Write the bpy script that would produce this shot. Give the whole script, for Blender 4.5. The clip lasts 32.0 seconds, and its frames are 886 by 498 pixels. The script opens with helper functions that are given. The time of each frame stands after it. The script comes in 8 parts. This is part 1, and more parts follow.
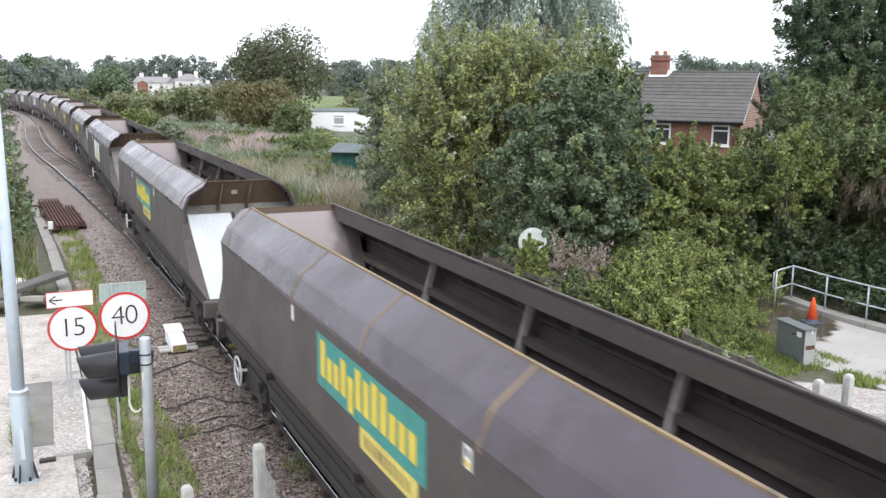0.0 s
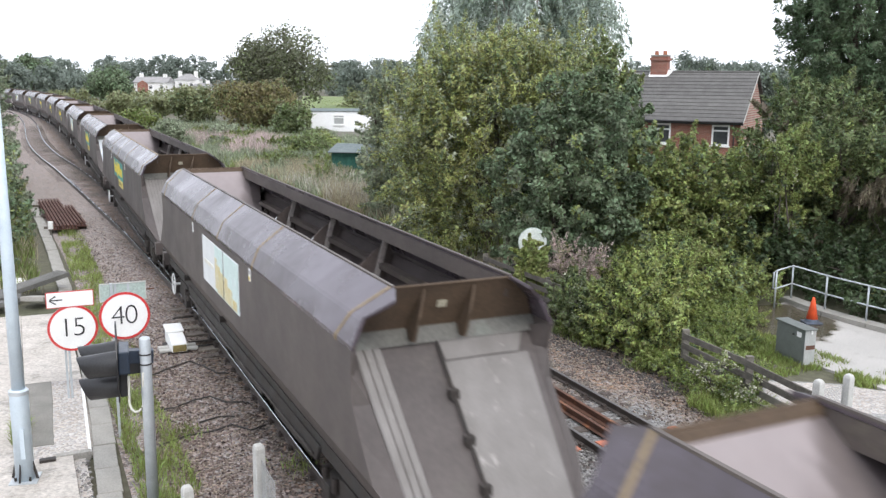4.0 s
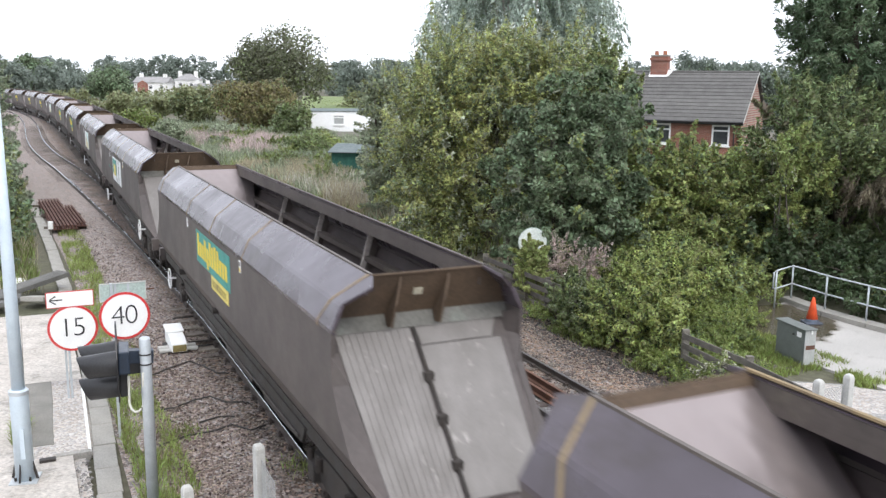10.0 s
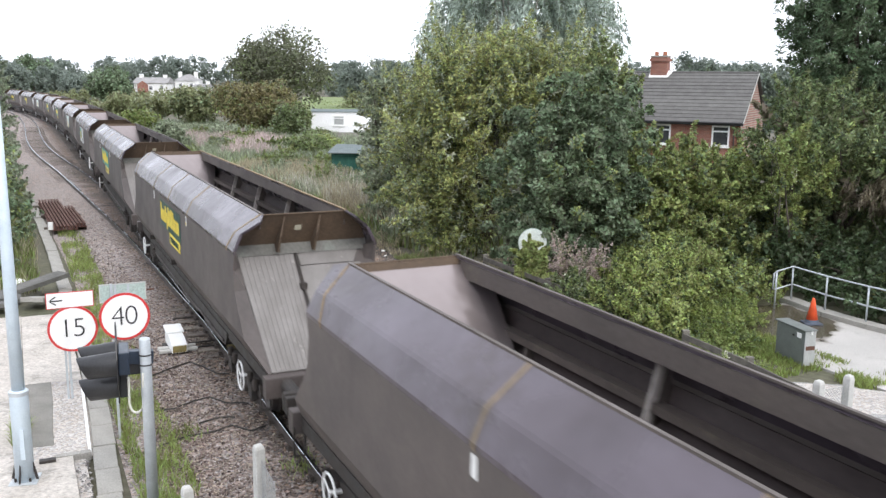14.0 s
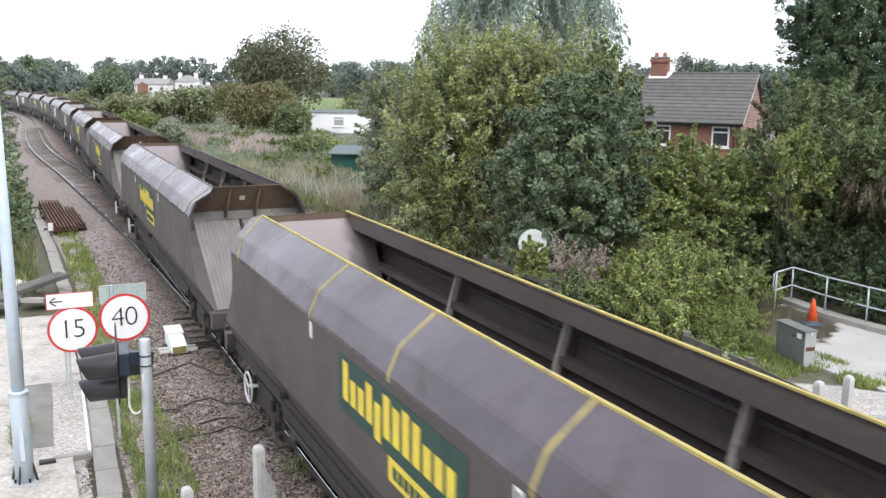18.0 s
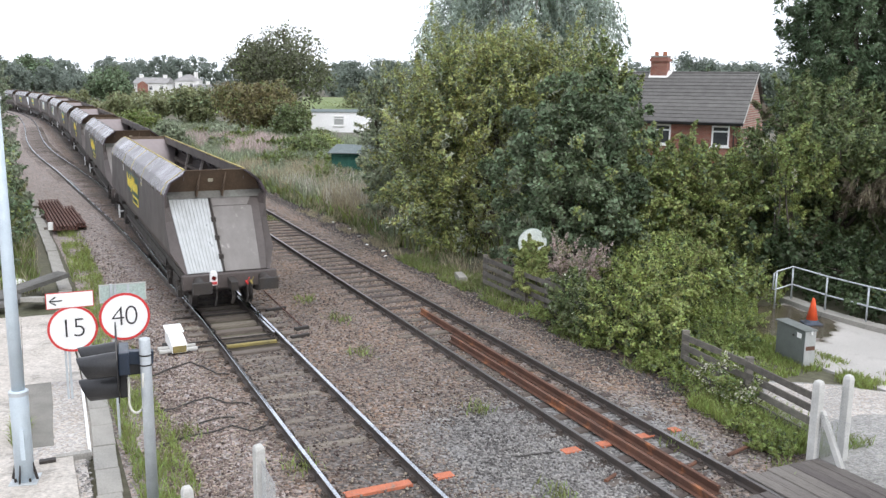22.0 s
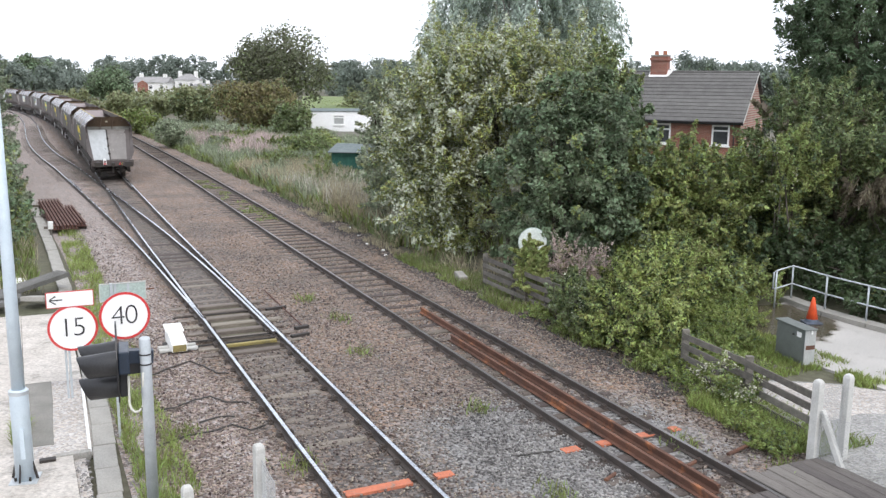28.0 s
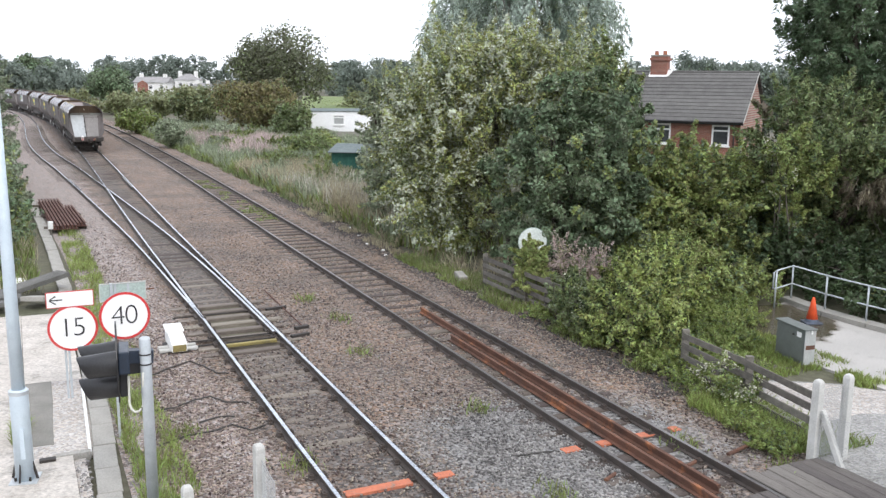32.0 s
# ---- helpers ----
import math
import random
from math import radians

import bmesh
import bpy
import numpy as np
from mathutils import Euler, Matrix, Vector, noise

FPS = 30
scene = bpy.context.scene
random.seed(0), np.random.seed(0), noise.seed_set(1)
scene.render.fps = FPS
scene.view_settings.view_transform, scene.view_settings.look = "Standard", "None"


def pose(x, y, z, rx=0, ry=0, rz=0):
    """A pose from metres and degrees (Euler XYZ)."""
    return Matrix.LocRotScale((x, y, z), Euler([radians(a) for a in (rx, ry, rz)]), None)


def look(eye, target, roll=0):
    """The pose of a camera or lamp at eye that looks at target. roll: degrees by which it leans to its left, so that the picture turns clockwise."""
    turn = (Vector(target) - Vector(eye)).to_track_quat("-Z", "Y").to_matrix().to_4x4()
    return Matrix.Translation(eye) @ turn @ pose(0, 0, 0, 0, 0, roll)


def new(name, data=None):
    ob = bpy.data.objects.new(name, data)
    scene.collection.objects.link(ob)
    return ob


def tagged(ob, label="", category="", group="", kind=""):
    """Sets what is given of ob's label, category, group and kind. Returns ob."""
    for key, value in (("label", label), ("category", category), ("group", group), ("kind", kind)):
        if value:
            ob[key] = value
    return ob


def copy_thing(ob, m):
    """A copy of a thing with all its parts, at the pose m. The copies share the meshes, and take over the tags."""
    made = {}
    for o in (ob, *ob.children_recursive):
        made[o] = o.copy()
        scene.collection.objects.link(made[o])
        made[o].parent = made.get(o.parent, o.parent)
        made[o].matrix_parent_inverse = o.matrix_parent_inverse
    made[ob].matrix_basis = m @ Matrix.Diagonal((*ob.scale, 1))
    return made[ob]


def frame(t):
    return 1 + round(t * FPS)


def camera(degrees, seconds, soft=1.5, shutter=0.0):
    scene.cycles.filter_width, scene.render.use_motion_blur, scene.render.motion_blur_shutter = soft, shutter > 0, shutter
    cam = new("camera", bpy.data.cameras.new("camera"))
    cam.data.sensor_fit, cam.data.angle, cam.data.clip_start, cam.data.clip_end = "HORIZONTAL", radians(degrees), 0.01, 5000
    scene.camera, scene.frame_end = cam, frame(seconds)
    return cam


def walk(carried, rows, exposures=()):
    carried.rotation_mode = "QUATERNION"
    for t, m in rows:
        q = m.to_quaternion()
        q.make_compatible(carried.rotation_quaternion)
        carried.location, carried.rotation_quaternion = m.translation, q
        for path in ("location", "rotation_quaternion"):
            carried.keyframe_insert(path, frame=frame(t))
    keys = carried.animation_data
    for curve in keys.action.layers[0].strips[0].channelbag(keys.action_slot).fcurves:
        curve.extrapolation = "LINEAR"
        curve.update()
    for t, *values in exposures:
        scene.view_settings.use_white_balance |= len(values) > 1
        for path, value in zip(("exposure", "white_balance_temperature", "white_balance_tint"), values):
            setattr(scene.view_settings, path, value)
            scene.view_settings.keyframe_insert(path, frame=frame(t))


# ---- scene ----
# A goods train of empty coal hoppers leaves past a level crossing; seen from a footbridge.
A1 = radians(-25.684)          # heading of the near straight
D1 = 4.873                     # its distance from the camera's foot
ZR = 0.17                      # rail top above the ground
EYE_Z = 6.466
TX, TY = math.sin(A1), math.cos(A1)
NX, NY = math.cos(A1), -math.sin(A1)

cam = camera(52.94, 32.0, soft=1.4, shutter=0.5)


def eye_pose(up):
    return pose(0, 0, EYE_Z, 90 - 10.719 + up, 0, 0) @ pose(0, 0, 0, 0, 0, 0.58)


# a firm stand that is nudged a little in the middle of the shot
walk(cam, [(t, eye_pose(0.0364 * u)) for t, u in (
    (0, 0), (13, 0), (14.2, 1.3), (17.3, 1.3), (18, 2.7), (18.5, 2.6), (19.1, 1.5), (22.4, 1.4), (24, 0), (32, 0))],
     [(0, 0.66), (6, 0.67), (12, 0.70), (18.5, 0.66), (20, 0.57), (22, 0.53), (32, 0.55)])

# ---- light: bright overcast ----
world = bpy.data.worlds.new("overcast_sky")
scene.world = world
world.use_nodes = True
wn = world.node_tree.nodes
wl = world.node_tree.links
sky = wn.new("ShaderNodeTexSky")
sky.sky_type = "NISHITA"
sky.sun_disc = False
sky.sun_elevation = radians(48)
sky.sun_rotation = radians(150)
sky.dust_density = 1.0
sky.air_density = 1.0
hs = wn.new("ShaderNodeHueSaturation")
hs.inputs["Saturation"].default_value = 0.3
wl.new(sky.outputs["Color"], hs.inputs["Color"])
# a bright closed cloud deck in front of the clear sky
wc = wn.new("ShaderNodeTexCoord")
wnoise = wn.new("ShaderNodeTexNoise")
wnoise.inputs["Scale"].default_value = 2.0
wnoise.inputs["Detail"].default_value = 5.0
wl.new(wc.outputs["Generated"], wnoise.inputs["Vector"])
wr = wn.new("ShaderNodeMapRange")
wr.inputs["From Min"].default_value = 0.3
wr.inputs["From Max"].default_value = 0.7
wr.inputs["To Min"].default_value = 0.86
wr.inputs["To Max"].default_value = 0.97
wl.new(wnoise.outputs["Fac"], wr.inputs["Value"])
deck = wn.new("ShaderNodeMix")
deck.data_type = "RGBA"
deck.inputs[7].default_value = (8.4, 8.8, 9.8, 1)
wl.new(wr.outputs[0], deck.inputs[0])
wl.new(hs.outputs["Color"], deck.inputs[6])
wl.new(deck.outputs[2], wn["Background"].inputs["Color"])
wn["Background"].inputs["Strength"].default_value = 0.13

sun_data = bpy.data.lights.new("sun", "SUN")
sun_data.energy = 1.0
sun_data.angle = radians(25)
sun_data.color = (1.0, 0.96, 0.9)
sun_ob = new("sun", sun_data)
sd = radians(150)
sun_ob.matrix_world = look((0, 0, 60), (-math.sin(sd) * 54, -math.cos(sd) * 54, 0))

# ---- materials ----
def nd(nt, kind, x=None, **vals):
    node = nt.nodes.new(kind)
    for k, v in vals.items():
        node.inputs[k.replace("_", " ")].default_value = v
    return node


def material(name, c1, c2, rough=0.8, scale=3.0, fine=40.0, metal=0.0, bump=0.3, spots=None, spot_at=0.62, spot_scale=1.2,
             per="", per_amount=0.0, stretch=(1, 1, 1), bump_dist=0.02, spec=0.5, coords="Object", translucent=0.0, grain=0.28):
    """Two colours mixed by coarse noise, fine grain on value and bump, optional stains and per-piece change."""
    m = bpy.data.materials.new(name)
    m.use_nodes = True
    nt = m.node_tree
    L = nt.links.new
    bs = nt.nodes["Principled BSDF"]
    tc = nd(nt, "ShaderNodeTexCoord")
    mp = nd(nt, "ShaderNodeMapping", Scale=stretch)
    L(tc.outputs[coords], mp.inputs["Vector"])
    n1 = nd(nt, "ShaderNodeTexNoise", Scale=scale, Detail=5.0, Roughness=0.6)
    n2 = nd(nt, "ShaderNodeTexNoise", Scale=fine, Detail=3.0, Roughness=0.65)
    L(mp.outputs[0], n1.inputs["Vector"])
    L(mp.outputs[0], n2.inputs["Vector"])
    r1 = nd(nt, "ShaderNodeMapRange", From_Min=0.3, From_Max=0.7)
    L(n1.outputs["Fac"], r1.inputs["Value"])
    mx = nd(nt, "ShaderNodeMix")
    mx.data_type = "RGBA"
    mx.inputs["A"].default_value = (*c1, 1)
    mx.inputs["B"].default_value = (*c2, 1)
    mx.inputs[6].default_value = (*c1, 1)
    mx.inputs[7].default_value = (*c2, 1)
    L(r1.outputs[0], mx.inputs[0])
    col = mx.outputs[2]
    if spots:
        n3 = nd(nt, "ShaderNodeTexNoise", Scale=spot_scale, Detail=6.0, Roughness=0.7)
        L(mp.outputs[0], n3.inputs["Vector"])
        r3 = nd(nt, "ShaderNodeMapRange", From_Min=spot_at, From_Max=spot_at + 0.1)
        L(n3.outputs["Fac"], r3.inputs["Value"])
        m3 = nd(nt, "ShaderNodeMix")
        m3.data_type = "RGBA"
        m3.inputs[7].default_value = (*spots, 1)
        L(r3.outputs[0], m3.inputs[0])
        L(col, m3.inputs[6])
        col = m3.outputs[2]
    hv = nd(nt, "ShaderNodeHueSaturation")
    r2 = nd(nt, "ShaderNodeMapRange", From_Min=0.25, From_Max=0.75, To_Min=1 - grain, To_Max=1 + grain)
    L(n2.outputs["Fac"], r2.inputs["Value"])
    val = r2.outputs[0]
    if per:
        if per == "object":
            src = nd(nt, "ShaderNodeObjectInfo").outputs["Random"]
        else:
            src = nd(nt, "ShaderNodeNewGeometry").outputs["Random Per Island"]
        rp = nd(nt, "ShaderNodeMapRange", To_Min=1 - per_amount, To_Max=1 + per_amount)
        L(src, rp.inputs["Value"])
        mu = nd(nt, "ShaderNodeMath")
        mu.operation = "MULTIPLY"
        L(val, mu.inputs[0])
        L(rp.outputs[0], mu.inputs[1])
        val = mu.outputs[0]
        hr = nd(nt, "ShaderNodeMapRange", To_Min=0.5 - per_amount * 0.06, To_Max=0.5 + per_amount * 0.06)
        L(src, hr.inputs["Value"])
        L(hr.outputs[0], hv.inputs["Hue"])
    L(val, hv.inputs["Value"])
    L(col, hv.inputs["Color"])
    L(hv.outputs[0], bs.inputs["Base Color"])
    bs.inputs["Roughness"].default_value = rough
    bs.inputs["Metallic"].default_value = metal
    bs.inputs["Specular IOR Level"].default_value = spec
    rr = nd(nt, "ShaderNodeMapRange", From_Min=0.3, From_Max=0.7, To_Min=max(0.05, rough - 0.12), To_Max=min(1, rough + 0.12))
    L(n1.outputs["Fac"], rr.inputs["Value"])
    L(rr.outputs[0], bs.inputs["Roughness"])
    if bump:
        bp = nd(nt, "ShaderNodeBump", Strength=bump, Distance=bump_dist)
        L(n2.outputs["Fac"], bp.inputs["Height"])
        L(bp.outputs[0], bs.inputs["Normal"])
    if translucent:
        out = nt.nodes["Material Output"]
        tr = nd(nt, "ShaderNodeBsdfTranslucent")
        L(hv.outputs[0], tr.inputs["Color"])
        ms = nd(nt, "ShaderNodeMixShader")
        ms.inputs[0].default_value = translucent
        L(bs.outputs[0], ms.inputs[1])
        L(tr.outputs[0], ms.inputs[2])
        L(ms.outputs[0], out.inputs["Surface"])
    return m


def leaf(name, c1, c2, amount=0.45, scale=0.5, rough=0.48):
    return material(name, c1, c2, rough=rough, scale=scale, fine=6, bump=0, per="island", per_amount=amount, translucent=0.4, spec=0.45)


def stones_material(name, c1, c2, size, light=None, oil=False, spread=0.57):
    """Loose stone: cells of their own tint and height."""
    m = bpy.data.materials.new(name)
    m.use_nodes = True
    nt = m.node_tree
    L = nt.links.new
    bs = nt.nodes["Principled BSDF"]
    tc = nd(nt, "ShaderNodeTexCoord")
    vo = nd(nt, "ShaderNodeTexVoronoi", Scale=1 / size)
    L(tc.outputs["Object"], vo.inputs["Vector"])
    n1 = nd(nt, "ShaderNodeTexNoise", Scale=0.35, Detail=6.0, Roughness=0.65)
    L(tc.outputs["Object"], n1.inputs["Vector"])
    r1 = nd(nt, "ShaderNodeMapRange", From_Min=0.36, From_Max=0.64)
    L(n1.outputs["Fac"], r1.inputs["Value"])
    mx = nd(nt, "ShaderNodeMix")
    mx.data_type = "RGBA"
    mx.inputs[6].default_value = (*c1, 1)
    mx.inputs[7].default_value = (*c2, 1)
    L(r1.outputs[0], mx.inputs[0])
    col = mx.outputs[2]
    if light:
        # a dumped heap of clean stone between the tracks
        sub = nd(nt, "ShaderNodeVectorMath")
        sub.operation = "DISTANCE"
        sub.inputs[1].default_value = light[0]
        L(tc.outputs["Object"], sub.inputs[0])
        n3 = nd(nt, "ShaderNodeTexNoise", Scale=0.9, Detail=4.0)
        L(tc.outputs["Object"], n3.inputs["Vector"])
        ad = nd(nt, "ShaderNodeMath")
        ad.operation = "MULTIPLY_ADD"
        ad.inputs[1].default_value = 3.0
        L(n3.outputs["Fac"], ad.inputs[0])
        L(sub.outputs["Value"], ad.inputs[2])
        rl = nd(nt, "ShaderNodeMapRange", From_Min=light[1] + 1.2, From_Max=light[1] + 2.6, To_Min=1.0, To_Max=0.0)
        L(ad.outputs[0], rl.inputs["Value"])
        ml = nd(nt, "ShaderNodeMix")
        ml.data_type = "RGBA"
        ml.inputs[7].default_value = (*light[2], 1)
        L(rl.outputs[0], ml.inputs[0])
        L(col, ml.inputs[6])
        col = ml.outputs[2]
    if oil:
        # oil and brake dust between the rails of the turnout, in ragged streaks
        dt = nd(nt, "ShaderNodeVectorMath")
        dt.operation = "DOT_PRODUCT"
        dt.inputs[1].default_value = (NX, NY, 0)
        L(tc.outputs["Object"], dt.inputs[0])
        n4 = nd(nt, "ShaderNodeTexNoise", Scale=0.7, Detail=5.0)
        L(tc.outputs["Object"], n4.inputs["Vector"])
        su = nd(nt, "ShaderNodeMath")
        su.operation = "SUBTRACT"
        su.inputs[1].default_value = D1 + 0.15
        L(dt.outputs["Value"], su.inputs[0])
        ab = nd(nt, "ShaderNodeMath")
        ab.operation = "ABSOLUTE"
        L(su.outputs[0], ab.inputs[0])
        jo = nd(nt, "ShaderNodeMath")
        jo.operation = "MULTIPLY_ADD"
        jo.inputs[1].default_value = 1.1
        L(n4.outputs["Fac"], jo.inputs[0])
        L(ab.outputs[0], jo.inputs[2])
        ro = nd(nt, "ShaderNodeMapRange", From_Min=0.95, From_Max=1.5, To_Min=0.6, To_Max=0.0)
        L(jo.outputs[0], ro.inputs["Value"])
        mo = nd(nt, "ShaderNodeMix")
        mo.data_type = "RGBA"
        mo.inputs[7].default_value = (0.105, 0.098, 0.092, 1)
        L(ro.outputs[0], mo.inputs[0])
        L(col, mo.inputs[6])
        col = mo.outputs[2]
        # paler, newer stone towards the cable trough
        pj = nd(nt, "ShaderNodeMath")
        pj.operation = "MULTIPLY_ADD"
        pj.inputs[1].default_value = 1.6
        L(n4.outputs["Fac"], pj.inputs[0])
        L(su.outputs[0], pj.inputs[2])
        rp = nd(nt, "ShaderNodeMapRange", From_Min=-1.0, From_Max=-0.3, To_Min=0.85, To_Max=0.0)
        L(pj.outputs[0], rp.inputs["Value"])
        mq = nd(nt, "ShaderNodeMix")
        mq.data_type = "RGBA"
        mq.inputs[7].default_value = (0.30, 0.245, 0.22, 1)
        L(rp.outputs[0], mq.inputs[0])
        L(col, mq.inputs[6])
        col = mq.outputs[2]
    hv = nd(nt, "ShaderNodeHueSaturation")
    sp = nd(nt, "ShaderNodeSeparateColor")
    L(vo.outputs["Color"], sp.inputs[0])
    rv = nd(nt, "ShaderNodeMapRange", To_Min=1 - spread, To_Max=1 + spread)
    L(sp.outputs[0], rv.inputs["Value"])
    L(rv.outputs[0], hv.inputs["Value"])
    rs = nd(nt, "ShaderNodeMapRange", To_Min=0.3, To_Max=1.2)
    L(sp.outputs[1], rs.inputs["Value"])
    L(rs.outputs[0], hv.inputs["Saturation"])
    L(col, hv.inputs["Color"])
    L(hv.outputs[0], bs.inputs["Base Color"])
    bs.inputs["Roughness"].default_value = 0.95
    bs.inputs["Specular IOR Level"].default_value = 0.25
    bp = nd(nt, "ShaderNodeBump", Strength=0.9, Distance=size * 0.6)
    bp.invert = True
    L(vo.outputs["Distance"], bp.inputs["Height"])
    L(bp.outputs[0], bs.inputs["Normal"])
    return m


HEAP = ((2.3, 15.2, 0.0), 2.4, (0.205, 0.197, 0.188))
M_ballast = stones_material("ballast_stone", (0.228, 0.154, 0.110), (0.152, 0.117, 0.096), 0.055, HEAP, True)
M_ballast_loose = material("loose_stone", (0.232, 0.180, 0.152), (0.150, 0.128, 0.115), rough=0.95, scale=0.4, fine=30, bump=0.3, per="island", per_amount=0.68, spec=0.25)
M_stone_clean = material("clean_stone", (0.261, 0.248, 0.236), (0.171, 0.162, 0.158), rough=0.9, scale=0.5, fine=30, bump=0.3, per="island", per_amount=0.68, spec=0.25)
M_stone_pale = material("pale_ballast_stone", (0.342, 0.266, 0.228), (0.228, 0.180, 0.159), rough=0.95, scale=0.4, fine=30, bump=0.3, per="island", per_amount=0.6, spec=0.25)
M_cinder = material("dark_cinder", (0.11, 0.10, 0.095), (0.06, 0.056, 0.054), rough=0.95, scale=0.6, fine=30, bump=0.3, per="island", per_amount=0.5, spec=0.25)
M_earth = material("earth", (0.115, 0.098, 0.075), (0.085, 0.09, 0.05), rough=1, scale=0.15, fine=5, bump=0.6, bump_dist=0.06, spots=(0.15, 0.125, 0.09))
M_gravel = stones_material("gravel", (0.515, 0.467, 0.419), (0.386, 0.347, 0.312), 0.045, spread=0.28)
M_gravel_grey = stones_material("grey_gravel", (0.34, 0.33, 0.31), (0.24, 0.235, 0.22), 0.04, spread=0.3)
M_sleeper = material("sleeper_wood", (0.122, 0.100, 0.084), (0.071, 0.056, 0.048), rough=0.9, scale=2.5, fine=30, stretch=(0.25, 2, 2), bump=0.5, per="object", per_amount=0.3)
M_sleeper_new = material("sleeper_pale", (0.216, 0.187, 0.157), (0.137, 0.116, 0.096), rough=0.9, scale=2.5, fine=30, stretch=(0.25, 2, 2), bump=0.5, per="object", per_amount=0.25)
M_railside = material("rail_rusty_side", (0.075, 0.058, 0.048), (0.05, 0.042, 0.038), rough=0.75, scale=2, fine=60, bump=0.2)
M_railtop = material("rail_polished_head", (0.55, 0.58, 0.62), (0.38, 0.40, 0.43), rough=0.22, metal=1.0, scale=0.8, fine=20, bump=0.02, stretch=(1, 1, 1))
M_railtop_dull = material("rail_dull_head", (0.22, 0.21, 0.20), (0.13, 0.12, 0.115), rough=0.42, metal=0.8, scale=0.4, fine=20, bump=0.02)
M_rust = material("orange_rust", (0.155, 0.070, 0.042), (0.088, 0.047, 0.034), rough=0.9, scale=2.0, fine=50, bump=0.3, spots=(0.29, 0.115, 0.05), spot_at=0.55)
M_rust_dark = material("brown_rust", (0.12, 0.05, 0.035), (0.07, 0.035, 0.028), rough=0.9, scale=2.0, fine=50, bump=0.3)
M_orange = material("orange_spray_paint", (0.53, 0.165, 0.085), (0.42, 0.14, 0.08), rough=0.8, scale=5, fine=40, bump=0.3, spots=(0.25, 0.17, 0.13), spot_at=0.57, spot_scale=6)
M_hopper = material("grey_brown_wagon_paint", (0.094, 0.077, 0.071), (0.073, 0.062, 0.058), rough=0.62, scale=0.7, fine=14, bump=0.04, spots=(0.092, 0.079, 0.07), spot_at=0.60, spot_scale=0.9, per="object", per_amount=0.08, grain=0.15)
# the lilac-blue mottling paints soft sky sheen into the canopy colour
M_canopy = material("dusty_canopy_paint_sheen", (0.093, 0.078, 0.095), (0.050, 0.038, 0.043), rough=0.29, spec=0.44, scale=0.5, fine=0.9, grain=0.16, bump=0.5, bump_dist=0.06, spots=(0.052, 0.040, 0.041), spot_at=0.56, spot_scale=0.6, per="object", per_amount=0.08)
M_inside = material("coal_dusted_inside", (0.056, 0.040, 0.038), (0.036, 0.027, 0.026), rough=0.75, scale=0.8, fine=16, bump=0.1, spots=(0.085, 0.07, 0.064), spot_at=0.62)
M_inside_end = material("scoured_end_sheet", (0.34, 0.295, 0.285), (0.27, 0.225, 0.22), rough=0.34, metal=0.6, scale=0.5, fine=0.8, bump=0.6, bump_dist=0.14, grain=0.1, spots=(0.46, 0.44, 0.43), spot_at=0.56, spot_scale=0.35)
M_lip = material("grey_brown_lip", (0.108, 0.088, 0.077), (0.077, 0.064, 0.056), rough=0.6, scale=0.9, fine=20, bump=0.08, spots=(0.14, 0.12, 0.09), spot_at=0.6)
M_brace = material("worn_brace_steel", (0.56, 0.51, 0.465), (0.39, 0.35, 0.325), rough=0.6, scale=2, fine=20, bump=0.1)
M_endplate = material("rusty_end_plate", (0.098, 0.064, 0.038), (0.07, 0.047, 0.031), rough=0.8, scale=1.5, fine=20, bump=0.12)
M_ledge = material("dusty_grey_ledge", (0.135, 0.132, 0.118), (0.10, 0.096, 0.085), rough=0.7, scale=1.5, fine=20, bump=0.08, spots=(0.16, 0.17, 0.15), spot_at=0.58)
M_yellow_edge = material("worn_yellow_edge", (0.484, 0.390, 0.109), (0.343, 0.281, 0.109), rough=0.75, scale=3, fine=30, bump=0.1, spots=(0.20, 0.165, 0.11), spot_at=0.57, spot_scale=3)
M_sheet_grey = material("grey_slope_sheet", (0.202, 0.187, 0.176), (0.159, 0.146, 0.136), rough=0.6, scale=0.9, fine=25, bump=0.06, stretch=(3, 3, 0.6), spots=(0.33, 0.31, 0.29), spot_at=0.6, grain=0.14)
M_sheet_silver = material("silver_corrugated_sheet", (0.47, 0.485, 0.485), (0.38, 0.39, 0.39), rough=0.38, metal=0.35, scale=1.2, fine=20, bump=0.05, stretch=(3, 3, 0.5), grain=0.1)
M_sheet_white = material("pale_slope_sheet", (0.58, 0.61, 0.64), (0.50, 0.53, 0.55), rough=0.5, scale=1.2, fine=20, bump=0.05, grain=0.08)
M_black_steel = material("black_grimy_steel", (0.028, 0.026, 0.025), (0.045, 0.036, 0.03), rough=0.75, scale=3, fine=30, bump=0.25)
M_wheel = material("wheel_steel", (0.09, 0.08, 0.075), (0.06, 0.05, 0.045), rough=0.5, metal=0.6, scale=3, fine=30, bump=0.1)
M_teal = material("faded_teal_panel", (0.045, 0.30, 0.26), (0.06, 0.25, 0.22), rough=0.55, scale=1.5, fine=20, bump=0.02, spots=(0.16, 0.30, 0.26), spot_at=0.62)
M_green = material("dark_green_panel", (0.012, 0.06, 0.045), (0.018, 0.05, 0.042), rough=0.5, scale=1.5, fine=20, bump=0.02)
M_yellow = material("yellow_lettering", (0.78, 0.62, 0.07), (0.70, 0.52, 0.07), rough=0.55, scale=3, fine=20, bump=0.02, grain=0.1)
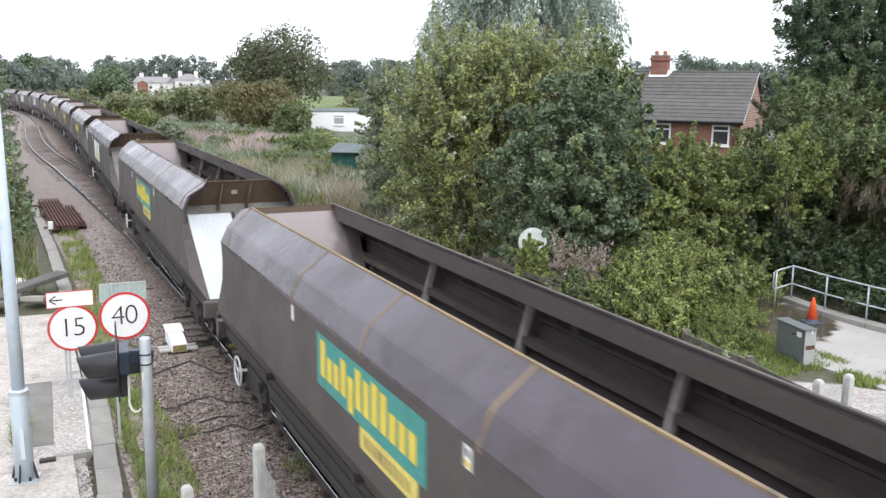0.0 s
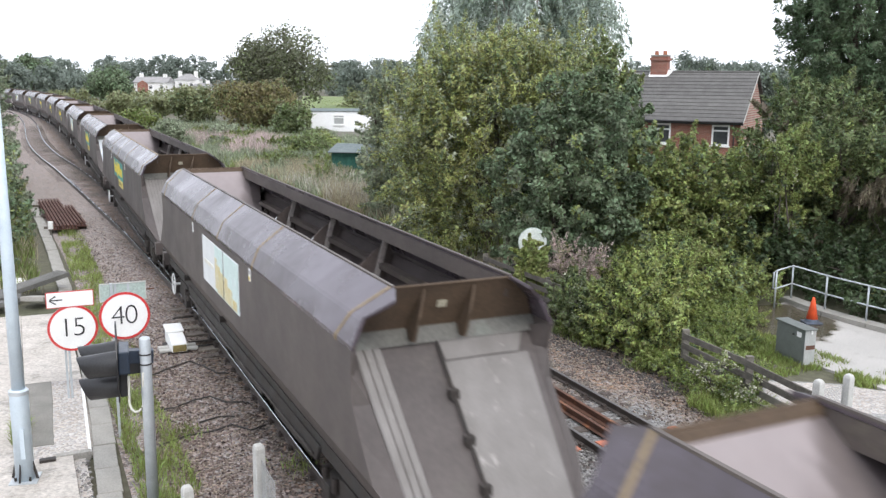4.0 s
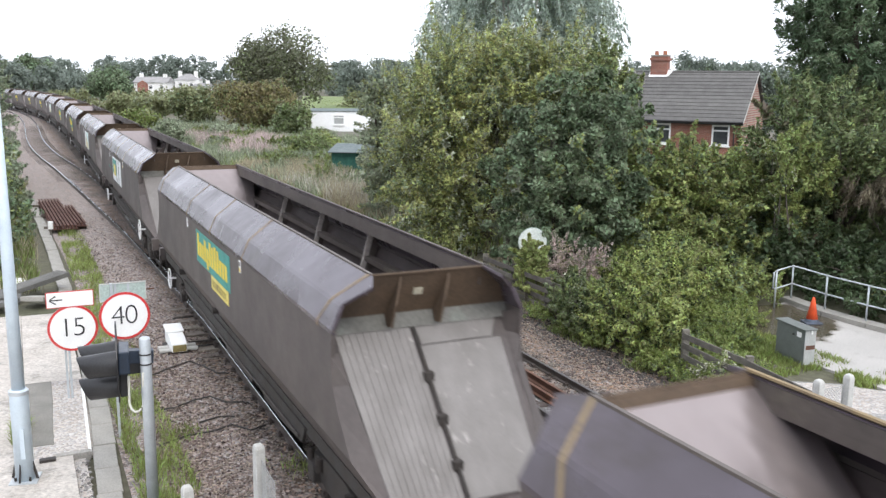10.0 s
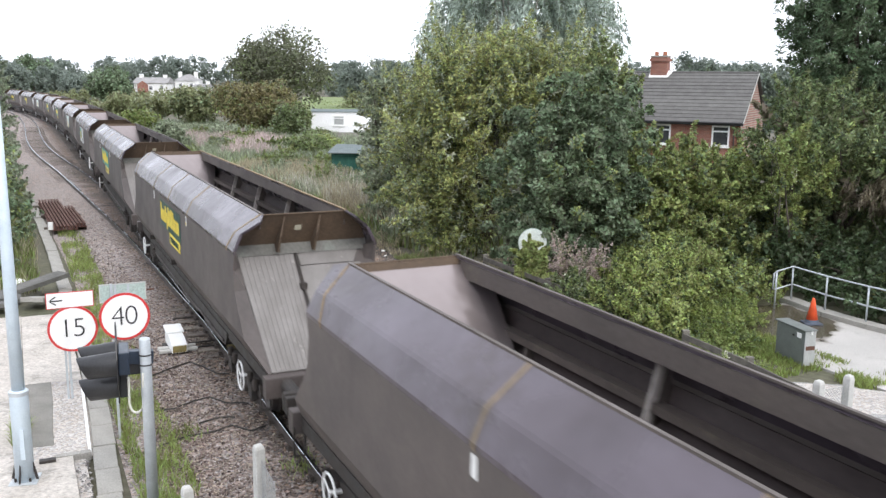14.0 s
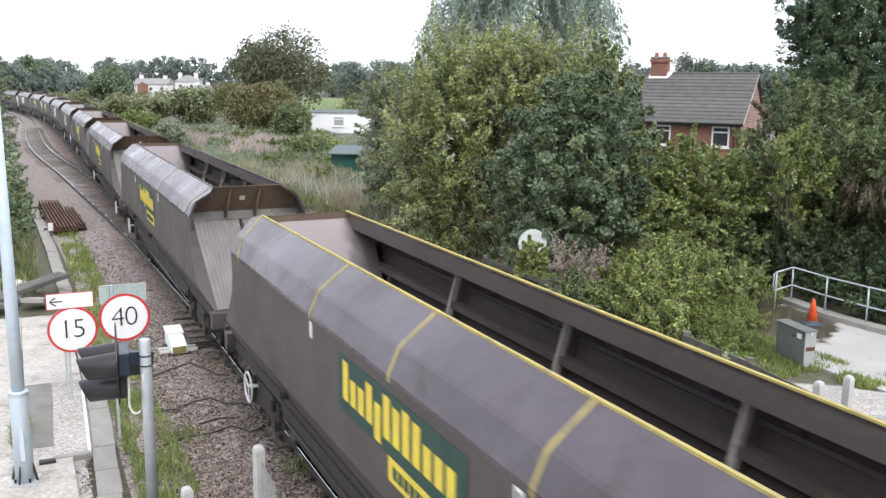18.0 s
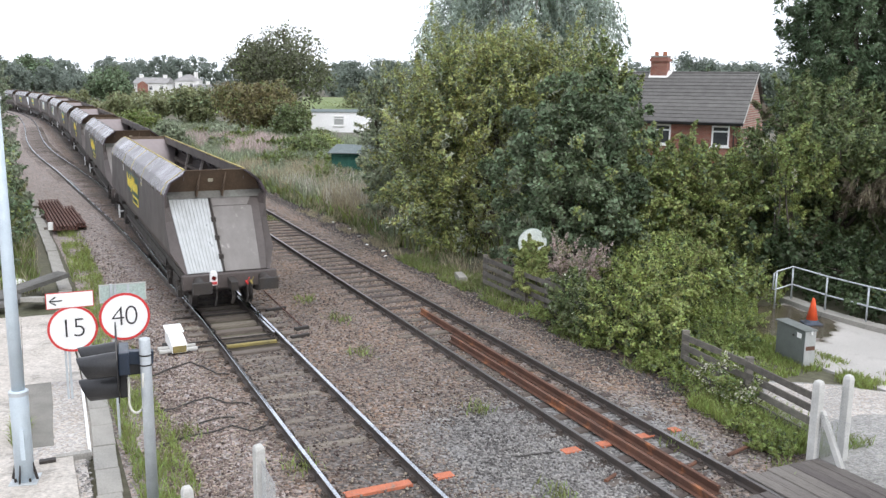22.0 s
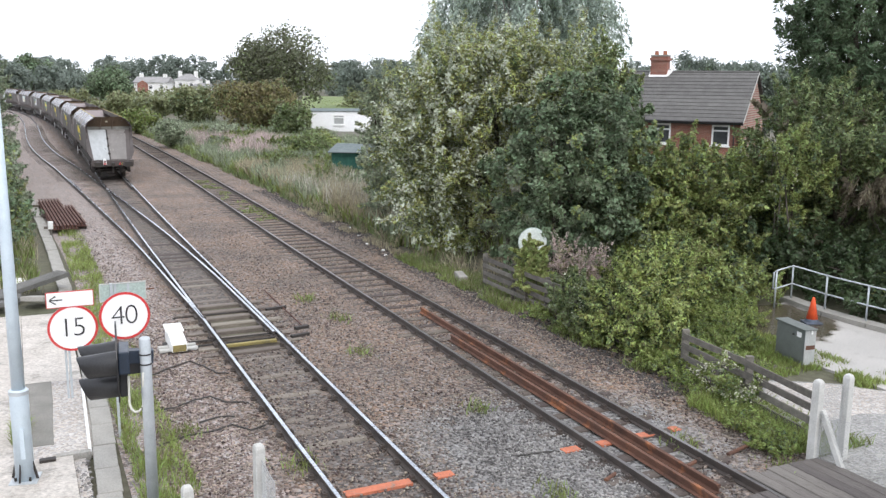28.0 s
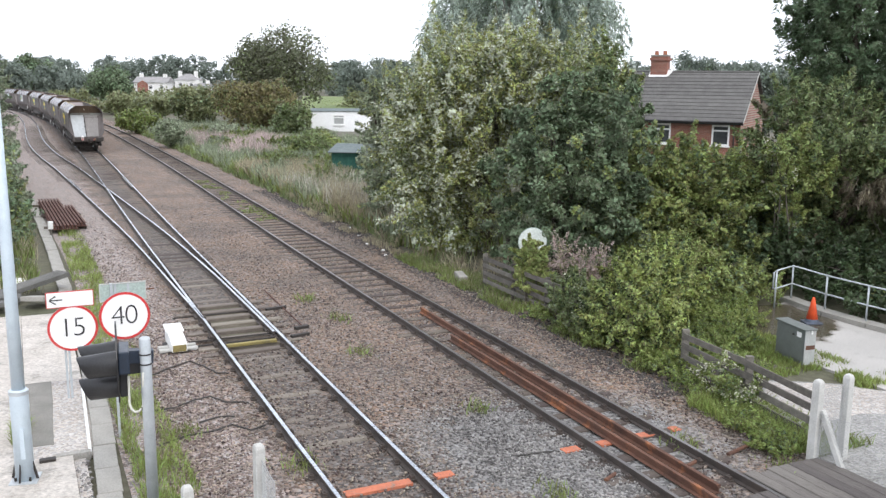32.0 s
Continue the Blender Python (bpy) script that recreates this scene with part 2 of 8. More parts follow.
M_yellow_pale = material("pale_yellow_panel", (0.72, 0.60, 0.16), (0.62, 0.50, 0.14), rough=0.6, scale=3, fine=20, bump=0.02)
M_white_patch = material("white_patch_paint", (0.74, 0.76, 0.76), (0.66, 0.68, 0.68), rough=0.55, scale=2, fine=20, bump=0.02, spots=(0.55, 0.57, 0.55), spot_at=0.6, grain=0.08)
M_white = material("white_paint", (0.874, 0.874, 0.862), (0.784, 0.784, 0.773), rough=0.5, scale=3, fine=30, bump=0.05, grain=0.05)
M_red = material("red_paint", (0.62, 0.04, 0.04), (0.52, 0.04, 0.04), rough=0.4, scale=4, fine=30, bump=0, grain=0.06)
M_black = material("black_plastic", (0.018, 0.018, 0.02), (0.028, 0.028, 0.03), rough=0.42, scale=4, fine=40, bump=0.05)
M_galv = material("galvanised_steel", (0.526, 0.560, 0.582), (0.426, 0.459, 0.482), rough=0.45, metal=0.25, scale=6, fine=60, bump=0.04, grain=0.12)
M_galv_blue = material("bluish_painted_steel", (0.60, 0.68, 0.74), (0.50, 0.58, 0.64), rough=0.45, metal=0.2, scale=3, fine=60, bump=0.04, grain=0.1)
M_concrete = material("weathered_concrete", (0.34, 0.325, 0.295), (0.255, 0.245, 0.22), rough=0.9, scale=1.2, fine=35, bump=0.2, spots=(0.26, 0.25, 0.22), spot_at=0.6, spot_scale=1.5)
M_concrete_pale = material("pale_concrete", (0.53, 0.49, 0.445), (0.40, 0.365, 0.325), rough=0.9, scale=1.6, fine=16, bump=0.55, bump_dist=0.03, spots=(0.30, 0.28, 0.25), spot_at=0.55, grain=0.32)
M_concrete_post = material("white_concrete_post", (0.56, 0.555, 0.53), (0.44, 0.435, 0.41), rough=0.85, scale=3, fine=40, bump=0.2, spots=(0.38, 0.38, 0.33), spot_at=0.62, spot_scale=3, grain=0.18)
M_asphalt = material("old_asphalt", (0.238, 0.224, 0.202), (0.168, 0.163, 0.143), rough=0.95, scale=1.5, fine=60, bump=0.3)
M_asphalt_dark = material("dark_broken_slab", (0.15, 0.145, 0.135), (0.09, 0.088, 0.08), rough=0.95, scale=2, fine=40, bump=0.3)
M_deck = material("crossing_timber", (0.15, 0.134, 0.122), (0.09, 0.08, 0.073), rough=0.85, scale=3, fine=30, stretch=(2, 0.25, 2), bump=0.5, per="object", per_amount=0.3)
M_fence = material("weathered_fence_wood", (0.165, 0.15, 0.128), (0.095, 0.087, 0.076), rough=0.95, scale=3, fine=30, stretch=(0.4, 2, 2), bump=0.5, per="object", per_amount=0.2)
M_bark = material("bark", (0.11, 0.09, 0.07), (0.065, 0.055, 0.045), rough=0.95, scale=5, fine=25, stretch=(2, 2, 0.4), bump=0.6)
M_bark_pale = material("pale_bark", (0.40, 0.38, 0.35), (0.22, 0.2, 0.18), rough=0.9, scale=5, fine=25, stretch=(2, 2, 0.6), bump=0.4)
M_cabinet = material("grey_cabinet_paint", (0.152, 0.168, 0.160), (0.120, 0.132, 0.124), rough=0.6, scale=2.5, fine=40, bump=0.05, spots=(0.11, 0.12, 0.11), spot_at=0.6)
M_cabinet_pale = material("pale_cabinet_paint", (0.42, 0.43, 0.42), (0.34, 0.35, 0.34), rough=0.6, scale=2.5, fine=40, bump=0.05, spots=(0.35, 0.2, 0.08), spot_at=0.68, spot_scale=3)
M_cone = material("orange_cone_plastic", (0.82, 0.11, 0.03), (0.68, 0.09, 0.03), rough=0.5, scale=5, fine=30, bump=0.03, grain=0.08)
M_cone_base = material("dark_cone_base", (0.08, 0.10, 0.14), (0.06, 0.07, 0.09), rough=0.7, scale=5, fine=30, bump=0.05)
M_tile = material("grey_roof_tile", (0.125, 0.12, 0.114), (0.098, 0.094, 0.09), rough=0.85, scale=2, fine=20, bump=0.2, per="object", per_amount=0.09)
M_glass = material("window_glass", (0.05, 0.055, 0.06), (0.07, 0.075, 0.08), rough=0.08, scale=1, fine=3, bump=0.0, spec=0.8)
M_hut_green = material("green_hut_paint", (0.022, 0.115, 0.085), (0.018, 0.085, 0.065), rough=0.7, scale=2, fine=20, bump=0.1)
M_felt = material("grey_roof_felt", (0.15, 0.18, 0.18), (0.11, 0.135, 0.135), rough=0.9, scale=2, fine=30, bump=0.1)
M_wire = material("mesh_wire", (0.42, 0.43, 0.43), (0.34, 0.35, 0.35), rough=0.5, metal=0.5, scale=5, fine=40, bump=0)
M_cable = material("black_cable", (0.03, 0.028, 0.026), (0.05, 0.045, 0.04), rough=0.7, scale=5, fine=40, bump=0.05)

L_willow = leaf("poplar_leaf", (0.46, 0.47, 0.18), (0.275, 0.295, 0.115), 0.6)
L_silver = leaf("silver_leaf_back", (0.58, 0.605, 0.49), (0.43, 0.465, 0.36), 0.35)
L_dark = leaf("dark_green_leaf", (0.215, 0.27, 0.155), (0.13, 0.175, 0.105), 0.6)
L_light = leaf("bright_green_leaf", (0.375, 0.415, 0.145), (0.21, 0.25, 0.09), 0.55)
L_fresh = leaf("fresh_shoot_leaf", (0.47, 0.52, 0.165), (0.29, 0.34, 0.10), 0.5)
L_grey = leaf("grey_green_leaf", (0.345, 0.38, 0.262), (0.222, 0.258, 0.172), 0.45)
# birch leaf paled towards grey, so the colour carries haze and flare
L_birch_haze = leaf("birch_leaf_haze", (0.49, 0.565, 0.49), (0.34, 0.405, 0.35), 0.4)
L_conifer = leaf("conifer_spray", (0.135, 0.19, 0.10), (0.083, 0.125, 0.066), 0.5)
L_hawthorn = leaf("hawthorn_leaf", (0.225, 0.265, 0.115), (0.135, 0.17, 0.075), 0.55)
L_twig = leaf("dead_brown_twig", (0.26, 0.22, 0.155), (0.17, 0.145, 0.105), 0.4)
L_rusty = leaf("rusty_green_leaf", (0.25, 0.205, 0.095), (0.15, 0.15, 0.07), 0.45)
# distance haze is put into this pale bluish leaf colour
L_far_haze = leaf("far_wood_leaf_haze", (0.23, 0.27, 0.225), (0.175, 0.212, 0.18), 0.18)
# privet green lowered to paint in shade below and inside the bushes
L_privet_shade = leaf("privet_leaf_shade", (0.090, 0.126, 0.056), (0.054, 0.079, 0.037), 0.55)
L_oak = leaf("oak_leaf", (0.18, 0.19, 0.118), (0.115, 0.124, 0.078), 0.5)
L_grass = leaf("grass_blade", (0.27, 0.315, 0.105), (0.16, 0.20, 0.065), 0.5)
L_lush = leaf("lush_grass_blade", (0.34, 0.395, 0.125), (0.20, 0.25, 0.078), 0.5)
L_straw = leaf("dry_grass", (0.44, 0.38, 0.27), (0.31, 0.275, 0.19), 0.4)
L_scrub = leaf("olive_scrub_leaf", (0.285, 0.30, 0.155), (0.19, 0.21, 0.105), 0.4)
L_seed = leaf("pale_seed_head", (0.56, 0.53, 0.45), (0.42, 0.40, 0.33), 0.3)
L_pink = leaf("faded_pink_flower", (0.58, 0.455, 0.43), (0.45, 0.37, 0.35), 0.35)
L_white = leaf("white_flower", (0.68, 0.66, 0.56), (0.55, 0.55, 0.45), 0.3)


# ---- mesh helpers ----
class Shape:
    """Collects points and faces of one mesh."""

    def __init__(self):
        self.v, self.f = [], []

    def add(self, pts, faces):
        k = len(self.v)
        self.v += [tuple(p) for p in pts]
        self.f += [tuple(i + k for i in f) for f in faces]
        return self

    def box(self, x0, x1, y0, y1, z0, z1):
        p = [(x0, y0, z0), (x1, y0, z0), (x1, y1, z0), (x0, y1, z0), (x0, y0, z1), (x1, y0, z1), (x1, y1, z1), (x0, y1, z1)]
        return self.add(p, [(3, 2, 1, 0), (4, 5, 6, 7), (0, 1, 5, 4), (1, 2, 6, 5), (2, 3, 7, 6), (3, 0, 4, 7)])

    def beam(self, a, b, w, h, up=(0, 0, 1)):
        """A square bar from a to b."""
        a, b = Vector(a), Vector(b)
        d = (b - a).normalized()
        side = d.cross(Vector(up))
        side = side.normalized() if side.length > 1e-4 else Vector((1, 0, 0))
        u = side.cross(d).normalized()
        p = []
        for c in (a, b):
            for i, j in ((-1, -1), (1, -1), (1, 1), (-1, 1)):
                p.append(c + side * (i * w / 2) + u * (j * h / 2))
        return self.add(p, [(3, 2, 1, 0), (4, 5, 6, 7), (0, 1, 5, 4), (1, 2, 6, 5), (2, 3, 7, 6), (3, 0, 4, 7)])

    def tube(self, pts, r, seg=10, caps=True):
        """A round bar along points; r a number or one per point."""
        pts = [Vector(p) for p in pts]
        rs = r if isinstance(r, (list, tuple)) else [r] * len(pts)
        rings, faces = [], []
        ref = Vector((0.31, 0.17, 0.93))
        for i, p in enumerate(pts):
            d = (pts[min(i + 1, len(pts) - 1)] - pts[max(i - 1, 0)]).normalized()
            if abs(d.dot(ref)) > 0.98:
                ref = Vector((1, 0.1, 0))
            s = d.cross(ref).normalized()
            u = s.cross(d)
            for k in range(seg):
                a = 2 * math.pi * k / seg
                rings.append(p + (s * math.cos(a) + u * math.sin(a)) * rs[i])
        for i in range(len(pts) - 1):
            for k in range(seg):
                a, b = i * seg + k, i * seg + (k + 1) % seg
                faces.append((a, a + seg, b + seg, b))
        if caps:
            faces.append(tuple(range(seg)))
            faces.append(tuple(reversed(range((len(pts) - 1) * seg, len(pts) * seg))))
        return self.add(rings, faces)

    def plate(self, poly, thick, axis=(0, 0, 1)):
        """A flat polygon with thickness along axis."""
        n = len(poly)
        a = Vector(axis) * thick
        pts = [Vector(p) for p in poly]
        pts += [p + a for p in pts]
        faces = [tuple(reversed(range(n))), tuple(range(n, 2 * n))]
        faces += [(i, (i + 1) % n, n + (i + 1) % n, n + i) for i in range(n)]
        return self.add(pts, faces)

    def mesh(self, name, mats=(), smooth=False):
        me = bpy.data.meshes.new(name)
        me.from_pydata(self.v, [], self.f)
        for m in mats:
            me.materials.append(m)
        if smooth:
            me.polygons.foreach_set("use_smooth", [True] * len(me.polygons))
        bm = bmesh.new()
        bm.from_mesh(me)
        bmesh.ops.recalc_face_normals(bm, faces=bm.faces)
        bm.to_mesh(me)
        bm.free()
        me.update()
        return me


def part(name, shape, mat, parent=None, label="", bevel=0.0, smooth=False):
    """Links a shape as one mesh object, under a thing or part."""
    me = shape.mesh(name, [mat], smooth) if isinstance(shape, Shape) else shape
    if bevel:
        bm = bmesh.new()
        bm.from_mesh(me)
        bmesh.ops.remove_doubles(bm, verts=bm.verts, dist=1e-5)
        edges = [e for e in bm.edges if len(e.link_faces) == 2 and e.calc_face_angle(0) > 0.5]
        bmesh.ops.bevel(bm, geom=edges, offset=bevel, segments=2, profile=0.6, affect="EDGES", clamp_overlap=True)
        bm.to_mesh(me)
        bm.free()
    ob = new(name, me)
    ob.parent = parent
    if label:
        ob["label"] = label
    return ob


def thing(name, label, category, group="", kind="", at=None):
    e = new(name)
    e.empty_display_size = 0.3
    tagged(e, label, category, group, kind)
    if at is not None:
        e.matrix_world = at
    return e


def tri_mesh(name, verts, faces, mat):
    """A mesh from arrays of points and of quads or triangles."""
    verts, faces = np.asarray(verts, np.float32), np.asarray(faces, np.int32)
    k = faces.shape[1]
    me = bpy.data.meshes.new(name)
    me.vertices.add(len(verts))
    me.vertices.foreach_set("co", verts.ravel())
    me.loops.add(faces.size)
    me.loops.foreach_set("vertex_index", faces.ravel())
    me.polygons.add(len(faces))
    me.polygons.foreach_set("loop_start", np.arange(0, faces.size, k, dtype=np.int32))
    me.polygons.foreach_set("loop_total", np.full(len(faces), k, dtype=np.int32))
    me.materials.append(mat)
    me.update(calc_edges=True)
    me.validate()
    return me


def on(s, n, z=0.0):
    """The place s metres along the near straight and n metres to its right."""
    return Vector((TX * s + NX * (D1 + n), TY * s + NY * (D1 + n), z))


def spline(table):
    """A natural cubic through (s, value)."""
    xs = np.array([a for a, _ in table], float)
    ys = np.array([b for _, b in table], float)
    n = len(xs)
    h = np.diff(xs)
    A = np.eye(n)
    r = np.zeros(n)
    for i in range(1, n - 1):
        A[i, i - 1:i + 2] = h[i - 1], 2 * (h[i - 1] + h[i]), h[i]
        r[i] = 6 * ((ys[i + 1] - ys[i]) / h[i] - (ys[i] - ys[i - 1]) / h[i - 1])
    m = np.linalg.solve(A, r)

    def at(s):
        i = int(np.clip(np.searchsorted(xs, s) - 1, 0, n - 2))
        a, b = xs[i + 1] - s, s - xs[i]
        return (m[i] * a ** 3 + m[i + 1] * b ** 3) / (6 * h[i]) + (ys[i] / h[i] - m[i] * h[i] / 6) * a + (ys[i + 1] / h[i] - m[i + 1] * h[i] / 6) * b
    return at


main_off = spline([(-170, 0), (-60, 0), (0, 0), (14, 0.0), (23, 0.09), (37, 0.22), (56, 0.52), (80, 0.88), (100, 0.97), (120, 0.84), (135, 0.53),
                   (150, -0.05), (167, -1.1), (180, -2.25), (195, -3.9), (215, -6.7), (240, -11), (270, -17.5), (310, -28), (360, -44), (440, -76)])
second_gap = spline([(-60, 4.6), (0, 4.68), (8, 4.74), (17, 4.85), (29, 4.92), (42, 5.05), (56, 5.15), (80, 5.15), (150, 5.15), (440, 5.15)])
siding_off = spline([(21, 0.07), (26, 0.02), (32, -0.08), (38, -0.24), (45, -0.55), (52, -0.88), (61, -1.32), (67.5, -1.66), (77, -2.27), (84, -2.62), (92, -2.86),
                     (104, -2.96), (118, -2.85), (137, -2.78), (150, -2.95), (160, -3.2), (170, -3.75), (177, -4.15), (196, -6.4), (220, -10)])


def second_off(s):
    return main_off(s) + second_gap(s)


# ---- ground ----
def zones():
    # coarse sheet to the horizon, finer round the line
    xs = sorted(set([-3000, -1500, -800, -500, -350] + list(range(-250, 251, 10)) + [350, 500, 800, 1500, 3000]))
    ys = sorted(set([-900, -300, -120] + list(range(-60, 321, 10)) + [400, 550, 800, 1300, 2200, 4200]))
    pts, faces = [], []
    for y in ys:
        for x in xs:
            z = -0.06
            n = (x * NX + y * NY) - D1
            if n > 26 or n < -14:
                z += 0.35 * noise.noise(Vector((x * 0.02, y * 0.02, 0)))
            pts.append((x, y, z))
    w = len(xs)
    for j in range(len(ys) - 1):
        for i in range(w - 1):
            a = j * w + i
            faces.append((a, a + 1, a + w + 1, a + w))
    ob = new("ground", tri_mesh("ground", pts, faces, M_earth))
    tagged(ob, "brown and green earth with rough grass", "ground", kind="structure")


def ballast_bed():
    """Stone bed under the tracks, with a crest and shoulders."""
    prof = [(-3.6, -0.05), (-2.9, -0.02), (-1.6, 0.01), (-0.5, -0.012), (0.0, -0.016), (0.5, -0.012), (1.5, 0.012), (2.6, -0.008), (3.4, 0.01), (4.4, -0.012), (5.4, -0.012),
            (6.4, 0.012), (7.0, -0.02), (7.7, -0.035), (8.5, -0.08)]
    ss = list(np.arange(-70, 60, 1.0)) + list(np.arange(60, 330, 4.0))
    pts, faces = [], []
    k = len(prof)
    for s in ss:
        off = main_off(s)
        sid = siding_off(s) if 30 < s < 215 else off
        for n, z in prof:
            shift = off
            if n < -1 and s > 30:
                shift = min(off, sid + 0.2) if s < 215 else off - 4
            if n > 3:
                shift = off + (second_gap(s) - 4.85)
            if abs(n) < 0.6 and 20.5 < s < 26:
                z -= 0.07
            p = on(s, n + shift, z + 0.02 * noise.noise(Vector((s * 0.7, n * 1.3, 0))))
            pts.append(p)
    for i in range(len(ss) - 1):
        for j in range(k - 1):
            a = i * k + j
            faces.append((a, a + 1, a + k + 1, a + k))
    ob = new("ballast", tri_mesh("ballast", pts, faces, M_ballast))
    tagged(ob, "brown stone ballast under the railway tracks", "ballast", kind="structure")


def stones():
    """Loose stones lying on the bed, near part."""
    rng = np.random.default_rng(5)
    base = np.array([(1, 0, 0), (-1, 0, 0), (0, 1, 0), (0, -1, 0), (0, 0, 1), (0, 0, -1)], float)
    tri = np.array([(0, 2, 4), (2, 1, 4), (1, 3, 4), (3, 0, 4), (2, 0, 5), (1, 2, 5), (3, 1, 5), (0, 3, 5)])

    def heap(name, label, count, where, mat, z0=0.012):
        s, n, sz = where(count)
        count = len(s)
        v = np.repeat(base[None], count, 0)
        v *= sz[:, None, None] * rng.uniform(0.55, 1.15, (count, 1, 3)) * rng.uniform(0.75, 1.25, (count, 6, 1))
        ang = rng.uniform(0, 6.28, count)
        c, d = np.cos(ang), np.sin(ang)
        tilt = rng.uniform(-0.6, 0.6, count)
        x, y, z = v[..., 0].copy(), v[..., 1].copy(), v[..., 2].copy() * 0.75
        x, z = x * np.cos(tilt)[:, None] - z * np.sin(tilt)[:, None], x * np.sin(tilt)[:, None] + z * np.cos(tilt)[:, None]
        v[..., 0], v[..., 1], v[..., 2] = x * c[:, None] - y * d[:, None], x * d[:, None] + y * c[:, None], z
        px = TX * s + NX * (D1 + n)
        py = TY * s + NY * (D1 + n)
        v += np.stack([px, py, z0 + rng.uniform(-0.012, 0.012, count)], 1)[:, None]
        f = (tri[None] + (np.arange(count) * 6)[:, None, None]).reshape(-1, 3)
        ob = new(name, tri_mesh(name, v.reshape(-1, 3), f, mat))
        tagged(ob, label, "stones", kind="stuff")

    def clear(s, n):
        """Away from rails."""
        k = np.ones(len(s), bool)
        for c in (-0.7525, 0.7525, 4.85 - 0.7525, 4.85 + 0.7525):
            k &= abs(n - c) > 0.11
        return k

    def spread(count):
        s = 8.5 + rng.beta(1.0, 2.6, count) * 40
        n = rng.uniform(-3.0, 7.4, count)
        x = TX * s + NX * (D1 + n)
        y = TY * s + NY * (D1 + n)
        k = clear(s, n) & (np.hypot(x - HEAP[0][0], y - HEAP[0][1]) > 2.2)
        inside = (abs(n) < 0.75) | (abs(n - 4.85) < 0.75)
        k &= ~(inside & (rng.random(count) < 0.45)) & ~((abs(n) < 0.75) & (s > 20.5))
        return s[k], n[k], rng.uniform(0.018, 0.042, k.sum())

    def clean(count):
        r = 2.9 * np.sqrt(rng.random(count)) * rng.uniform(0.6, 1.2, count)
        a = rng.uniform(0, 6.28, count)
        x, y = HEAP[0][0] + r * np.cos(a), HEAP[0][1] + r * np.sin(a) * 0.9
        s, n = x * TX + y * TY, x * NX + y * NY - D1
        k = clear(s, n) & (n > 0.9) & (n < 4.0)
        return s[k], n[k], rng.uniform(0.018, 0.04, k.sum())

    heap("ballast_stones", "loose brown ballast stones beside the rails", 34000, spread, M_ballast_loose)
    def cinders(count):
        s = 14 + 38 * rng.random(count) ** 1.3
        n = rng.normal(7.25, 0.4, count) + np.clip((s - 22) * 0.03, -0.25, 0.7)
        return s, n, rng.uniform(0.02, 0.06, count)

    def fresh(count):
        s, n = 8.5 + rng.beta(1.0, 2.4, count) * 26, rng.uniform(-3.0, -1.35, count)
        return s, n, rng.uniform(0.016, 0.036, count)

    def chips(count):
        s, n = 8.5 + rng.beta(1.0, 2.4, count) * 30, rng.uniform(1.0, 7.3, count)
        k = clear(s, n)
        return s[k], n[k], rng.uniform(0.018, 0.04, k.sum())

    heap("fresh_ballast_stones", "paler newer ballast stones towards the cable trough", 7000, fresh, M_stone_pale)
    heap("stone_chips", "scattered white stone chips in the ballast", 1800, chips, M_stone_clean)
    heap("cinder_stones", "dark cinders and grit along the verge", 11000, cinders, M_cinder, -0.03)
    heap("clean_ballast_stones", "pale grey fresh ballast stones between the tracks", 9000, clean, M_stone_clean)


zones()
ballast_bed()
stones()


# ---- tracks ----
RAIL = [(-0.07, -0.158), (0.07, -0.158), (0.07, -0.148), (0.012, -0.128), (0.012, -0.045), (0.034, -0.036), (0.035, -0.008), (0.028, -0.0005),
        (-0.028, -0.0005), (-0.035, -0.008), (-0.034, -0.036), (-0.012, -0.045), (-0.012, -0.128), (-0.07, -0.148)]


def rail_mesh(offset, s0, s1, step, top_mat, side_mat=None, z=ZR, far=60):
    """A rail swept along an offset function of s; the running face is a second material."""
    ss = list(np.arange(s0, min(s1, far), step)) + (list(np.arange(max(far, s0), s1, step * 3)) if s1 > far else []) + [s1]
    pts, faces, mi = [], [], []
    k = len(RAIL)
    for s in ss:
        slope = (offset(s + 0.2) - offset(s - 0.2)) / 0.4
        c = 1 / math.sqrt(1 + slope * slope)
        for a, b in RAIL:
            pts.append(on(s - a * slope * c, offset(s) + a * c, z + b))
    for i in range(len(ss) - 1):
        for j in range(k):
            a, b = i * k + j, i * k + (j + 1) % k
            faces.append((a, b, b + k, a + k))
            mi.append(1 if j in (6, 7, 8) else 0)
    faces.append(tuple(range(k)))
    faces.append(tuple(range((len(ss) - 1) * k, len(ss) * k)))
    mi += [0, 0]
    me = bpy.data.meshes.new("rail")
    me.from_pydata(pts, [], faces)
    me.materials.append(side_mat or M_railside)
    me.materials.append(top_mat)
    me.polygons.foreach_set("material_index", mi)
    me.update()
    return me


def shifted(f, d):
    return lambda s: f(s) + d


def sleeper_mesh(length, name="sleeper", mat=None):
    sh = Shape().box(-length / 2, length / 2, -0.125, 0.125, -0.12, 0.022)
    me = sh.mesh(name, [mat or M_sleeper])
    bm = bmesh.new()
    bm.from_mesh(me)
    bmesh.ops.bevel(bm, geom=[e for e in bm.edges if all(v.co.z > 0 for v in e.verts)], offset=0.012, segments=1, affect="EDGES")
    bm.to_mesh(me)
    bm.free()
    return me


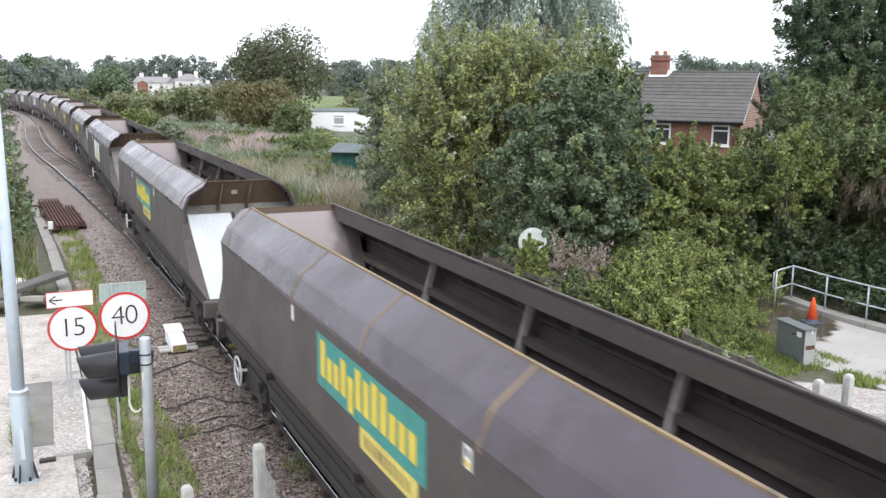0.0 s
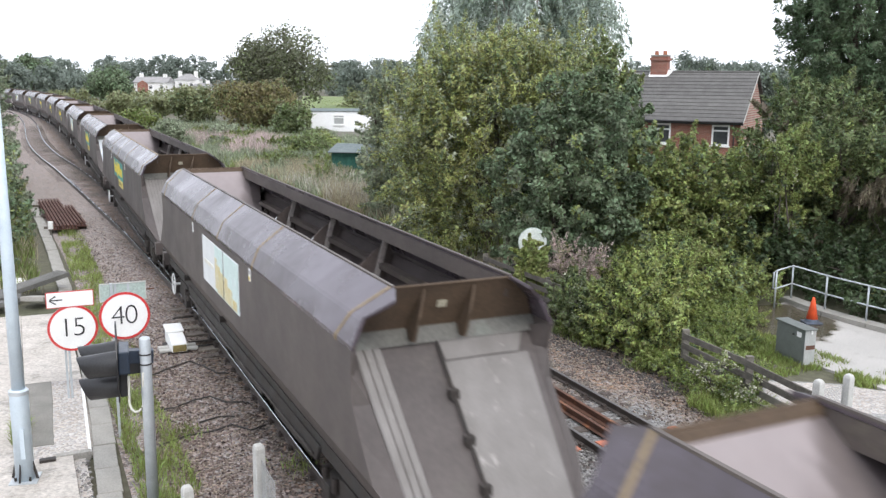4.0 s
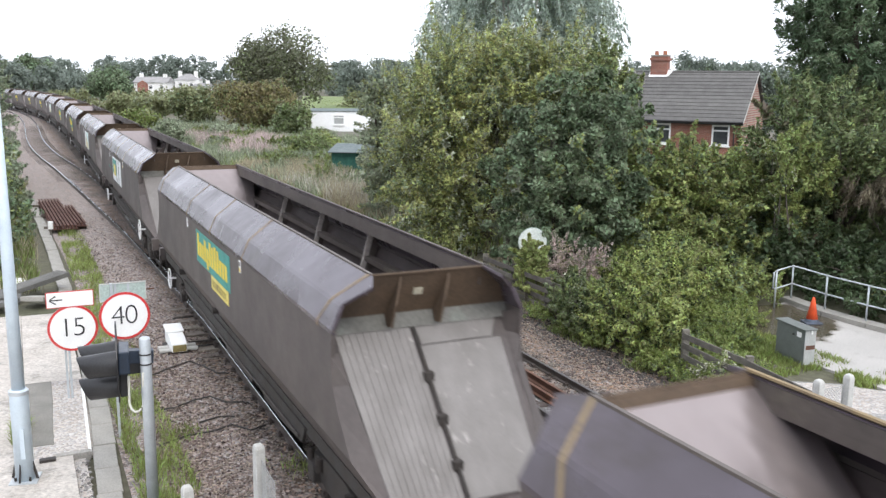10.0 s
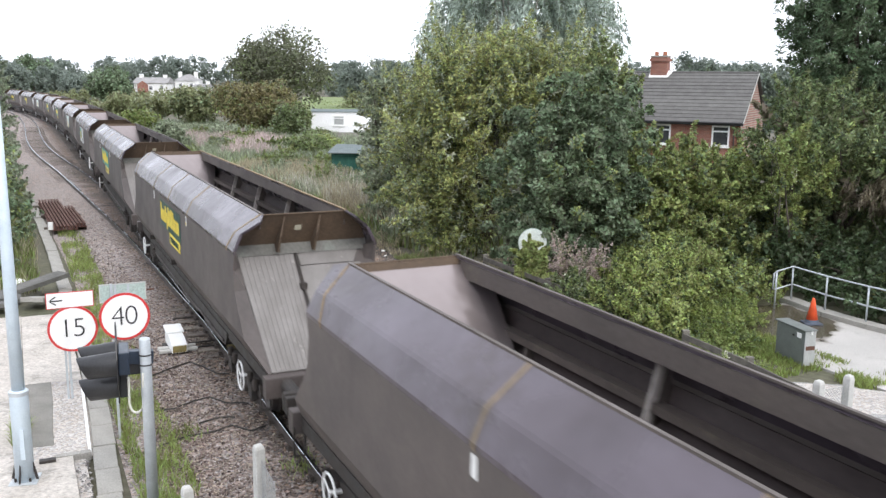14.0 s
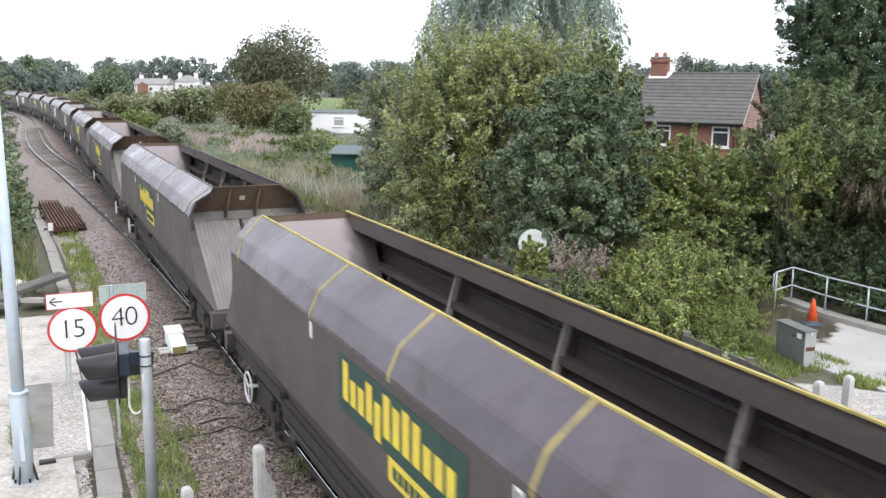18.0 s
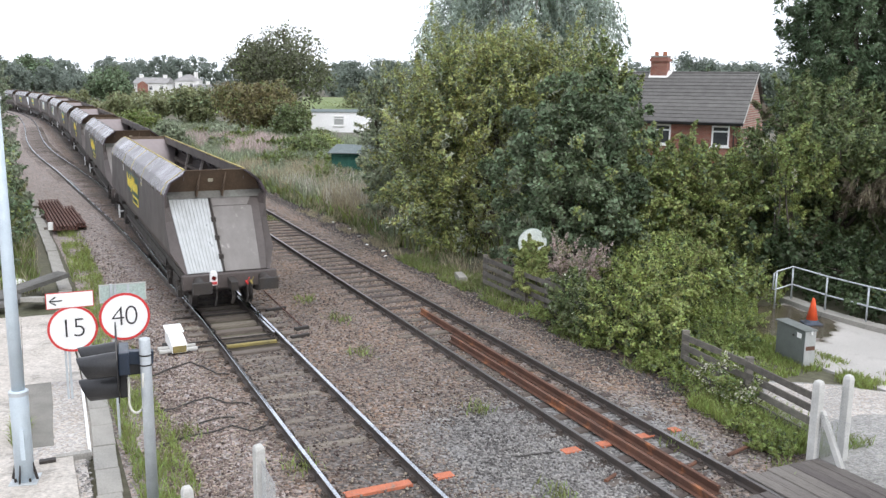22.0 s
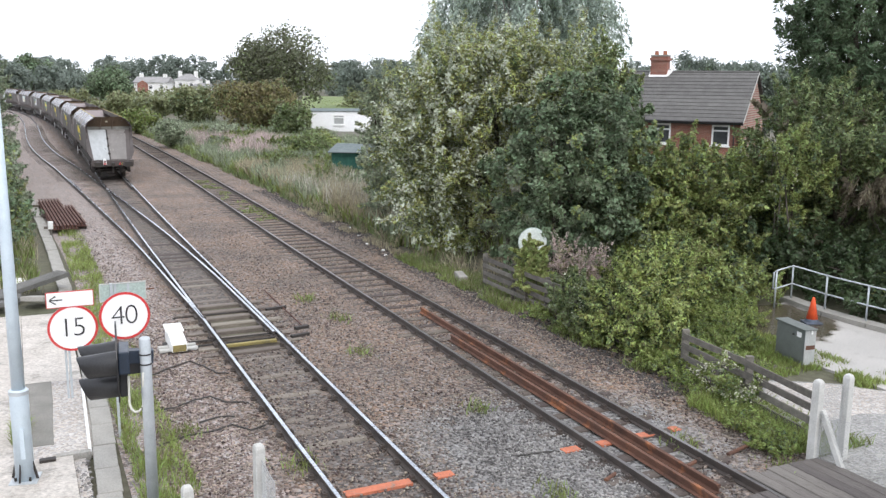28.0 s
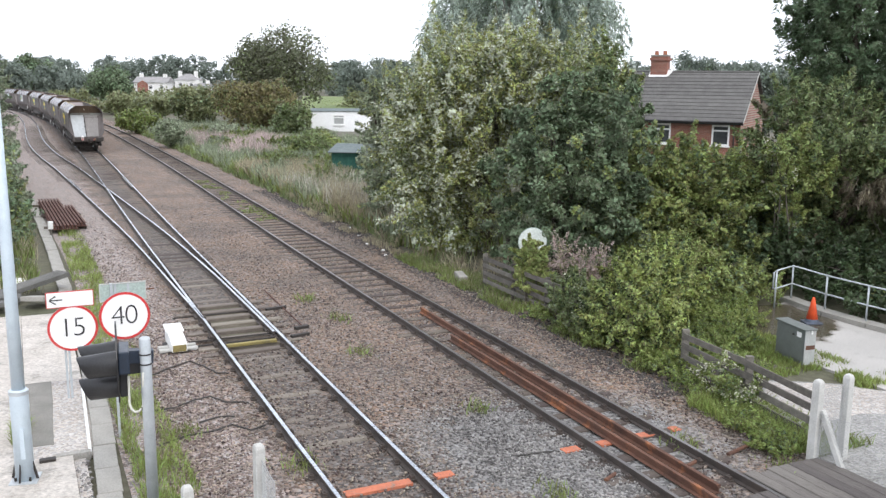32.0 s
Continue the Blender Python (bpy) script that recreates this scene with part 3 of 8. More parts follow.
def chair_mesh():
    sh = Shape().box(-0.16, 0.16, -0.09, 0.09, 0.02, 0.035)
    for x in (-0.11, 0.11):
        sh.box(x - 0.035, x + 0.035, -0.05, 0.05, 0.035, 0.085)
        sh.box(x - 0.015, x + 0.015, -0.016, 0.016, 0.085, 0.105)
    return sh.mesh("rail_chair", [M_railside])


HALF = 0.7525
SLEEPER, SLEEPER_NEW, CHAIR = sleeper_mesh(2.6), sleeper_mesh(2.6, mat=M_sleeper_new), chair_mesh()


def lay(me, name, parent, s, off, extra=0.0, slope=0.0, z=0.0, rot=0.0):
    ob = new(name, me)
    ob.parent = parent
    p = on(s, off + extra, z)
    ob.matrix_world = Matrix.Translation(p) @ Matrix.Rotation(-A1 - math.atan(slope) + rot, 4, "Z")
    return ob


def slope_of(f, s):
    return (f(s + 0.5) - f(s - 0.5))


def tracks():
    rng = random.Random(3)
    main = thing("railway_track", "curving railway track with polished rails on timber sleepers", "railway track", "railway tracks", "structure")
    for d in (-HALF, HALF):
        part("rail", rail_mesh(shifted(main_off, d), -70, 330, 1.0, M_railtop), M_railtop, main)
    second = thing("railway_track", "straight railway track with dull rails on old timber sleepers", "railway track", "railway tracks", "structure")
    for d in (-HALF, HALF):
        part("rail", rail_mesh(shifted(second_off, d), -70, 330, 1.0, M_railtop_dull), M_railtop_dull, second)
    side = thing("railway_siding", "diverging railway siding with polished rails joining the main track", "railway track", "railway tracks", "structure")
    for d, s0 in ((-HALF, 23.5), (HALF, 21.5)):
        part("rail", rail_mesh(lambda s, d=d: siding_off(s) + d + (0.06 * max(0, 1 - (s - 21.5) / 6) if d < 0 else -0.085 * max(0, 1 - (s - 21.5) / 7)),
                               s0, 218, 1.0, M_railtop), M_railtop, side)
    # check rails beside the crossing nose
    for f, d in ((main_off, HALF - 0.11), (siding_off, -HALF + 0.11)):
        part("check_rail", rail_mesh(shifted(f, d), 54.5, 60.5, 1.0, M_railtop_dull), M_railtop_dull, side)
    # sleepers
    s = -12.0
    while s < 190:
        f = main_off
        if s < 105 and not 21 < s < 60:
            lay(SLEEPER_NEW if 14 < s < 21.2 else SLEEPER, "sleeper", main, s, f(s), slope=slope_of(f, s), z=rng.uniform(-0.062, -0.038) if s < 14 else rng.uniform(-0.046, -0.022) if s < 18 else rng.uniform(-0.034, -0.014) if s < 21.2 else rng.uniform(-0.03, -0.004))
        if s < 30 and not 9.0 < s < 9.9:
            for d in (-HALF, HALF):
                lay(CHAIR, "rail_chair", main, s, f(s), d, slope_of(f, s))
        s += 0.68 + rng.uniform(-0.03, 0.03)
    s = 21.2
    while s < 60:
        # long timbers that carry both routes
        left = siding_off(s) - 1.3
        right = main_off(s) + 1.3
        ob = lay(SLEEPER_NEW if s < 29 else SLEEPER, "sleeper", main, s, (left + right) / 2, slope=slope_of(main_off, s), z=rng.uniform(-0.006, 0.012) if s < 26 else rng.uniform(-0.05, -0.018))
        ob.scale = ((right - left) / 2.6, 1.15, 1)
        for o in (main_off(s) - HALF, main_off(s) + HALF):
            if s < 34:
                lay(CHAIR, "rail_chair", main, s, o, 0, 0)
        s += 0.70 + rng.uniform(-0.03, 0.03)
    s = -12.0
    while s < 105:
        lay(SLEEPER, "sleeper", second, s, second_off(s), slope=slope_of(second_off, s), z=rng.uniform(-0.014, 0.006))
        if s < 30:
            for d in (-HALF, HALF):
                lay(CHAIR, "rail_chair", second, s, second_off(s), d, slope_of(second_off, s))
        s += 0.72 + rng.uniform(-0.03, 0.03)
    s = 60.6
    while s < 130:
        lay(SLEEPER, "sleeper", side, s, siding_off(s), slope=slope_of(siding_off, s), z=rng.uniform(-0.014, 0.004))
        s += 0.74
    return main, second, side


TRACKS = tracks()


# ---- hopper wagons; x along the train, y to its left, z from the rail top ----
PITCH = 20.546
WL, WH = 7.83, 10.27           # half length of the canopy, of the buffers


WALL_END = [(7.95, 3.17), (7.88, 2.80), (7.95, 2.42), (8.20, 2.10), (8.62, 1.68)]      # edge of the flat side at either end


def side_wall(sgn):
    """Flat upper side and the lower part that tucks in, as one folded sheet with thickness."""
    top = [(-x, z) for x, z in WALL_END] + [(x, z) for x, z in reversed(WALL_END)]
    low = [(-8.62, 1.68), (-9.3, 1.2), (-9.25, 1.08), (9.25, 1.08), (9.3, 1.2), (8.62, 1.68)]
    sh = Shape()
    sh.plate([(x, sgn * 1.40, z) for x, z in top], -sgn * 0.05, (0, 1, 0))
    sh.plate([(x, sgn * (1.40 - (1.68 - z) * 0.55), z) for x, z in low], -sgn * 0.05, (0, 1, 0))
    return sh


def canopy(sgn):
    """Folded top side sheet, from the side wall over to the opening; at both ends it runs on as an open cowl."""
    # y, z and the x at which the sheet ends
    prof = [(1.405, 3.11, 7.94), (1.408, 3.17, 7.95), (1.28, 3.46, 7.91), (1.245, 3.50, 7.92), (0.93, 3.745, 8.17), (0.83, 3.82, 7.86), (0.80, 3.815, 7.84),
            (0.80, 3.785, 7.84), (0.915, 3.705, 8.16), (1.21, 3.47, 7.91), (1.36, 3.15, 7.94), (1.355, 3.11, 7.94)]
    sh = Shape()
    k = len(prof)
    pts = []
    for f in (-1, -0.93, -0.35, -0.04, 0.26, 0.55, 0.93, 1):
        for y, z, end in prof:
            pts.append(((math.copysign(end, f) if abs(f) == 1 else f * 7.9), sgn * y, z))
    n = len(pts) // k
    faces = [(i * k + j, i * k + (j + 1) % k, (i + 1) * k + (j + 1) % k, (i + 1) * k + j) for i in range(n - 1) for j in range(k)]
    faces += [tuple(range(k)), tuple(range((n - 1) * k, n * k))]
    return sh.add(pts, faces)


def end_wing(sgn, s2):
    """Sheet that rounds from the edge of the side wall onto the end slope."""
    wall = [(x, 1.395, z) for x, z in WALL_END] + [(9.28, 1.13, 1.2)]
    slope = [(7.52, 1.25, 3.04), (7.74, 1.24, 2.82), (8.09, 1.22, 2.47), (8.41, 1.19, 2.14), (8.84, 1.13, 1.71), (9.32, 1.03, 1.22)]
    sh = Shape()
    n = len(wall)
    pts = [(sgn * x, s2 * y, z) for x, y, z in wall + slope] + [(sgn * (x - 0.03), s2 * (y - 0.02), z) for x, y, z in wall + slope]
    faces = []
    for i in range(n - 1):
        faces.append((i, i + 1, n + i + 1, n + i))
        faces.append((2 * n + i, 2 * n + i + 1, 3 * n + i + 1, 3 * n + i))
        faces.append((i, i + 1, 2 * n + i + 1, 2 * n + i))
        faces.append((n + i, n + i + 1, 3 * n + i + 1, 3 * n + i))
    faces += [(0, n, 3 * n, 2 * n), (n - 1, 2 * n - 1, 4 * n - 1, 3 * n - 1)]
    return sh.add(pts, faces)


def seam(sgn, x, w=0.05, slant=0.0):
    """A flat strip laid over the canopy from the top edge to the side; slant shifts its foot along the wagon."""
    prof = [(1.412, 3.10, 1.0), (1.414, 3.17, 0.95), (1.287, 3.462, 0.55), (1.245, 3.507, 0.5), (0.835, 3.828, 0.0)]
    sh = Shape()
    pts = [(x + slant * f + d, sgn * y, z) for y, z, f in prof for d in (-w / 2, w / 2)]
    pts += [(x + slant * f + d, sgn * (y - 0.012), z - 0.012) for y, z, f in prof for d in (-w / 2, w / 2)]
    n = len(prof)
    faces = []
    for i in range(n - 1):
        faces.append((2 * i, 2 * i + 1, 2 * i + 3, 2 * i + 2))
        faces.append((2 * n + 2 * i, 2 * n + 2 * i + 1, 2 * n + 2 * i + 3, 2 * n + 2 * i + 2))
        faces.append((2 * i, 2 * i + 2, 2 * n + 2 * i + 2, 2 * n + 2 * i))
        faces.append((2 * i + 1, 2 * i + 3, 2 * n + 2 * i + 3, 2 * n + 2 * i + 1))
    faces.append((0, 1, 2 * n + 1, 2 * n))
    faces.append((2 * n - 2, 2 * n - 1, 4 * n - 1, 4 * n - 2))
    return sh.add(pts, faces)


def corrugated(y0, y1, x0, z0, x1, z1, waves, depth=0.022):
    """A ribbed sheet on the end slope, from (x0, z0) down to (x1, z1)."""
    sh = Shape()
    run = Vector((x1 - x0, 0, z1 - z0))
    nrm = Vector((z1 - z0, 0, -(x1 - x0))).normalized()
    if nrm.x * x0 < 0:
        nrm = -nrm
    prof = []
    for i in range(waves):
        a, b = y0 + (y1 - y0) * i / waves, y0 + (y1 - y0) * (i + 1) / waves
        w = b - a
        prof += [(a, 0), (a + w * 0.16, depth), (a + w * 0.84, depth), (a + w * 0.999, 0)]
    k = len(prof)
    pts = []
    for q in (0, 1):
        for y, d in prof:
            taper = 1 - 0.14 * q
            pts.append(Vector((x0, y * taper, z0)) + run * q + nrm * d)
    for q in (0, 1):
        for y, d in prof:
            taper = 1 - 0.14 * q
            pts.append(Vector((x0, y * taper, z0)) + run * q - nrm * 0.02)
    faces = []
    for j in range(k - 1):
        faces.append((j, j + 1, k + j + 1, k + j))
        faces.append((2 * k + j, 3 * k + j, 3 * k + j + 1, 2 * k + j + 1))
        faces.append((j, 2 * k + j, 2 * k + j + 1, j + 1))
        faces.append((k + j, k + j + 1, 3 * k + j + 1, 3 * k + j))
    faces.append((0, k, 3 * k, 2 * k))
    faces.append((k - 1, 3 * k - 1, 4 * k - 1, 2 * k - 1))
    return sh.add(pts, faces)


def wheel_shape():
    """A railway wheel with flange, lathed round the y axis; seg sides."""
    prof = [(0.0, -0.10), (0.10, -0.10), (0.11, -0.05), (0.30, -0.03), (0.37, -0.07), (0.42, -0.07), (0.425, 0.05), (0.455, 0.065), (0.455, 0.09), (0.36, 0.09), (0.30, 0.03), (0.11, 0.06), (0.0, 0.06)]
    sh = Shape()
    seg = 20
    k = len(prof)
    pts = [(r * math.cos(2 * math.pi * i / seg), y, r * math.sin(2 * math.pi * i / seg)) for i in range(seg) for r, y in prof]
    faces = [(i * k + j, i * k + j + 1, ((i + 1) % seg) * k + j + 1, ((i + 1) % seg) * k + j) for i in range(seg) for j in range(k - 1)]
    return sh.add(pts, faces)


def bogie(parent, x):
    b = new("bogie")
    b.parent = parent
    b.location = (x, 0, 0)
    b["label"] = "black grimy two-axle bogie"
    for sgn in (-1, 1):
        frame_shape = Shape()
        poly = [(-1.25, 0.62), (-1.25, 0.40), (-0.85, 0.36), (-0.45, 0.30), (0.45, 0.30), (0.85, 0.36), (1.25, 0.40), (1.25, 0.62), (0.75, 0.72), (0.35, 0.78), (-0.35, 0.78), (-0.75, 0.72)]
        frame_shape.plate([(px, sgn * 1.06, pz) for px, pz in poly], -sgn * 0.14, (0, 1, 0))
        part("side_frame", frame_shape, M_black_steel, b)
        for ax in (-0.9, 0.9):
            part("axle_box", Shape().box(ax - 0.14, ax + 0.14, sgn * 1.02, sgn * 1.17, 0.3, 0.58), M_black_steel, b, bevel=0.02)
            for sx in (-0.22, 0.22):
                part("spring", Shape().tube([(ax + sx, sgn * 1.1, 0.52), (ax + sx, sgn * 1.1, 0.74)], 0.06, 10), M_wheel, b)
    part("bolster", Shape().box(-0.25, 0.25, -1.0, 1.0, 0.6, 0.92), M_black_steel, b)
    for ax in (-0.9, 0.9):
        ws = part("wheelset", Shape().tube([(0, -1.02, 0), (0, 1.02, 0)], 0.075, 10), M_wheel, b)
        ws.location = (ax, 0, 0.425)
        for sgn in (-1, 1):
            sh = wheel_shape()
            sh.v = [(px, sgn * -(py - 0.78 + 0.02), pz) for px, py, pz in sh.v] if sgn > 0 else [(px, py - 0.76, pz) for px, py, pz in sh.v]
            ws_me = sh.mesh("wheel", [M_wheel])
            # joined on the axle, so that the set turns as one
            bm = bmesh.new()
            bm.from_mesh(ws.data)
            bm.from_mesh(ws_me)
            bm.to_mesh(ws.data)
            bm.free()
    return b


BAR_MESHES = {}


def bars(w_ob, x0, x1, z0, z1, y, heights, mat, gap=0.22):
    """A row of plain upright bars in place of lettering; x0 is the leading end."""
    n = len(heights)
    w = (x0 - x1) / n
    for i, (lo, hi) in enumerate(heights):
        a = x0 - w * i
        b = a - w * (1 - gap)
        za, zb = z0 + (z1 - z0) * lo, z0 + (z1 - z0) * hi
        key = (round(a, 3), round(za, 3), round(y, 3), mat.name)
        if key not in BAR_MESHES:
            BAR_MESHES[key] = Shape().box(min(a, b), max(a, b), y - 0.003, y + 0.003, za, zb).mesh("letter_bar", [mat])
        part("letter_bar", BAR_MESHES[key], mat, w_ob)


NAME_BARS = [(0.2, 1), (0.2, .72), (0.2, .72), (0.2, .95), (0, .72), (0.2, 1), (0.2, .9), (0.2, 1), (0.2, .95), (0.2, .72), (0.2, .72), (0.2, .72)]


def name_panel(w, style):
    """The maker's panel on the near and far side."""
    for sgn in (1, -1):
        y = sgn * 1.402
        f = sgn                      # reading direction
        def X(a):
            return a * f
        def rect(name, a, b, z0, z1, mat, lift=0.0, label=""):
            part(name, Shape().box(min(X(a), X(b)), max(X(a), X(b)), y - 0.006 + sgn * lift, y + 0.006 + sgn * lift, z0, z1), mat, w, label)
        if style in ("teal", "green", "faded"):
            green = M_green if style == "green" else M_teal
            rect("name_panel", 1.8, -1.75, 2.26, 2.98, green, 0, "dark green panel" if style == "green" else "faded teal panel")
            bars(w, X(1.62), X(-1.6), 2.30, 2.92, y + sgn * 0.012, NAME_BARS, M_yellow, 0.3)
            rect("caption_panel", 0.15, -1.55, 1.97, 2.25, M_yellow if style == "green" else M_yellow_pale, 0, "yellow panel")
            bars(w, X(0.0), X(-1.4), 2.04, 2.18, y + sgn * 0.012, [(0, 1)] * 9, M_green if style == "green" else M_yellow_edge, 0.35)
        elif style == "patched":
            rect("name_panel", 1.8, -1.75, 2.0, 2.98, M_white_patch, 0, "panel half covered by white patches")
            for a, c in ((0.42, -0.40), (-0.46, -1.72)):
                rect("panel_scrap", a, c, 2.02, 2.96, M_pale_teal, 0.01, "washed-out teal scrap")
            for a, c, lo, hi in ((0.38, 0.2, 2.1, 2.72), (0.18, -0.1, 2.04, 2.6), (-0.12, -0.38, 2.04, 2.52), (-0.5, -0.8, 2.04, 2.5), (-0.82, -1.2, 2.04, 2.36), (-1.25, -1.6, 2.04, 2.22)):
                rect("panel_scrap", a, c, lo, hi, M_gold, 0.018)
            rect("panel_scrap", 1.55, 0.6, 2.42, 2.5, M_gold_faint, 0.012)
            rect("panel_seam", -0.40, -0.46, 2.0, 2.98, M_hopper, 0.012)
        elif style == "torn":
            rect("name_panel", 1.8, -1.75, 2.0, 2.98, M_white_patch, 0, "panel half covered by white patches")
            rect("panel_scrap", 1.6, 0.1, 2.3, 2.9, M_teal, 0.01)
            rect("panel_scrap", 1.1, 0.35, 2.25, 2.7, M_yellow_pale, 0.018)
            bars(w, X(3.9), X(2.4), 2.34, 2.46, y + sgn * 0.006, [(0, 1)] * 7, M_teal_faint, 0.3)
            for a in (0.0, -0.85):
                rect("panel_seam", a, a - 0.03, 2.0, 2.98, M_hopper, 0.012)


def end_sheets(w, sgn, style):
    """Sloping sheets on one end: sgn -1 is the trailing end."""
    x0, z0, x1, z1 = sgn * 7.58, 3.0, sgn * 9.33, 1.22
    part("slope_backing", Shape().plate([(sgn * 7.52, -1.25, 3.04), (sgn * 7.52, 1.25, 3.04), (sgn * 8.84, 1.13, 1.71), (sgn * 9.3, 1.03, 1.22), (sgn * 9.3, -1.03, 1.22), (sgn * 8.84, -1.13, 1.71)], sgn * -0.03, (1, 0, 0)), M_hopper, w)
    if style == "flat":
        part("slope_sheet", corrugated(0.18, 1.2, x0, z0, x1, z1, 1, 0.012), M_sheet_grey, w, "flat grey sheet")
        part("slope_sheet", corrugated(-1.2, 0.08, x0, z0, x1, z1, 1, 0.012), M_sheet_grey, w, "flat grey sheet")
        return
    left = {"silver": M_sheet_silver, "white": M_sheet_white}.get(style, M_sheet_grey)
    if style != "broken":
        part("slope_sheet", corrugated(0.18, 1.26, x0, z0, x1, z1, 11, 0.013 if style == "silver" else 0.009), left, w, "silver corrugated sheet" if style == "silver" else "grey corrugated sheet")
    else:
        part("slope_sheet", corrugated(0.9, 1.26, x0, z0, x1, z1, 3), left, w, "torn grey sheet")
    zj, xj = 2.78, x0 + (x1 - x0) * (3.0 - 2.78) / (3.0 - 1.22)
    edge = -1.02 if style == "silver" else -1.14
    part("slope_sheet", corrugated(edge, 0.10, x0, z0, xj, zj + 0.01, 1, 0.012), M_sheet_grey, w, "flat grey sheet")
    part("slope_sheet", corrugated(edge + 0.02, 0.10, xj, zj - 0.01, x1, z1, 1, 0.016), M_sheet_grey, w, "flat grey sheet")
    rod = Shape()
    a, b = Vector((x0 + sgn * 0.05, 0.14, z0)), Vector((x1 + sgn * 0.05, 0.12, z1))
    rod.tube([a, b], 0.022, 8)
    for q in (0.3, 0.55, 0.8):
        c = a.lerp(b, q)
        rod.box(c.x - 0.05, c.x + 0.05, c.y - 0.05, c.y + 0.07, c.z - 0.06, c.z + 0.06)
    part("rod", rod, M_black_steel, w, "dark hinge rod")


def wagon():
    w = thing("hopper_wagon", "grey-brown coal hopper wagon with a name panel, empty", "wagon", "wagons of the train")
    for sgn in (1, -1):
        part("side_wall", side_wall(sgn), M_hopper, w)
        part("canopy", canopy(sgn), M_canopy, w, "dusty purple-grey folded top sheet")
        # inside
        part("inner_wall", Shape().plate([(-7.5, sgn * 1.34, 3.12), (7.5, sgn * 1.34, 3.12), (7.5, sgn * 1.1, 2.55), (-7.5, sgn * 1.1, 2.55)], -sgn * 0.02, (0, 1, 0)), M_inside, w)
        part("inner_wall", Shape().plate([(-7.6, sgn * 1.1, 2.56), (7.6, sgn * 1.1, 2.56), (7.6, sgn * 0.5, 1.3), (-7.6, sgn * 0.5, 1.3)], -sgn * 0.02, (0, 1, 0)), M_inside, w)
        part("inner_ledge", Shape().box(-7.4, 7.4, min(sgn * 1.03, sgn * 1.2), max(sgn * 1.03, sgn * 1.2), 2.86, 2.96), M_lip, w)
        part("lip", Shape().box(-7.7, 7.7, min(sgn * 0.82, sgn * 0.84), max(sgn * 0.82, sgn * 0.84), 3.52, 3.79), M_lip, w, "grey-brown inner lip")
        for x in (3.6, 0.55, -2.5):
            post = Shape().beam((x, sgn * 1.20, 3.48), (x, sgn * 0.96, 2.62), 0.1, 0.04, (1, 0, 0))
            post.beam((x, sgn * 0.96, 2.63), (x, sgn * 0.62, 1.75), 0.1, 0.04, (1, 0, 0))
            brace = part("brace", post, M_brace, w, "pale worn brace")
            web = Shape().plate([(x - 0.01, sgn * 1.22, 3.44), (x - 0.01, sgn * 0.98, 2.6), (x - 0.01, sgn * 1.1, 2.58), (x - 0.01, sgn * 1.32, 3.12)], 0.02, (1, 0, 0))
            part("web", web, M_lip, brace)
        gs = Shape().plate([(6.2, sgn * 1.15, 3.0), (6.05, sgn * 0.8, 2.3), (6.05, sgn * 1.1, 2.2)], 0.06, (1, 0, 0))
        part("gusset", gs, M_lip, w)
        part("sill", Shape().box(-9.3, 9.3, min(sgn * 0.95, sgn * 1.1), max(sgn * 0.95, sgn * 1.1), 0.88, 1.1), M_black_steel, w)
        skirt = [(-5.7, 0.98), (-5.5, 0.68), (-4.4, 0.60), (-3.1, 0.58), (-3.0, 0.68), (-2.2, 0.68), (-2.1, 0.58), (0.2, 0.56), (0.3, 0.66), (1.0, 0.66), (1.1, 0.58), (3.4, 0.58), (4.4, 0.60), (5.5, 0.68), (5.7, 0.98)]
        part("brake_gear", Shape().plate([(x, sgn * 1.13, z) for x, z in skirt], -sgn * 0.05, (0, 1, 0)), M_black_steel, w, "black grimy brake gear")
        part("pipe", Shape().tube([(-5.4, sgn * 1.15, 0.76), (-1.0, sgn * 1.15, 0.73), (5.4, sgn * 1.15, 0.76)], 0.025, 6), M_wheel, w)
        part("label_mark", Shape().box(-2.70, -2.60, min(sgn * 1.409, sgn * 1.412), max(sgn * 1.409, sgn * 1.412), 2.88, 2.94), M_yellow, w, "yellow mark")
        part("label_mark", Shape().box(-2.68, -2.62, min(sgn * 1.409, sgn * 1.412), max(sgn * 1.409, sgn * 1.412), 2.98, 3.05), M_black, w, "black mark")
        part("brake_wheel", brake_wheel(sgn), M_white, w, "white hand brake wheel")
        part("label_plate", Shape().box(-2.72, -2.58, min(sgn * 1.4, sgn * 1.408), max(sgn * 1.4, sgn * 1.408), 2.86, 3.08), M_white, w, "small white plate")
        part("label_plate", Shape().box(2.93, 3.02, min(sgn * 1.4, sgn * 1.408), max(sgn * 1.4, sgn * 1.408), 2.84, 3.06), M_white, w, "narrow white plate")
        part("lug", Shape().tube([(4.9, sgn * 1.2, 1.35), (4.9, sgn * 1.36, 1.35)], 0.07, 10), M_black_steel, w)
        part("lug", Shape().tube([(0.6, sgn * 1.2, 1.35), (0.6, sgn * 1.34, 1.35)], 0.07, 10), M_black_steel, w)
    part("floor", Shape().box(-5.6, 5.6, -0.5, 0.5, 1.25, 1.3), M_inside, w)
    part("door_housing", Shape().plate([(-4.6, -0.9, 1.25), (4.6, -0.9, 1.25), (4.3, -0.6, 0.45), (-4.3, -0.6, 0.45)], 1.2, (0, 1, 0)), M_black_steel, w)
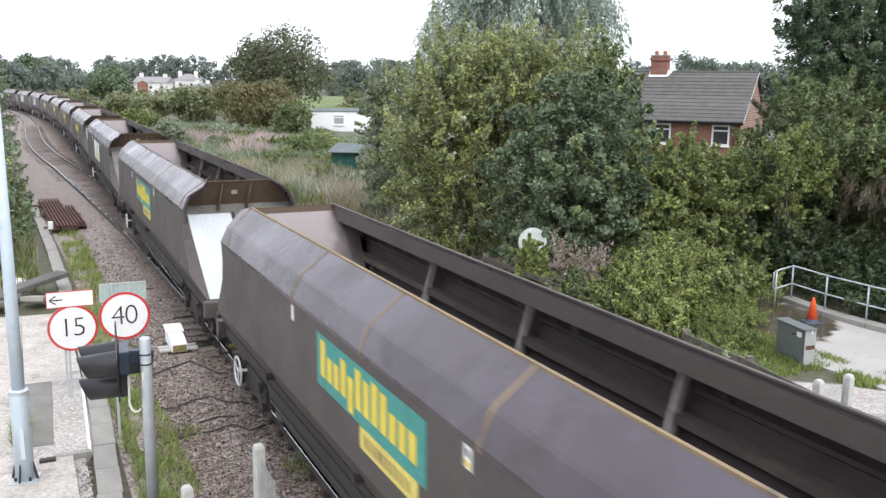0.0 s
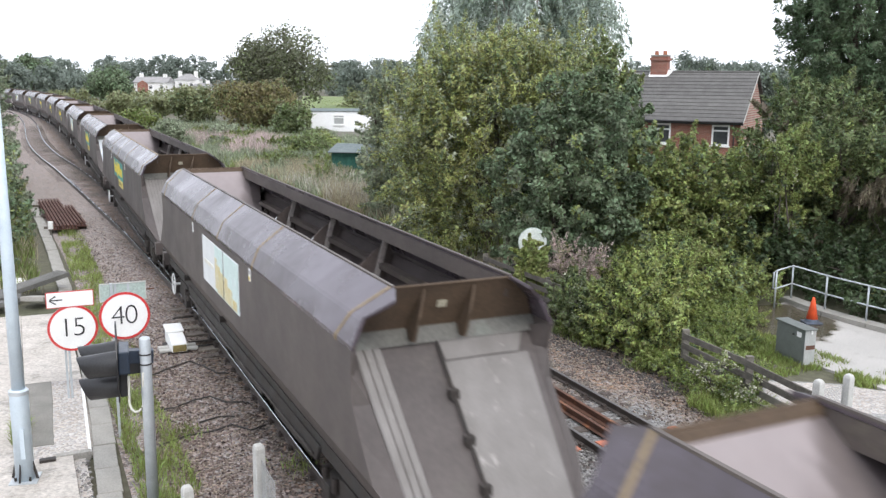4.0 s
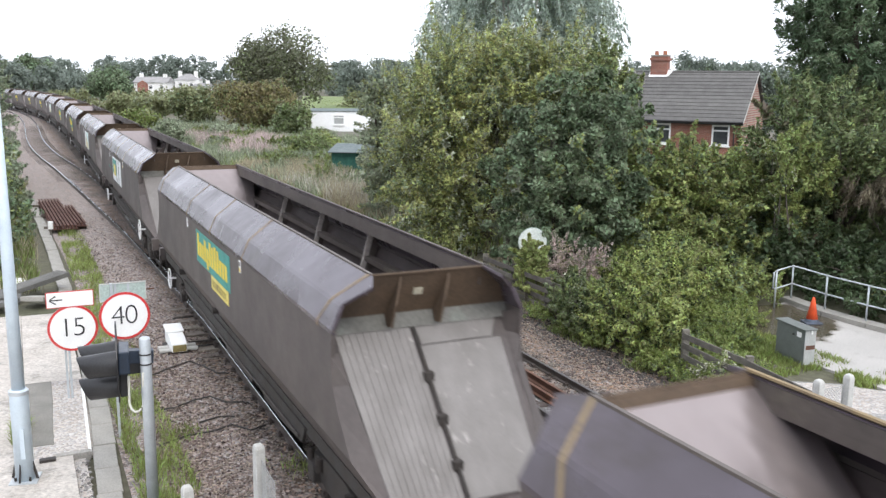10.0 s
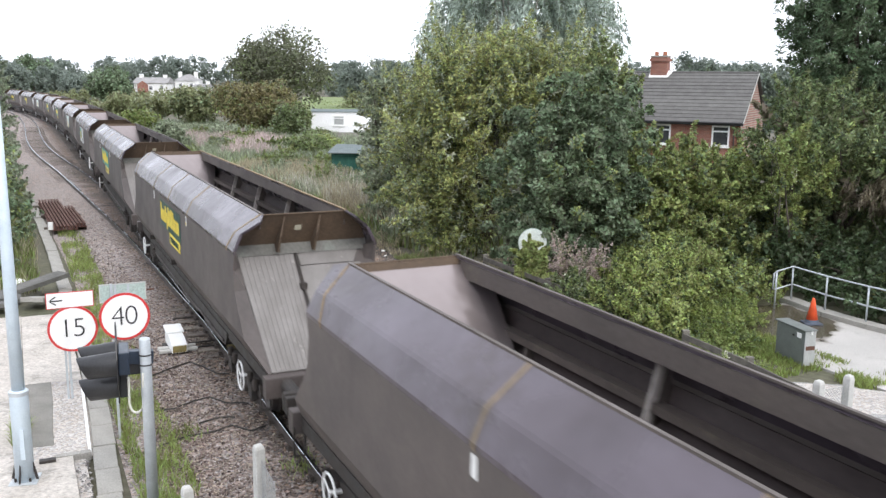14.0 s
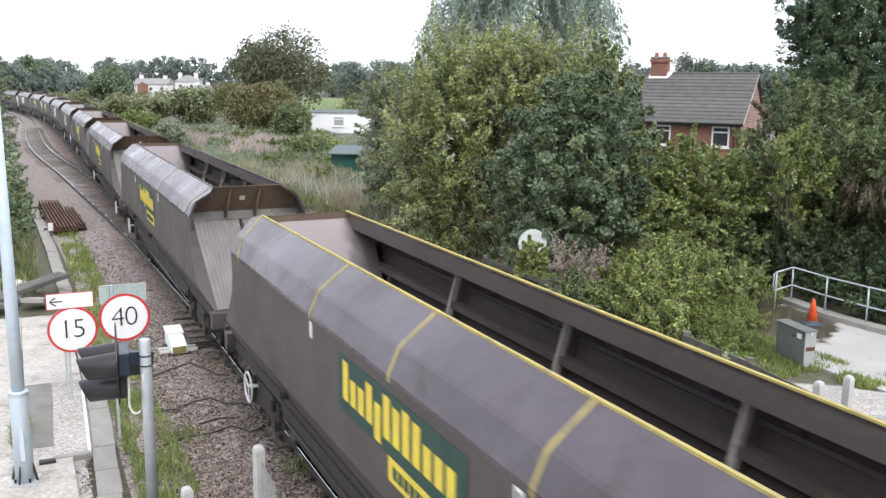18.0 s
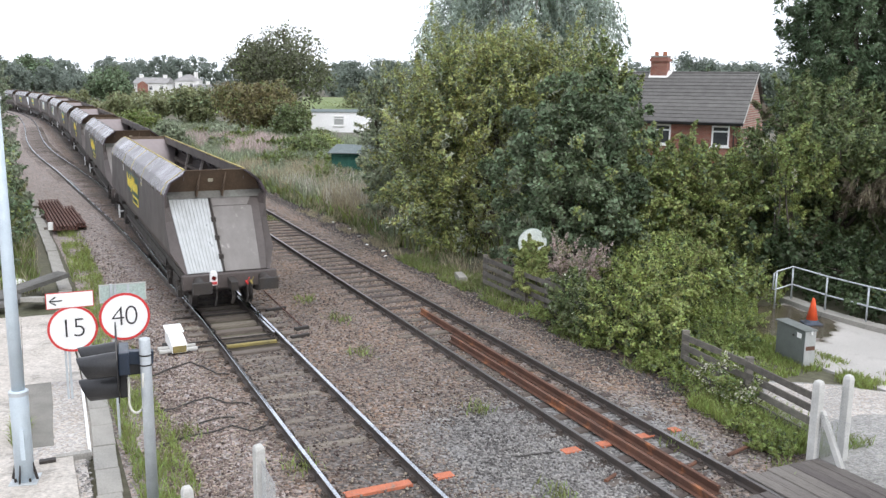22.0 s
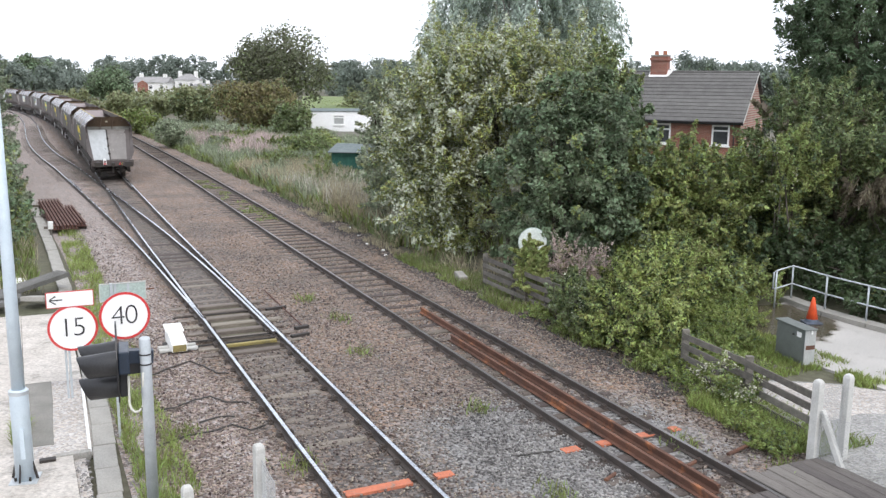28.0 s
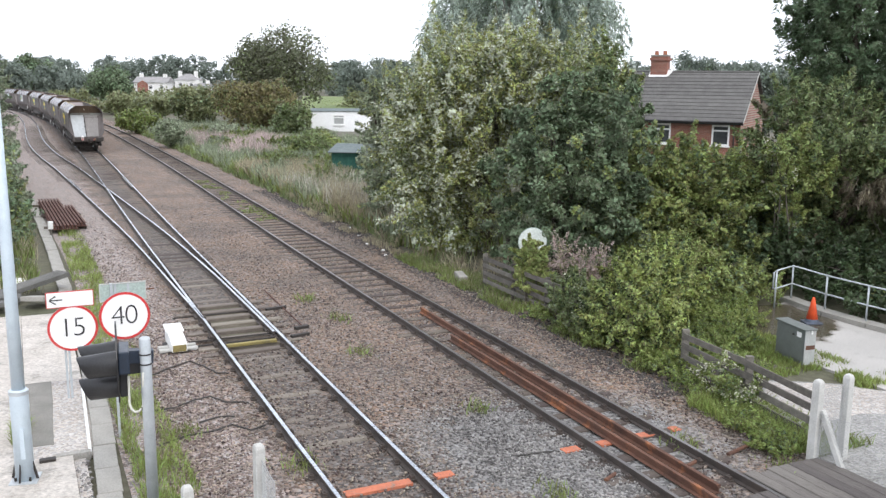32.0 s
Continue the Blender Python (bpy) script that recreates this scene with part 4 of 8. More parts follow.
    for sgn in (1, -1):
        # inner end slope, seen over the top edge
        part("inner_end", Shape().plate([(sgn * 7.70, -0.92, 3.70), (sgn * 7.70, 0.92, 3.70), (sgn * 7.3, 1.2, 3.36), (sgn * 4.3, 0.62, 1.28), (sgn * 4.3, -0.62, 1.28), (sgn * 7.3, -1.2, 3.36)], sgn * 0.03, (1, 0, 0)), M_inside_end, w, "scoured pale end sheet")
        # brown end plate under the cowl, leaning in, over a narrow ledge
        edge = [(0.81, 3.79), (0.93, 3.70), (1.19, 3.47), (1.33, 3.19)]
        part("end_plate", Shape().plate([(sgn * (7.50 + 0.46 * (z - 3.19)), s2 * y, z) for s2 in (1, -1) for y, z in (edge if s2 > 0 else edge[::-1])], sgn * -0.03, (1, 0, 0)), M_endplate, w, "rusty brown end plate")
        part("end_ledge", Shape().plate([(sgn * 7.50, -1.335, 3.19), (sgn * 7.50, 1.335, 3.19), (sgn * 7.62, 1.345, 3.0), (sgn * 7.62, -1.345, 3.0)], sgn * -0.04, (1, 0, 0)), M_ledge, w, "dusty grey ledge")
        part("end_rim", Shape().tube([(sgn * 7.79, -0.81, 3.80), (sgn * 7.79, 0.81, 3.80)], 0.018, 8), M_endplate, w)
        for y0, y1 in ((0.365, 0.485), (-0.34, -0.225)):
            part("rib", Shape().plate([(sgn * 7.77, y0, 3.75), (sgn * 7.86, y0 + 0.1, 3.4), (sgn * 7.74, y1, 3.06), (sgn * 7.58, y1, 3.04), (sgn * 7.51, y1, 3.19)], 0.03, (0, 1, 0)), M_endplate, w)
        part("notice", Shape().plate([(sgn * 7.685, 0.03, 3.56), (sgn * 7.685, 0.16, 3.56), (sgn * 7.64, 0.16, 3.46), (sgn * 7.64, 0.03, 3.46)], sgn * 0.02, (1, 0, 0)), M_notice, w, "small pale notice")
        for s2 in (1, -1):
            part("wing", end_wing(sgn, s2), M_hopper, w)
        part("headstock", Shape().box(min(sgn * 9.3, sgn * 9.55), max(sgn * 9.3, sgn * 9.55), -1.25, 1.25, 0.82, 1.2), M_hopper, w, bevel=0.02)
        for s2 in (1, -1):
            bf = Shape().tube([(sgn * 9.5, s2 * 0.865, 1.04), (sgn * 10.1, s2 * 0.865, 1.04)], [0.13, 0.11], 12)
            bf.box(min(sgn * 10.1, sgn * 10.24), max(sgn * 10.1, sgn * 10.24), s2 * 0.865 - 0.25, s2 * 0.865 + 0.25, 0.84, 1.14)
            part("buffer", bf, M_black_steel, w, bevel=0.015)
        cp = Shape().beam((sgn * 9.5, 0, 1.0), (sgn * 10.05, 0, 0.95), 0.18, 0.22)
        cp.tube([(sgn * 9.75, 0, 0.95), (sgn * 9.85, 0, 0.6), (sgn * 9.78, 0.03, 0.45)], 0.045, 8)
        part("coupler", cp, M_black_steel, w)
        for y in (-0.4, -0.52, 0.42):
            part("brake_hose", Shape().tube([(sgn * 9.5, y, 0.95), (sgn * 9.75, y, 0.88), (sgn * 9.82, y + 0.02, 0.6), (sgn * 9.75, y + 0.05, 0.42)], 0.026, 8), M_black_steel, w)
        bogie(w, sgn * 7.0)
        # ladder on the end
        ld = Shape()
        for y in (1.12, 1.3):
            ld.beam((sgn * 9.2, y * 0.97, 0.5), (sgn * 9.2, y * 0.97, 1.0), 0.03, 0.03)
        ld.beam((sgn * 9.2, 1.08, 0.52), (sgn * 9.2, 1.27, 0.52), 0.05, 0.03)
        part("step", ld, M_black_steel, w)
    return w


def brake_wheel(sgn, x=7.56, z=0.63, r=0.28):
    sh = Shape()
    c = Vector((x, sgn * (1.24 if z < 1 else 1.44), z))
    ring = [c + Vector((r * math.cos(a), 0, r * math.sin(a))) for a in np.linspace(0, 2 * math.pi, 29)]
    sh.tube(ring, 0.018, 8, False)
    for a in (0.5, 2.59, 4.69):
        sh.beam(c, c + Vector((r * math.cos(a), 0, r * math.sin(a))), 0.025, 0.02, (0, 1, 0))
    sh.tube([c, c - Vector((0, sgn * 0.2, 0))], 0.03, 8)
    return sh


def tail_lamp(w):
    sh = Shape()
    outline = []
    for a in np.linspace(0, math.pi, 7):
        outline.append((-9.57, 0.47 + 0.09 * math.cos(a), 1.26 + 0.06 * math.sin(a)))
    outline += [(-9.57, 0.37, 0.93), (-9.57, 0.57, 0.93)]
    sh.plate(outline, -0.1, (1, 0, 0))
    lamp = part("tail_lamp", sh, M_white, w, "white tail lamp", bevel=0.012)
    lens = Shape().tube([(-9.665, 0.47, 1.13), (-9.69, 0.47, 1.13)], 0.06, 14)
    part("lens", lens, M_lens, lamp, "dark red lens")
    part("stripe", Shape().box(-9.68, -9.668, 0.39, 0.55, 0.96, 1.03), M_red, lamp, "red reflective stripe")


def tail_cocks(w):
    """Coloured brake pipe cocks beside the last coupler."""
    for y, mat, label in ((-0.4, M_red, "red brake cock"), (-0.52, M_rust_cock, "dull yellow brake cock")):
        cock = Shape().tube([(-9.56, y, 0.96), (-9.74, y, 0.93)], 0.03, 10)
        cock.beam((-9.66, y, 0.95), (-9.68, y - 0.06, 1.08), 0.03, 0.02)
        part("brake_cock", cock, mat, w, label)


M_pale_teal = material("washed_teal_scrap", (0.52, 0.68, 0.64), (0.66, 0.74, 0.72), rough=0.55, scale=3, fine=14, bump=0.02, stretch=(4, 4, 0.6))
M_gold = material("peeling_gold_scrap", (0.58, 0.46, 0.16), (0.66, 0.64, 0.5), rough=0.6, scale=5, fine=18, bump=0.02, stretch=(4, 4, 0.7))
M_gold_faint = material("faint_gold_streak", (0.68, 0.66, 0.55), (0.72, 0.72, 0.68), rough=0.6, scale=5, fine=18, bump=0.02)
M_teal_faint = material("faint_teal_marks", (0.10, 0.17, 0.16), (0.11, 0.14, 0.13), rough=0.6, scale=5, fine=18, bump=0.02)
M_rust_cock = material("dull_yellow_paint", (0.36, 0.28, 0.08), (0.22, 0.17, 0.07), rough=0.7, scale=5, fine=30, bump=0.05)
M_notice = material("faded_notice", (0.50, 0.46, 0.34), (0.38, 0.35, 0.27), rough=0.6, scale=6, fine=40, bump=0)
M_lens = material("dark_red_lens", (0.12, 0.01, 0.01), (0.09, 0.01, 0.01), rough=0.15, scale=5, fine=20, bump=0)
PANELS = ["green", "green", "green", "teal", "torn", "patched", "teal", "teal", "patched"]
ENDS = ["silver", "grey", "grey", "grey", "flat", "broken", "grey", "white", "grey"]
WAGONS = []
M_fin = material("dusty_brown_fin", (0.17, 0.135, 0.118), (0.12, 0.096, 0.085), rough=0.7, scale=1.5, fine=18, bump=0.06)


EDGE_MESHES = {}


def yellow_edges(w, mat, near_top, far_mat):
    """Painted strips on the canopy seams and along the top edge; bright on some wagons, worn on others."""
    for sgn in (1, -1):
        for x, wd, lean in ((-7.78, 0.06, 0.45), (-2.85, 0.05, 0), (0.15, 0.045, 0), (3.0, 0.05, 0), (7.78, 0.06, -0.45)):
            key = ("seam", sgn, x, mat.name)
            if key not in EDGE_MESHES:
                EDGE_MESHES[key] = seam(sgn, x, wd, lean).mesh("seam_strip", [mat])
            part("seam_strip", EDGE_MESHES[key], mat, w, "worn yellow strip")
        edge_mat = near_top if sgn > 0 else far_mat
        key = ("top", sgn, edge_mat.name)
        if key not in EDGE_MESHES:
            EDGE_MESHES[key] = Shape().box(-7.82, 7.82, min(sgn * 0.80, sgn * 0.842), max(sgn * 0.80, sgn * 0.842), 3.80, 3.838).mesh("top_edge", [edge_mat])
        part("top_edge", EDGE_MESHES[key], edge_mat, w, "worn yellow top edge" if edge_mat is not M_lip else "")


M_edge_worn = material("rubbed_yellow_edge", (0.30, 0.215, 0.10), (0.20, 0.15, 0.09), rough=0.75, scale=1.2, fine=30, bump=0.1, spots=(0.12, 0.10, 0.088), spot_at=0.54, spot_scale=1.6)
M_edge_gold = material("golden_brown_edge", (0.28, 0.195, 0.10), (0.19, 0.145, 0.09), rough=0.75, scale=1.2, fine=30, bump=0.1, spots=(0.13, 0.105, 0.09), spot_at=0.55, spot_scale=2.0)


def train():
    base = wagon()
    for k in range(17):
        w = base if k == 16 else copy_thing(base, Matrix.Identity(4))
        WAGONS.append(w)
    for k, w in enumerate(WAGONS):
        style = PANELS[k % len(PANELS)]
        name_panel(w, style)
        near_edge = M_yellow_edge if k == 0 else M_edge_gold if k in (1, 3, 6) else M_edge_worn
        yellow_edges(w, near_edge, near_edge if k in (0, 6) else M_lip, near_edge if k in (0, 2) else M_lip)
        for sgn in (-1, 1):
            end_sheets(w, sgn, ENDS[k % len(ENDS)] if sgn < 0 else "grey")
        text = {"green": "dark green panel with yellow lettering", "teal": "faded teal panel with yellow lettering",
                "torn": "half white, torn teal panel", "patched": "white-patched panel"}[style]
        tagged(w, "grey-brown empty coal hopper wagon, " + text)
    for k, x, z, r in ((2, -7.45, 0.62, 0.28), (4, -7.85, 1.27, 0.33)):
        for sgn in (1, -1):
            part("brake_wheel", brake_wheel(sgn, x, z, r), M_white, WAGONS[k], "white hand brake wheel")
    for k in (4, 5, 7):
        for x in (3.68, 0.63, -2.42):
            fin = part("fin", Shape().plate([(x, -1.2, 3.3), (x, -0.95, 3.16), (x, -0.5, 2.75), (x, -0.4, 2.1), (x, -0.9, 2.3)], 0.02, (1, 0, 0)), M_fin, WAGONS[k], "dusty brown cross fin against the brace")
            if x > 0:
                part("fin_tip", Shape().plate([(x - 0.012, -0.74, 2.97), (x - 0.012, -0.48, 2.73), (x - 0.012, -0.46, 2.6), (x - 0.012, -0.62, 2.74)], -0.02, (1, 0, 0)), M_sheet_white, fin, "bright bent tip")
    tail_lamp(WAGONS[0])
    tail_cocks(WAGONS[0])
    tagged(WAGONS[0], "last grey-brown coal hopper wagon with silver end and tail lamp")


train()


# ---- plants ----
def leaves(name, centres, radii, per, size, mat, seed, aspect=0.6, shell=0.55, up=0.35, droop=0.0, spray=0.0, ways=None, plume=0.0):
    """Leaf quads on the shells of clumps. centres, radii: arrays (n, 3). per: leaves per clump. spray: share of leaves that lie along the way out."""
    rng = np.random.default_rng(seed)
    centres, radii = np.asarray(centres, float), np.asarray(radii, float)
    m = len(centres) * per
    d = rng.normal(size=(m, 3))
    d /= np.linalg.norm(d, axis=1)[:, None]
    rr = shell + (1 - shell) * rng.random(m) ** 0.6
    rr *= rng.uniform(0.85, 1.18, m)
    c = np.repeat(centres, per, 0)
    r = np.repeat(radii, per, 0)
    p = c + d * r * rr[:, None]
    if plume and ways is not None:
        # a tapering shoot along its own way instead of a ball
        way = np.repeat(ways, per, 0)
        u = rng.random(m)
        p = c + d * r * (rr * (0.62 - 0.5 * u))[:, None] + way * ((u - 0.35) * 2.2 * plume * r[:, 2])[:, None]
        d = d * 0.6 + way * 0.8
        d /= np.linalg.norm(d, axis=1)[:, None]
    p[:, 2] -= droop * (1 - d[:, 2]) * r[:, 2] * 0.4
    nrm = d + rng.normal(size=(m, 3)) * 0.7
    nrm[:, 2] += up
    nrm /= np.linalg.norm(nrm, axis=1)[:, None]
    ax = rng.normal(size=(m, 3))
    if spray:
        out = d.copy()
        out[:, 2] += rng.uniform(-0.2, 0.5, m) - droop * 1.6
        ax = ax * (1 - spray) + out * spray * 1.6
    ax -= nrm * (ax * nrm).sum(1)[:, None]
    ax /= np.linalg.norm(ax, axis=1)[:, None] + 1e-9
    bx = np.cross(nrm, ax)
    l = size * rng.uniform(0.6, 1.3, m)
    w = l * aspect * rng.uniform(0.8, 1.2, m)
    v = np.empty((m, 4, 3))
    v[:, 0] = p - ax * (l / 2)[:, None]
    v[:, 1] = p + bx * (w / 2)[:, None] - nrm * (w * 0.12)[:, None]
    v[:, 2] = p + ax * (l / 2)[:, None]
    v[:, 3] = p - bx * (w / 2)[:, None] - nrm * (w * 0.12)[:, None]
    v[:, :, 2] = np.maximum(v[:, :, 2], 0.0)
    return tri_mesh(name, v.reshape(-1, 3), np.arange(m * 4).reshape(-1, 4), mat)


def clumps(lobes, rc, seed, cover=1.5, inner=0.25, stretch=1.0, even=False):
    """Clump centres over the surfaces of lobes (x, y, z, rx, ry, rz), fewer inside."""
    rng = np.random.default_rng(seed)
    cs, rs, ws = [], [], []
    for x, y, z, a, b, c in lobes:
        area = 4 * math.pi * ((a * b) ** 1.6 / 3 + (a * c) ** 1.6 / 3 + (b * c) ** 1.6 / 3) ** (1 / 1.6)
        n = max(4, int(cover * area / (math.pi * rc * rc)))
        d = rng.normal(size=(n, 3))
        d /= np.linalg.norm(d, axis=1)[:, None]
        k = rng.uniform(0.7, 1.1, n) + (rng.random(n) < 0.06) * 0.14
        if even:
            k = rng.uniform(0.72, 0.98, n)
        k[rng.random(n) < inner] *= 0.6
        q = np.array([x, y, z]) + d * np.array([a, b, c]) * k[:, None]
        g = d + rng.normal(size=(n, 3)) * 0.45
        g[:, 2] += 0.45
        g /= np.linalg.norm(g, axis=1)[:, None]
        keep = q[:, 2] > 0.1
        q = q[keep]
        cs.append(q)
        ws.append(g[keep])
        r = rc * rng.uniform(0.6, 1.35, len(q))
        rs.append(np.stack([r, r, r * stretch], 1))
    return np.concatenate(cs), np.concatenate(rs), np.concatenate(ws)


SWAY = []
GUST = []


def plant(name, label, category, lobes, rc, per, size, mat, seed, trunk=0.14, bark=None, cover=1.5, extra=(), group="", stems=1, stretch=1.0, limbs=6, at=None, plume=0.9, hang=0.0, even=False, **kw):
    """A tree or bush: tapered stems, limbs into the lobes, and a crown of leaf clumps. Lobes are given in the world."""
    rng = random.Random(seed)
    cx = at[0] if at else sum(l[0] for l in lobes) / len(lobes)
    cy = at[1] if at else sum(l[1] for l in lobes) / len(lobes)
    t = thing(name, label, category, group)
    top = max(l[2] for l in lobes)
    for i in range(stems):
        a = rng.uniform(0, 6.28)
        off = 0.0 if stems == 1 else 0.35
        bx, by = cx + off * math.cos(a) * rng.uniform(0.3, 1.5), cy + off * math.sin(a) * rng.uniform(0.3, 1.5)
        pts = [(bx, by, -0.1)]
        for j in range(1, 6):
            q = j / 5
            pts.append((bx + rng.uniform(-0.08, 0.08) * top * 0.3 + (0.5 * q * math.cos(a) if stems > 1 else 0), by + rng.uniform(-0.08, 0.08) * top * 0.3, top * q))
        part("trunk", Shape().tube(pts, [trunk * (1.25 - 1.05 * j / 5) for j in range(6)], 8), bark or M_bark, t, smooth=True)
    for i in range(limbs):
        l = rng.choice(lobes)
        z0 = max(0.25, min(l[2] * 0.5, top * 0.5) * rng.uniform(0.5, 1.1))
        a = Vector((cx, cy, z0))
        b = Vector((l[0] + rng.uniform(-0.6, 0.6) * l[3], l[1] + rng.uniform(-0.6, 0.6) * l[4], l[2] + rng.uniform(-0.3, 0.7) * l[5]))
        mid = a.lerp(b, 0.5) + Vector((rng.uniform(-0.2, 0.2), rng.uniform(-0.2, 0.2), 0.15))
        part("limb", Shape().tube([a, mid, b], [trunk * 0.5, trunk * 0.33, trunk * 0.1], 6), bark or M_bark, t, smooth=True)
    c, r, ways = clumps(lobes, rc, seed, cover, stretch=stretch, even=even)
    if hang:
        ways = ways * np.array([0.5, 0.5, 0.2]) - np.array([0, 0, hang])
        ways /= np.linalg.norm(ways, axis=1)[:, None]
    crowns = [part("crown", leaves("crown", c, r, per, size, mat, seed, ways=ways, plume=plume, **kw), mat, t)]
    # darker leaves on shrunken clumps colour in the crown's inner shade
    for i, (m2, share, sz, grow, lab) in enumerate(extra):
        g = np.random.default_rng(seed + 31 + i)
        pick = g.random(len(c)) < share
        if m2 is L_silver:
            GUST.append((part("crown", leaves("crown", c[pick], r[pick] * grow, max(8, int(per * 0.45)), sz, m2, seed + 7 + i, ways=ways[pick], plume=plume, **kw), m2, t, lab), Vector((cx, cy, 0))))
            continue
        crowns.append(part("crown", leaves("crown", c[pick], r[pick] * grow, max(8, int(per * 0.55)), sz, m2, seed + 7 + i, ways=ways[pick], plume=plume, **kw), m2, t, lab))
    if cy < 60 and top > 1.0:
        SWAY.extend((q, Vector((cx, cy, 0))) for q in crowns)
    return t


def near_plants():
    plant("poplar_tree", "yellow-green bushy poplar with silvery leaf undersides", "tree",
          [(0.9, 35.3, 4.8, 2.7, 2.2, 3.3), (-0.6, 34.8, 3.4, 1.7, 1.8, 2.8), (2.4, 35.0, 5.4, 2.2, 1.9, 2.6), (0.1, 33.9, 1.6, 1.9, 1.5, 1.7), (0.9, 35.6, 6.9, 1.7, 1.5, 1.4), (3.2, 35.5, 6.6, 1.7, 1.4, 1.5), (-0.3, 35.2, 5.6, 1.4, 1.4, 1.7), (4.7, 34.8, 6.5, 1.5, 1.3, 1.7)],
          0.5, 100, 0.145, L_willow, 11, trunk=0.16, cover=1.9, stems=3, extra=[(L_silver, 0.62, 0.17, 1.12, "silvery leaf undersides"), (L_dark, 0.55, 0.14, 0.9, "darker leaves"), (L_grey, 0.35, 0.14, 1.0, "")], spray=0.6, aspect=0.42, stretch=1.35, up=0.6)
    # the sycamore's inner leaves get a second, darker colour as crown shade
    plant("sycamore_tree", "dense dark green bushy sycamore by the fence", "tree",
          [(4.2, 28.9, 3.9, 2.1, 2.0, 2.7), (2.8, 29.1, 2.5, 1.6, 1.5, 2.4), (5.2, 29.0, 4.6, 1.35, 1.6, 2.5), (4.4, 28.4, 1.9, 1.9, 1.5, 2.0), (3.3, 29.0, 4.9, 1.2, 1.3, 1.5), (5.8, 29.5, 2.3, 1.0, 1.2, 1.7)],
          0.5, 125, 0.15, L_dark, 12, trunk=0.16, cover=1.7, stems=3, plume=0.25, extra=[(L_light, 0.09, 0.13, 1.05, "brighter leaves"), (L_privet_shade, 0.25, 0.14, 0.92, "inner leaves coloured darker for shade")], aspect=0.6)
    plant("ash_tree", "olive green ash sapling rising behind the sycamore", "tree",
          [(6.1, 32.6, 5.2, 0.9, 1.0, 1.9), (5.8, 32.4, 6.7, 0.8, 0.9, 1.2), (6.4, 32.4, 3.4, 0.8, 0.9, 1.6)], 0.42, 90, 0.14, L_hawthorn, 29, trunk=0.09, cover=1.8, stems=2,
          extra=[(L_willow, 0.4, 0.13, 1.0, "yellow-green leaves"), (L_light, 0.3, 0.12, 1.02, ""), (L_dark, 0.4, 0.13, 0.9, "")], aspect=0.5, spray=0.5)
    plant("willow_bush", "grey-green willow bush beside the line", "bush",
          [(-2.6, 41.5, 4.0, 0.95, 1.4, 2.7), (-2.2, 40.5, 2.0, 1.1, 1.3, 2.0), (-2.7, 42, 5.6, 0.8, 1.0, 1.2), (-2.3, 39.5, 1.0, 1.1, 1.1, 1.1)], 0.45, 100, 0.19, L_grey, 13, trunk=0.12, cover=1.8, stems=3,
          extra=[(L_willow, 0.3, 0.16, 1.0, ""), (L_dark, 0.4, 0.16, 0.9, "")], spray=0.5, aspect=0.4, stretch=1.3)
    plant("birch_tree", "tall weeping birch behind the bushes, leaf colour paled grey-green for haze", "tree",
          [(3.8, 47, 9.6, 3.6, 3.4, 4.2), (0.8, 47, 8.6, 2.0, 2.4, 2.8), (6.9, 47.5, 9.2, 2.2, 2.4, 3.3), (3.2, 47, 12.3, 2.6, 2.4, 2.2), (6.2, 47, 12, 2.0, 2.0, 2.0), (1.2, 47, 11.2, 1.6, 1.6, 1.6)], 0.75, 85, 0.30, L_birch_haze, 14, trunk=0.24, bark=M_bark_pale, cover=1.9,
          stretch=1.5, droop=0.2, spray=0.8, aspect=0.26, limbs=12, hang=1.0, plume=1.5, extra=[(L_grey, 0.3, 0.28, 1.05, ""), (L_dark, 0.15, 0.24, 0.85, "")])
    plant("hedge_bush", "bright green hedge bush in front of the house", "bush",
          [(7.5, 31.0, 1.5, 1.6, 1.5, 2.1), (8.6, 31.0, 2.4, 1.4, 1.5, 2.1), (6.4, 30.6, 2.5, 1.2, 1.3, 2.3), (9.9, 30.4, 2.0, 1.3, 1.3, 2.1), (7.3, 31.4, 3.3, 0.9, 0.8, 1.4), (8.3, 31.6, 3.2, 0.8, 0.7, 0.9), (10.4, 30.6, 2.6, 0.8, 0.8, 1.2)], 0.42, 84, 0.135, L_light, 15, trunk=0.06, cover=2.1, stems=5,
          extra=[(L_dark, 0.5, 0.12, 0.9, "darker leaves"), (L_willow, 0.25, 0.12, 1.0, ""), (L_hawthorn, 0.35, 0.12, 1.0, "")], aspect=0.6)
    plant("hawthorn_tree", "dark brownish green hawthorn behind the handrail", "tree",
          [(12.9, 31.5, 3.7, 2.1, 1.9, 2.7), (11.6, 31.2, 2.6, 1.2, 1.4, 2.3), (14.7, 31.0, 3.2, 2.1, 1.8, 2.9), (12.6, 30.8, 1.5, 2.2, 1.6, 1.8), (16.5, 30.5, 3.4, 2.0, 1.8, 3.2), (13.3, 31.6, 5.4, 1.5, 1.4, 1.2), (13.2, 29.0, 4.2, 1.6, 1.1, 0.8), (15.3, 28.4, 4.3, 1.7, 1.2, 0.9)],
          0.45, 66, 0.2, L_hawthorn, 16, trunk=0.14, cover=1.9, stems=3, limbs=26, extra=[(L_dark, 0.5, 0.15, 0.92, "darker leaves"), (L_privet_shade, 0.4, 0.15, 0.9, ""), (L_light, 0.10, 0.14, 1.06, "ivy in fresh leaf"), (L_twig, 0.03, 0.4, 1.1, "bare brown twigs")], aspect=0.36, spray=0.65)
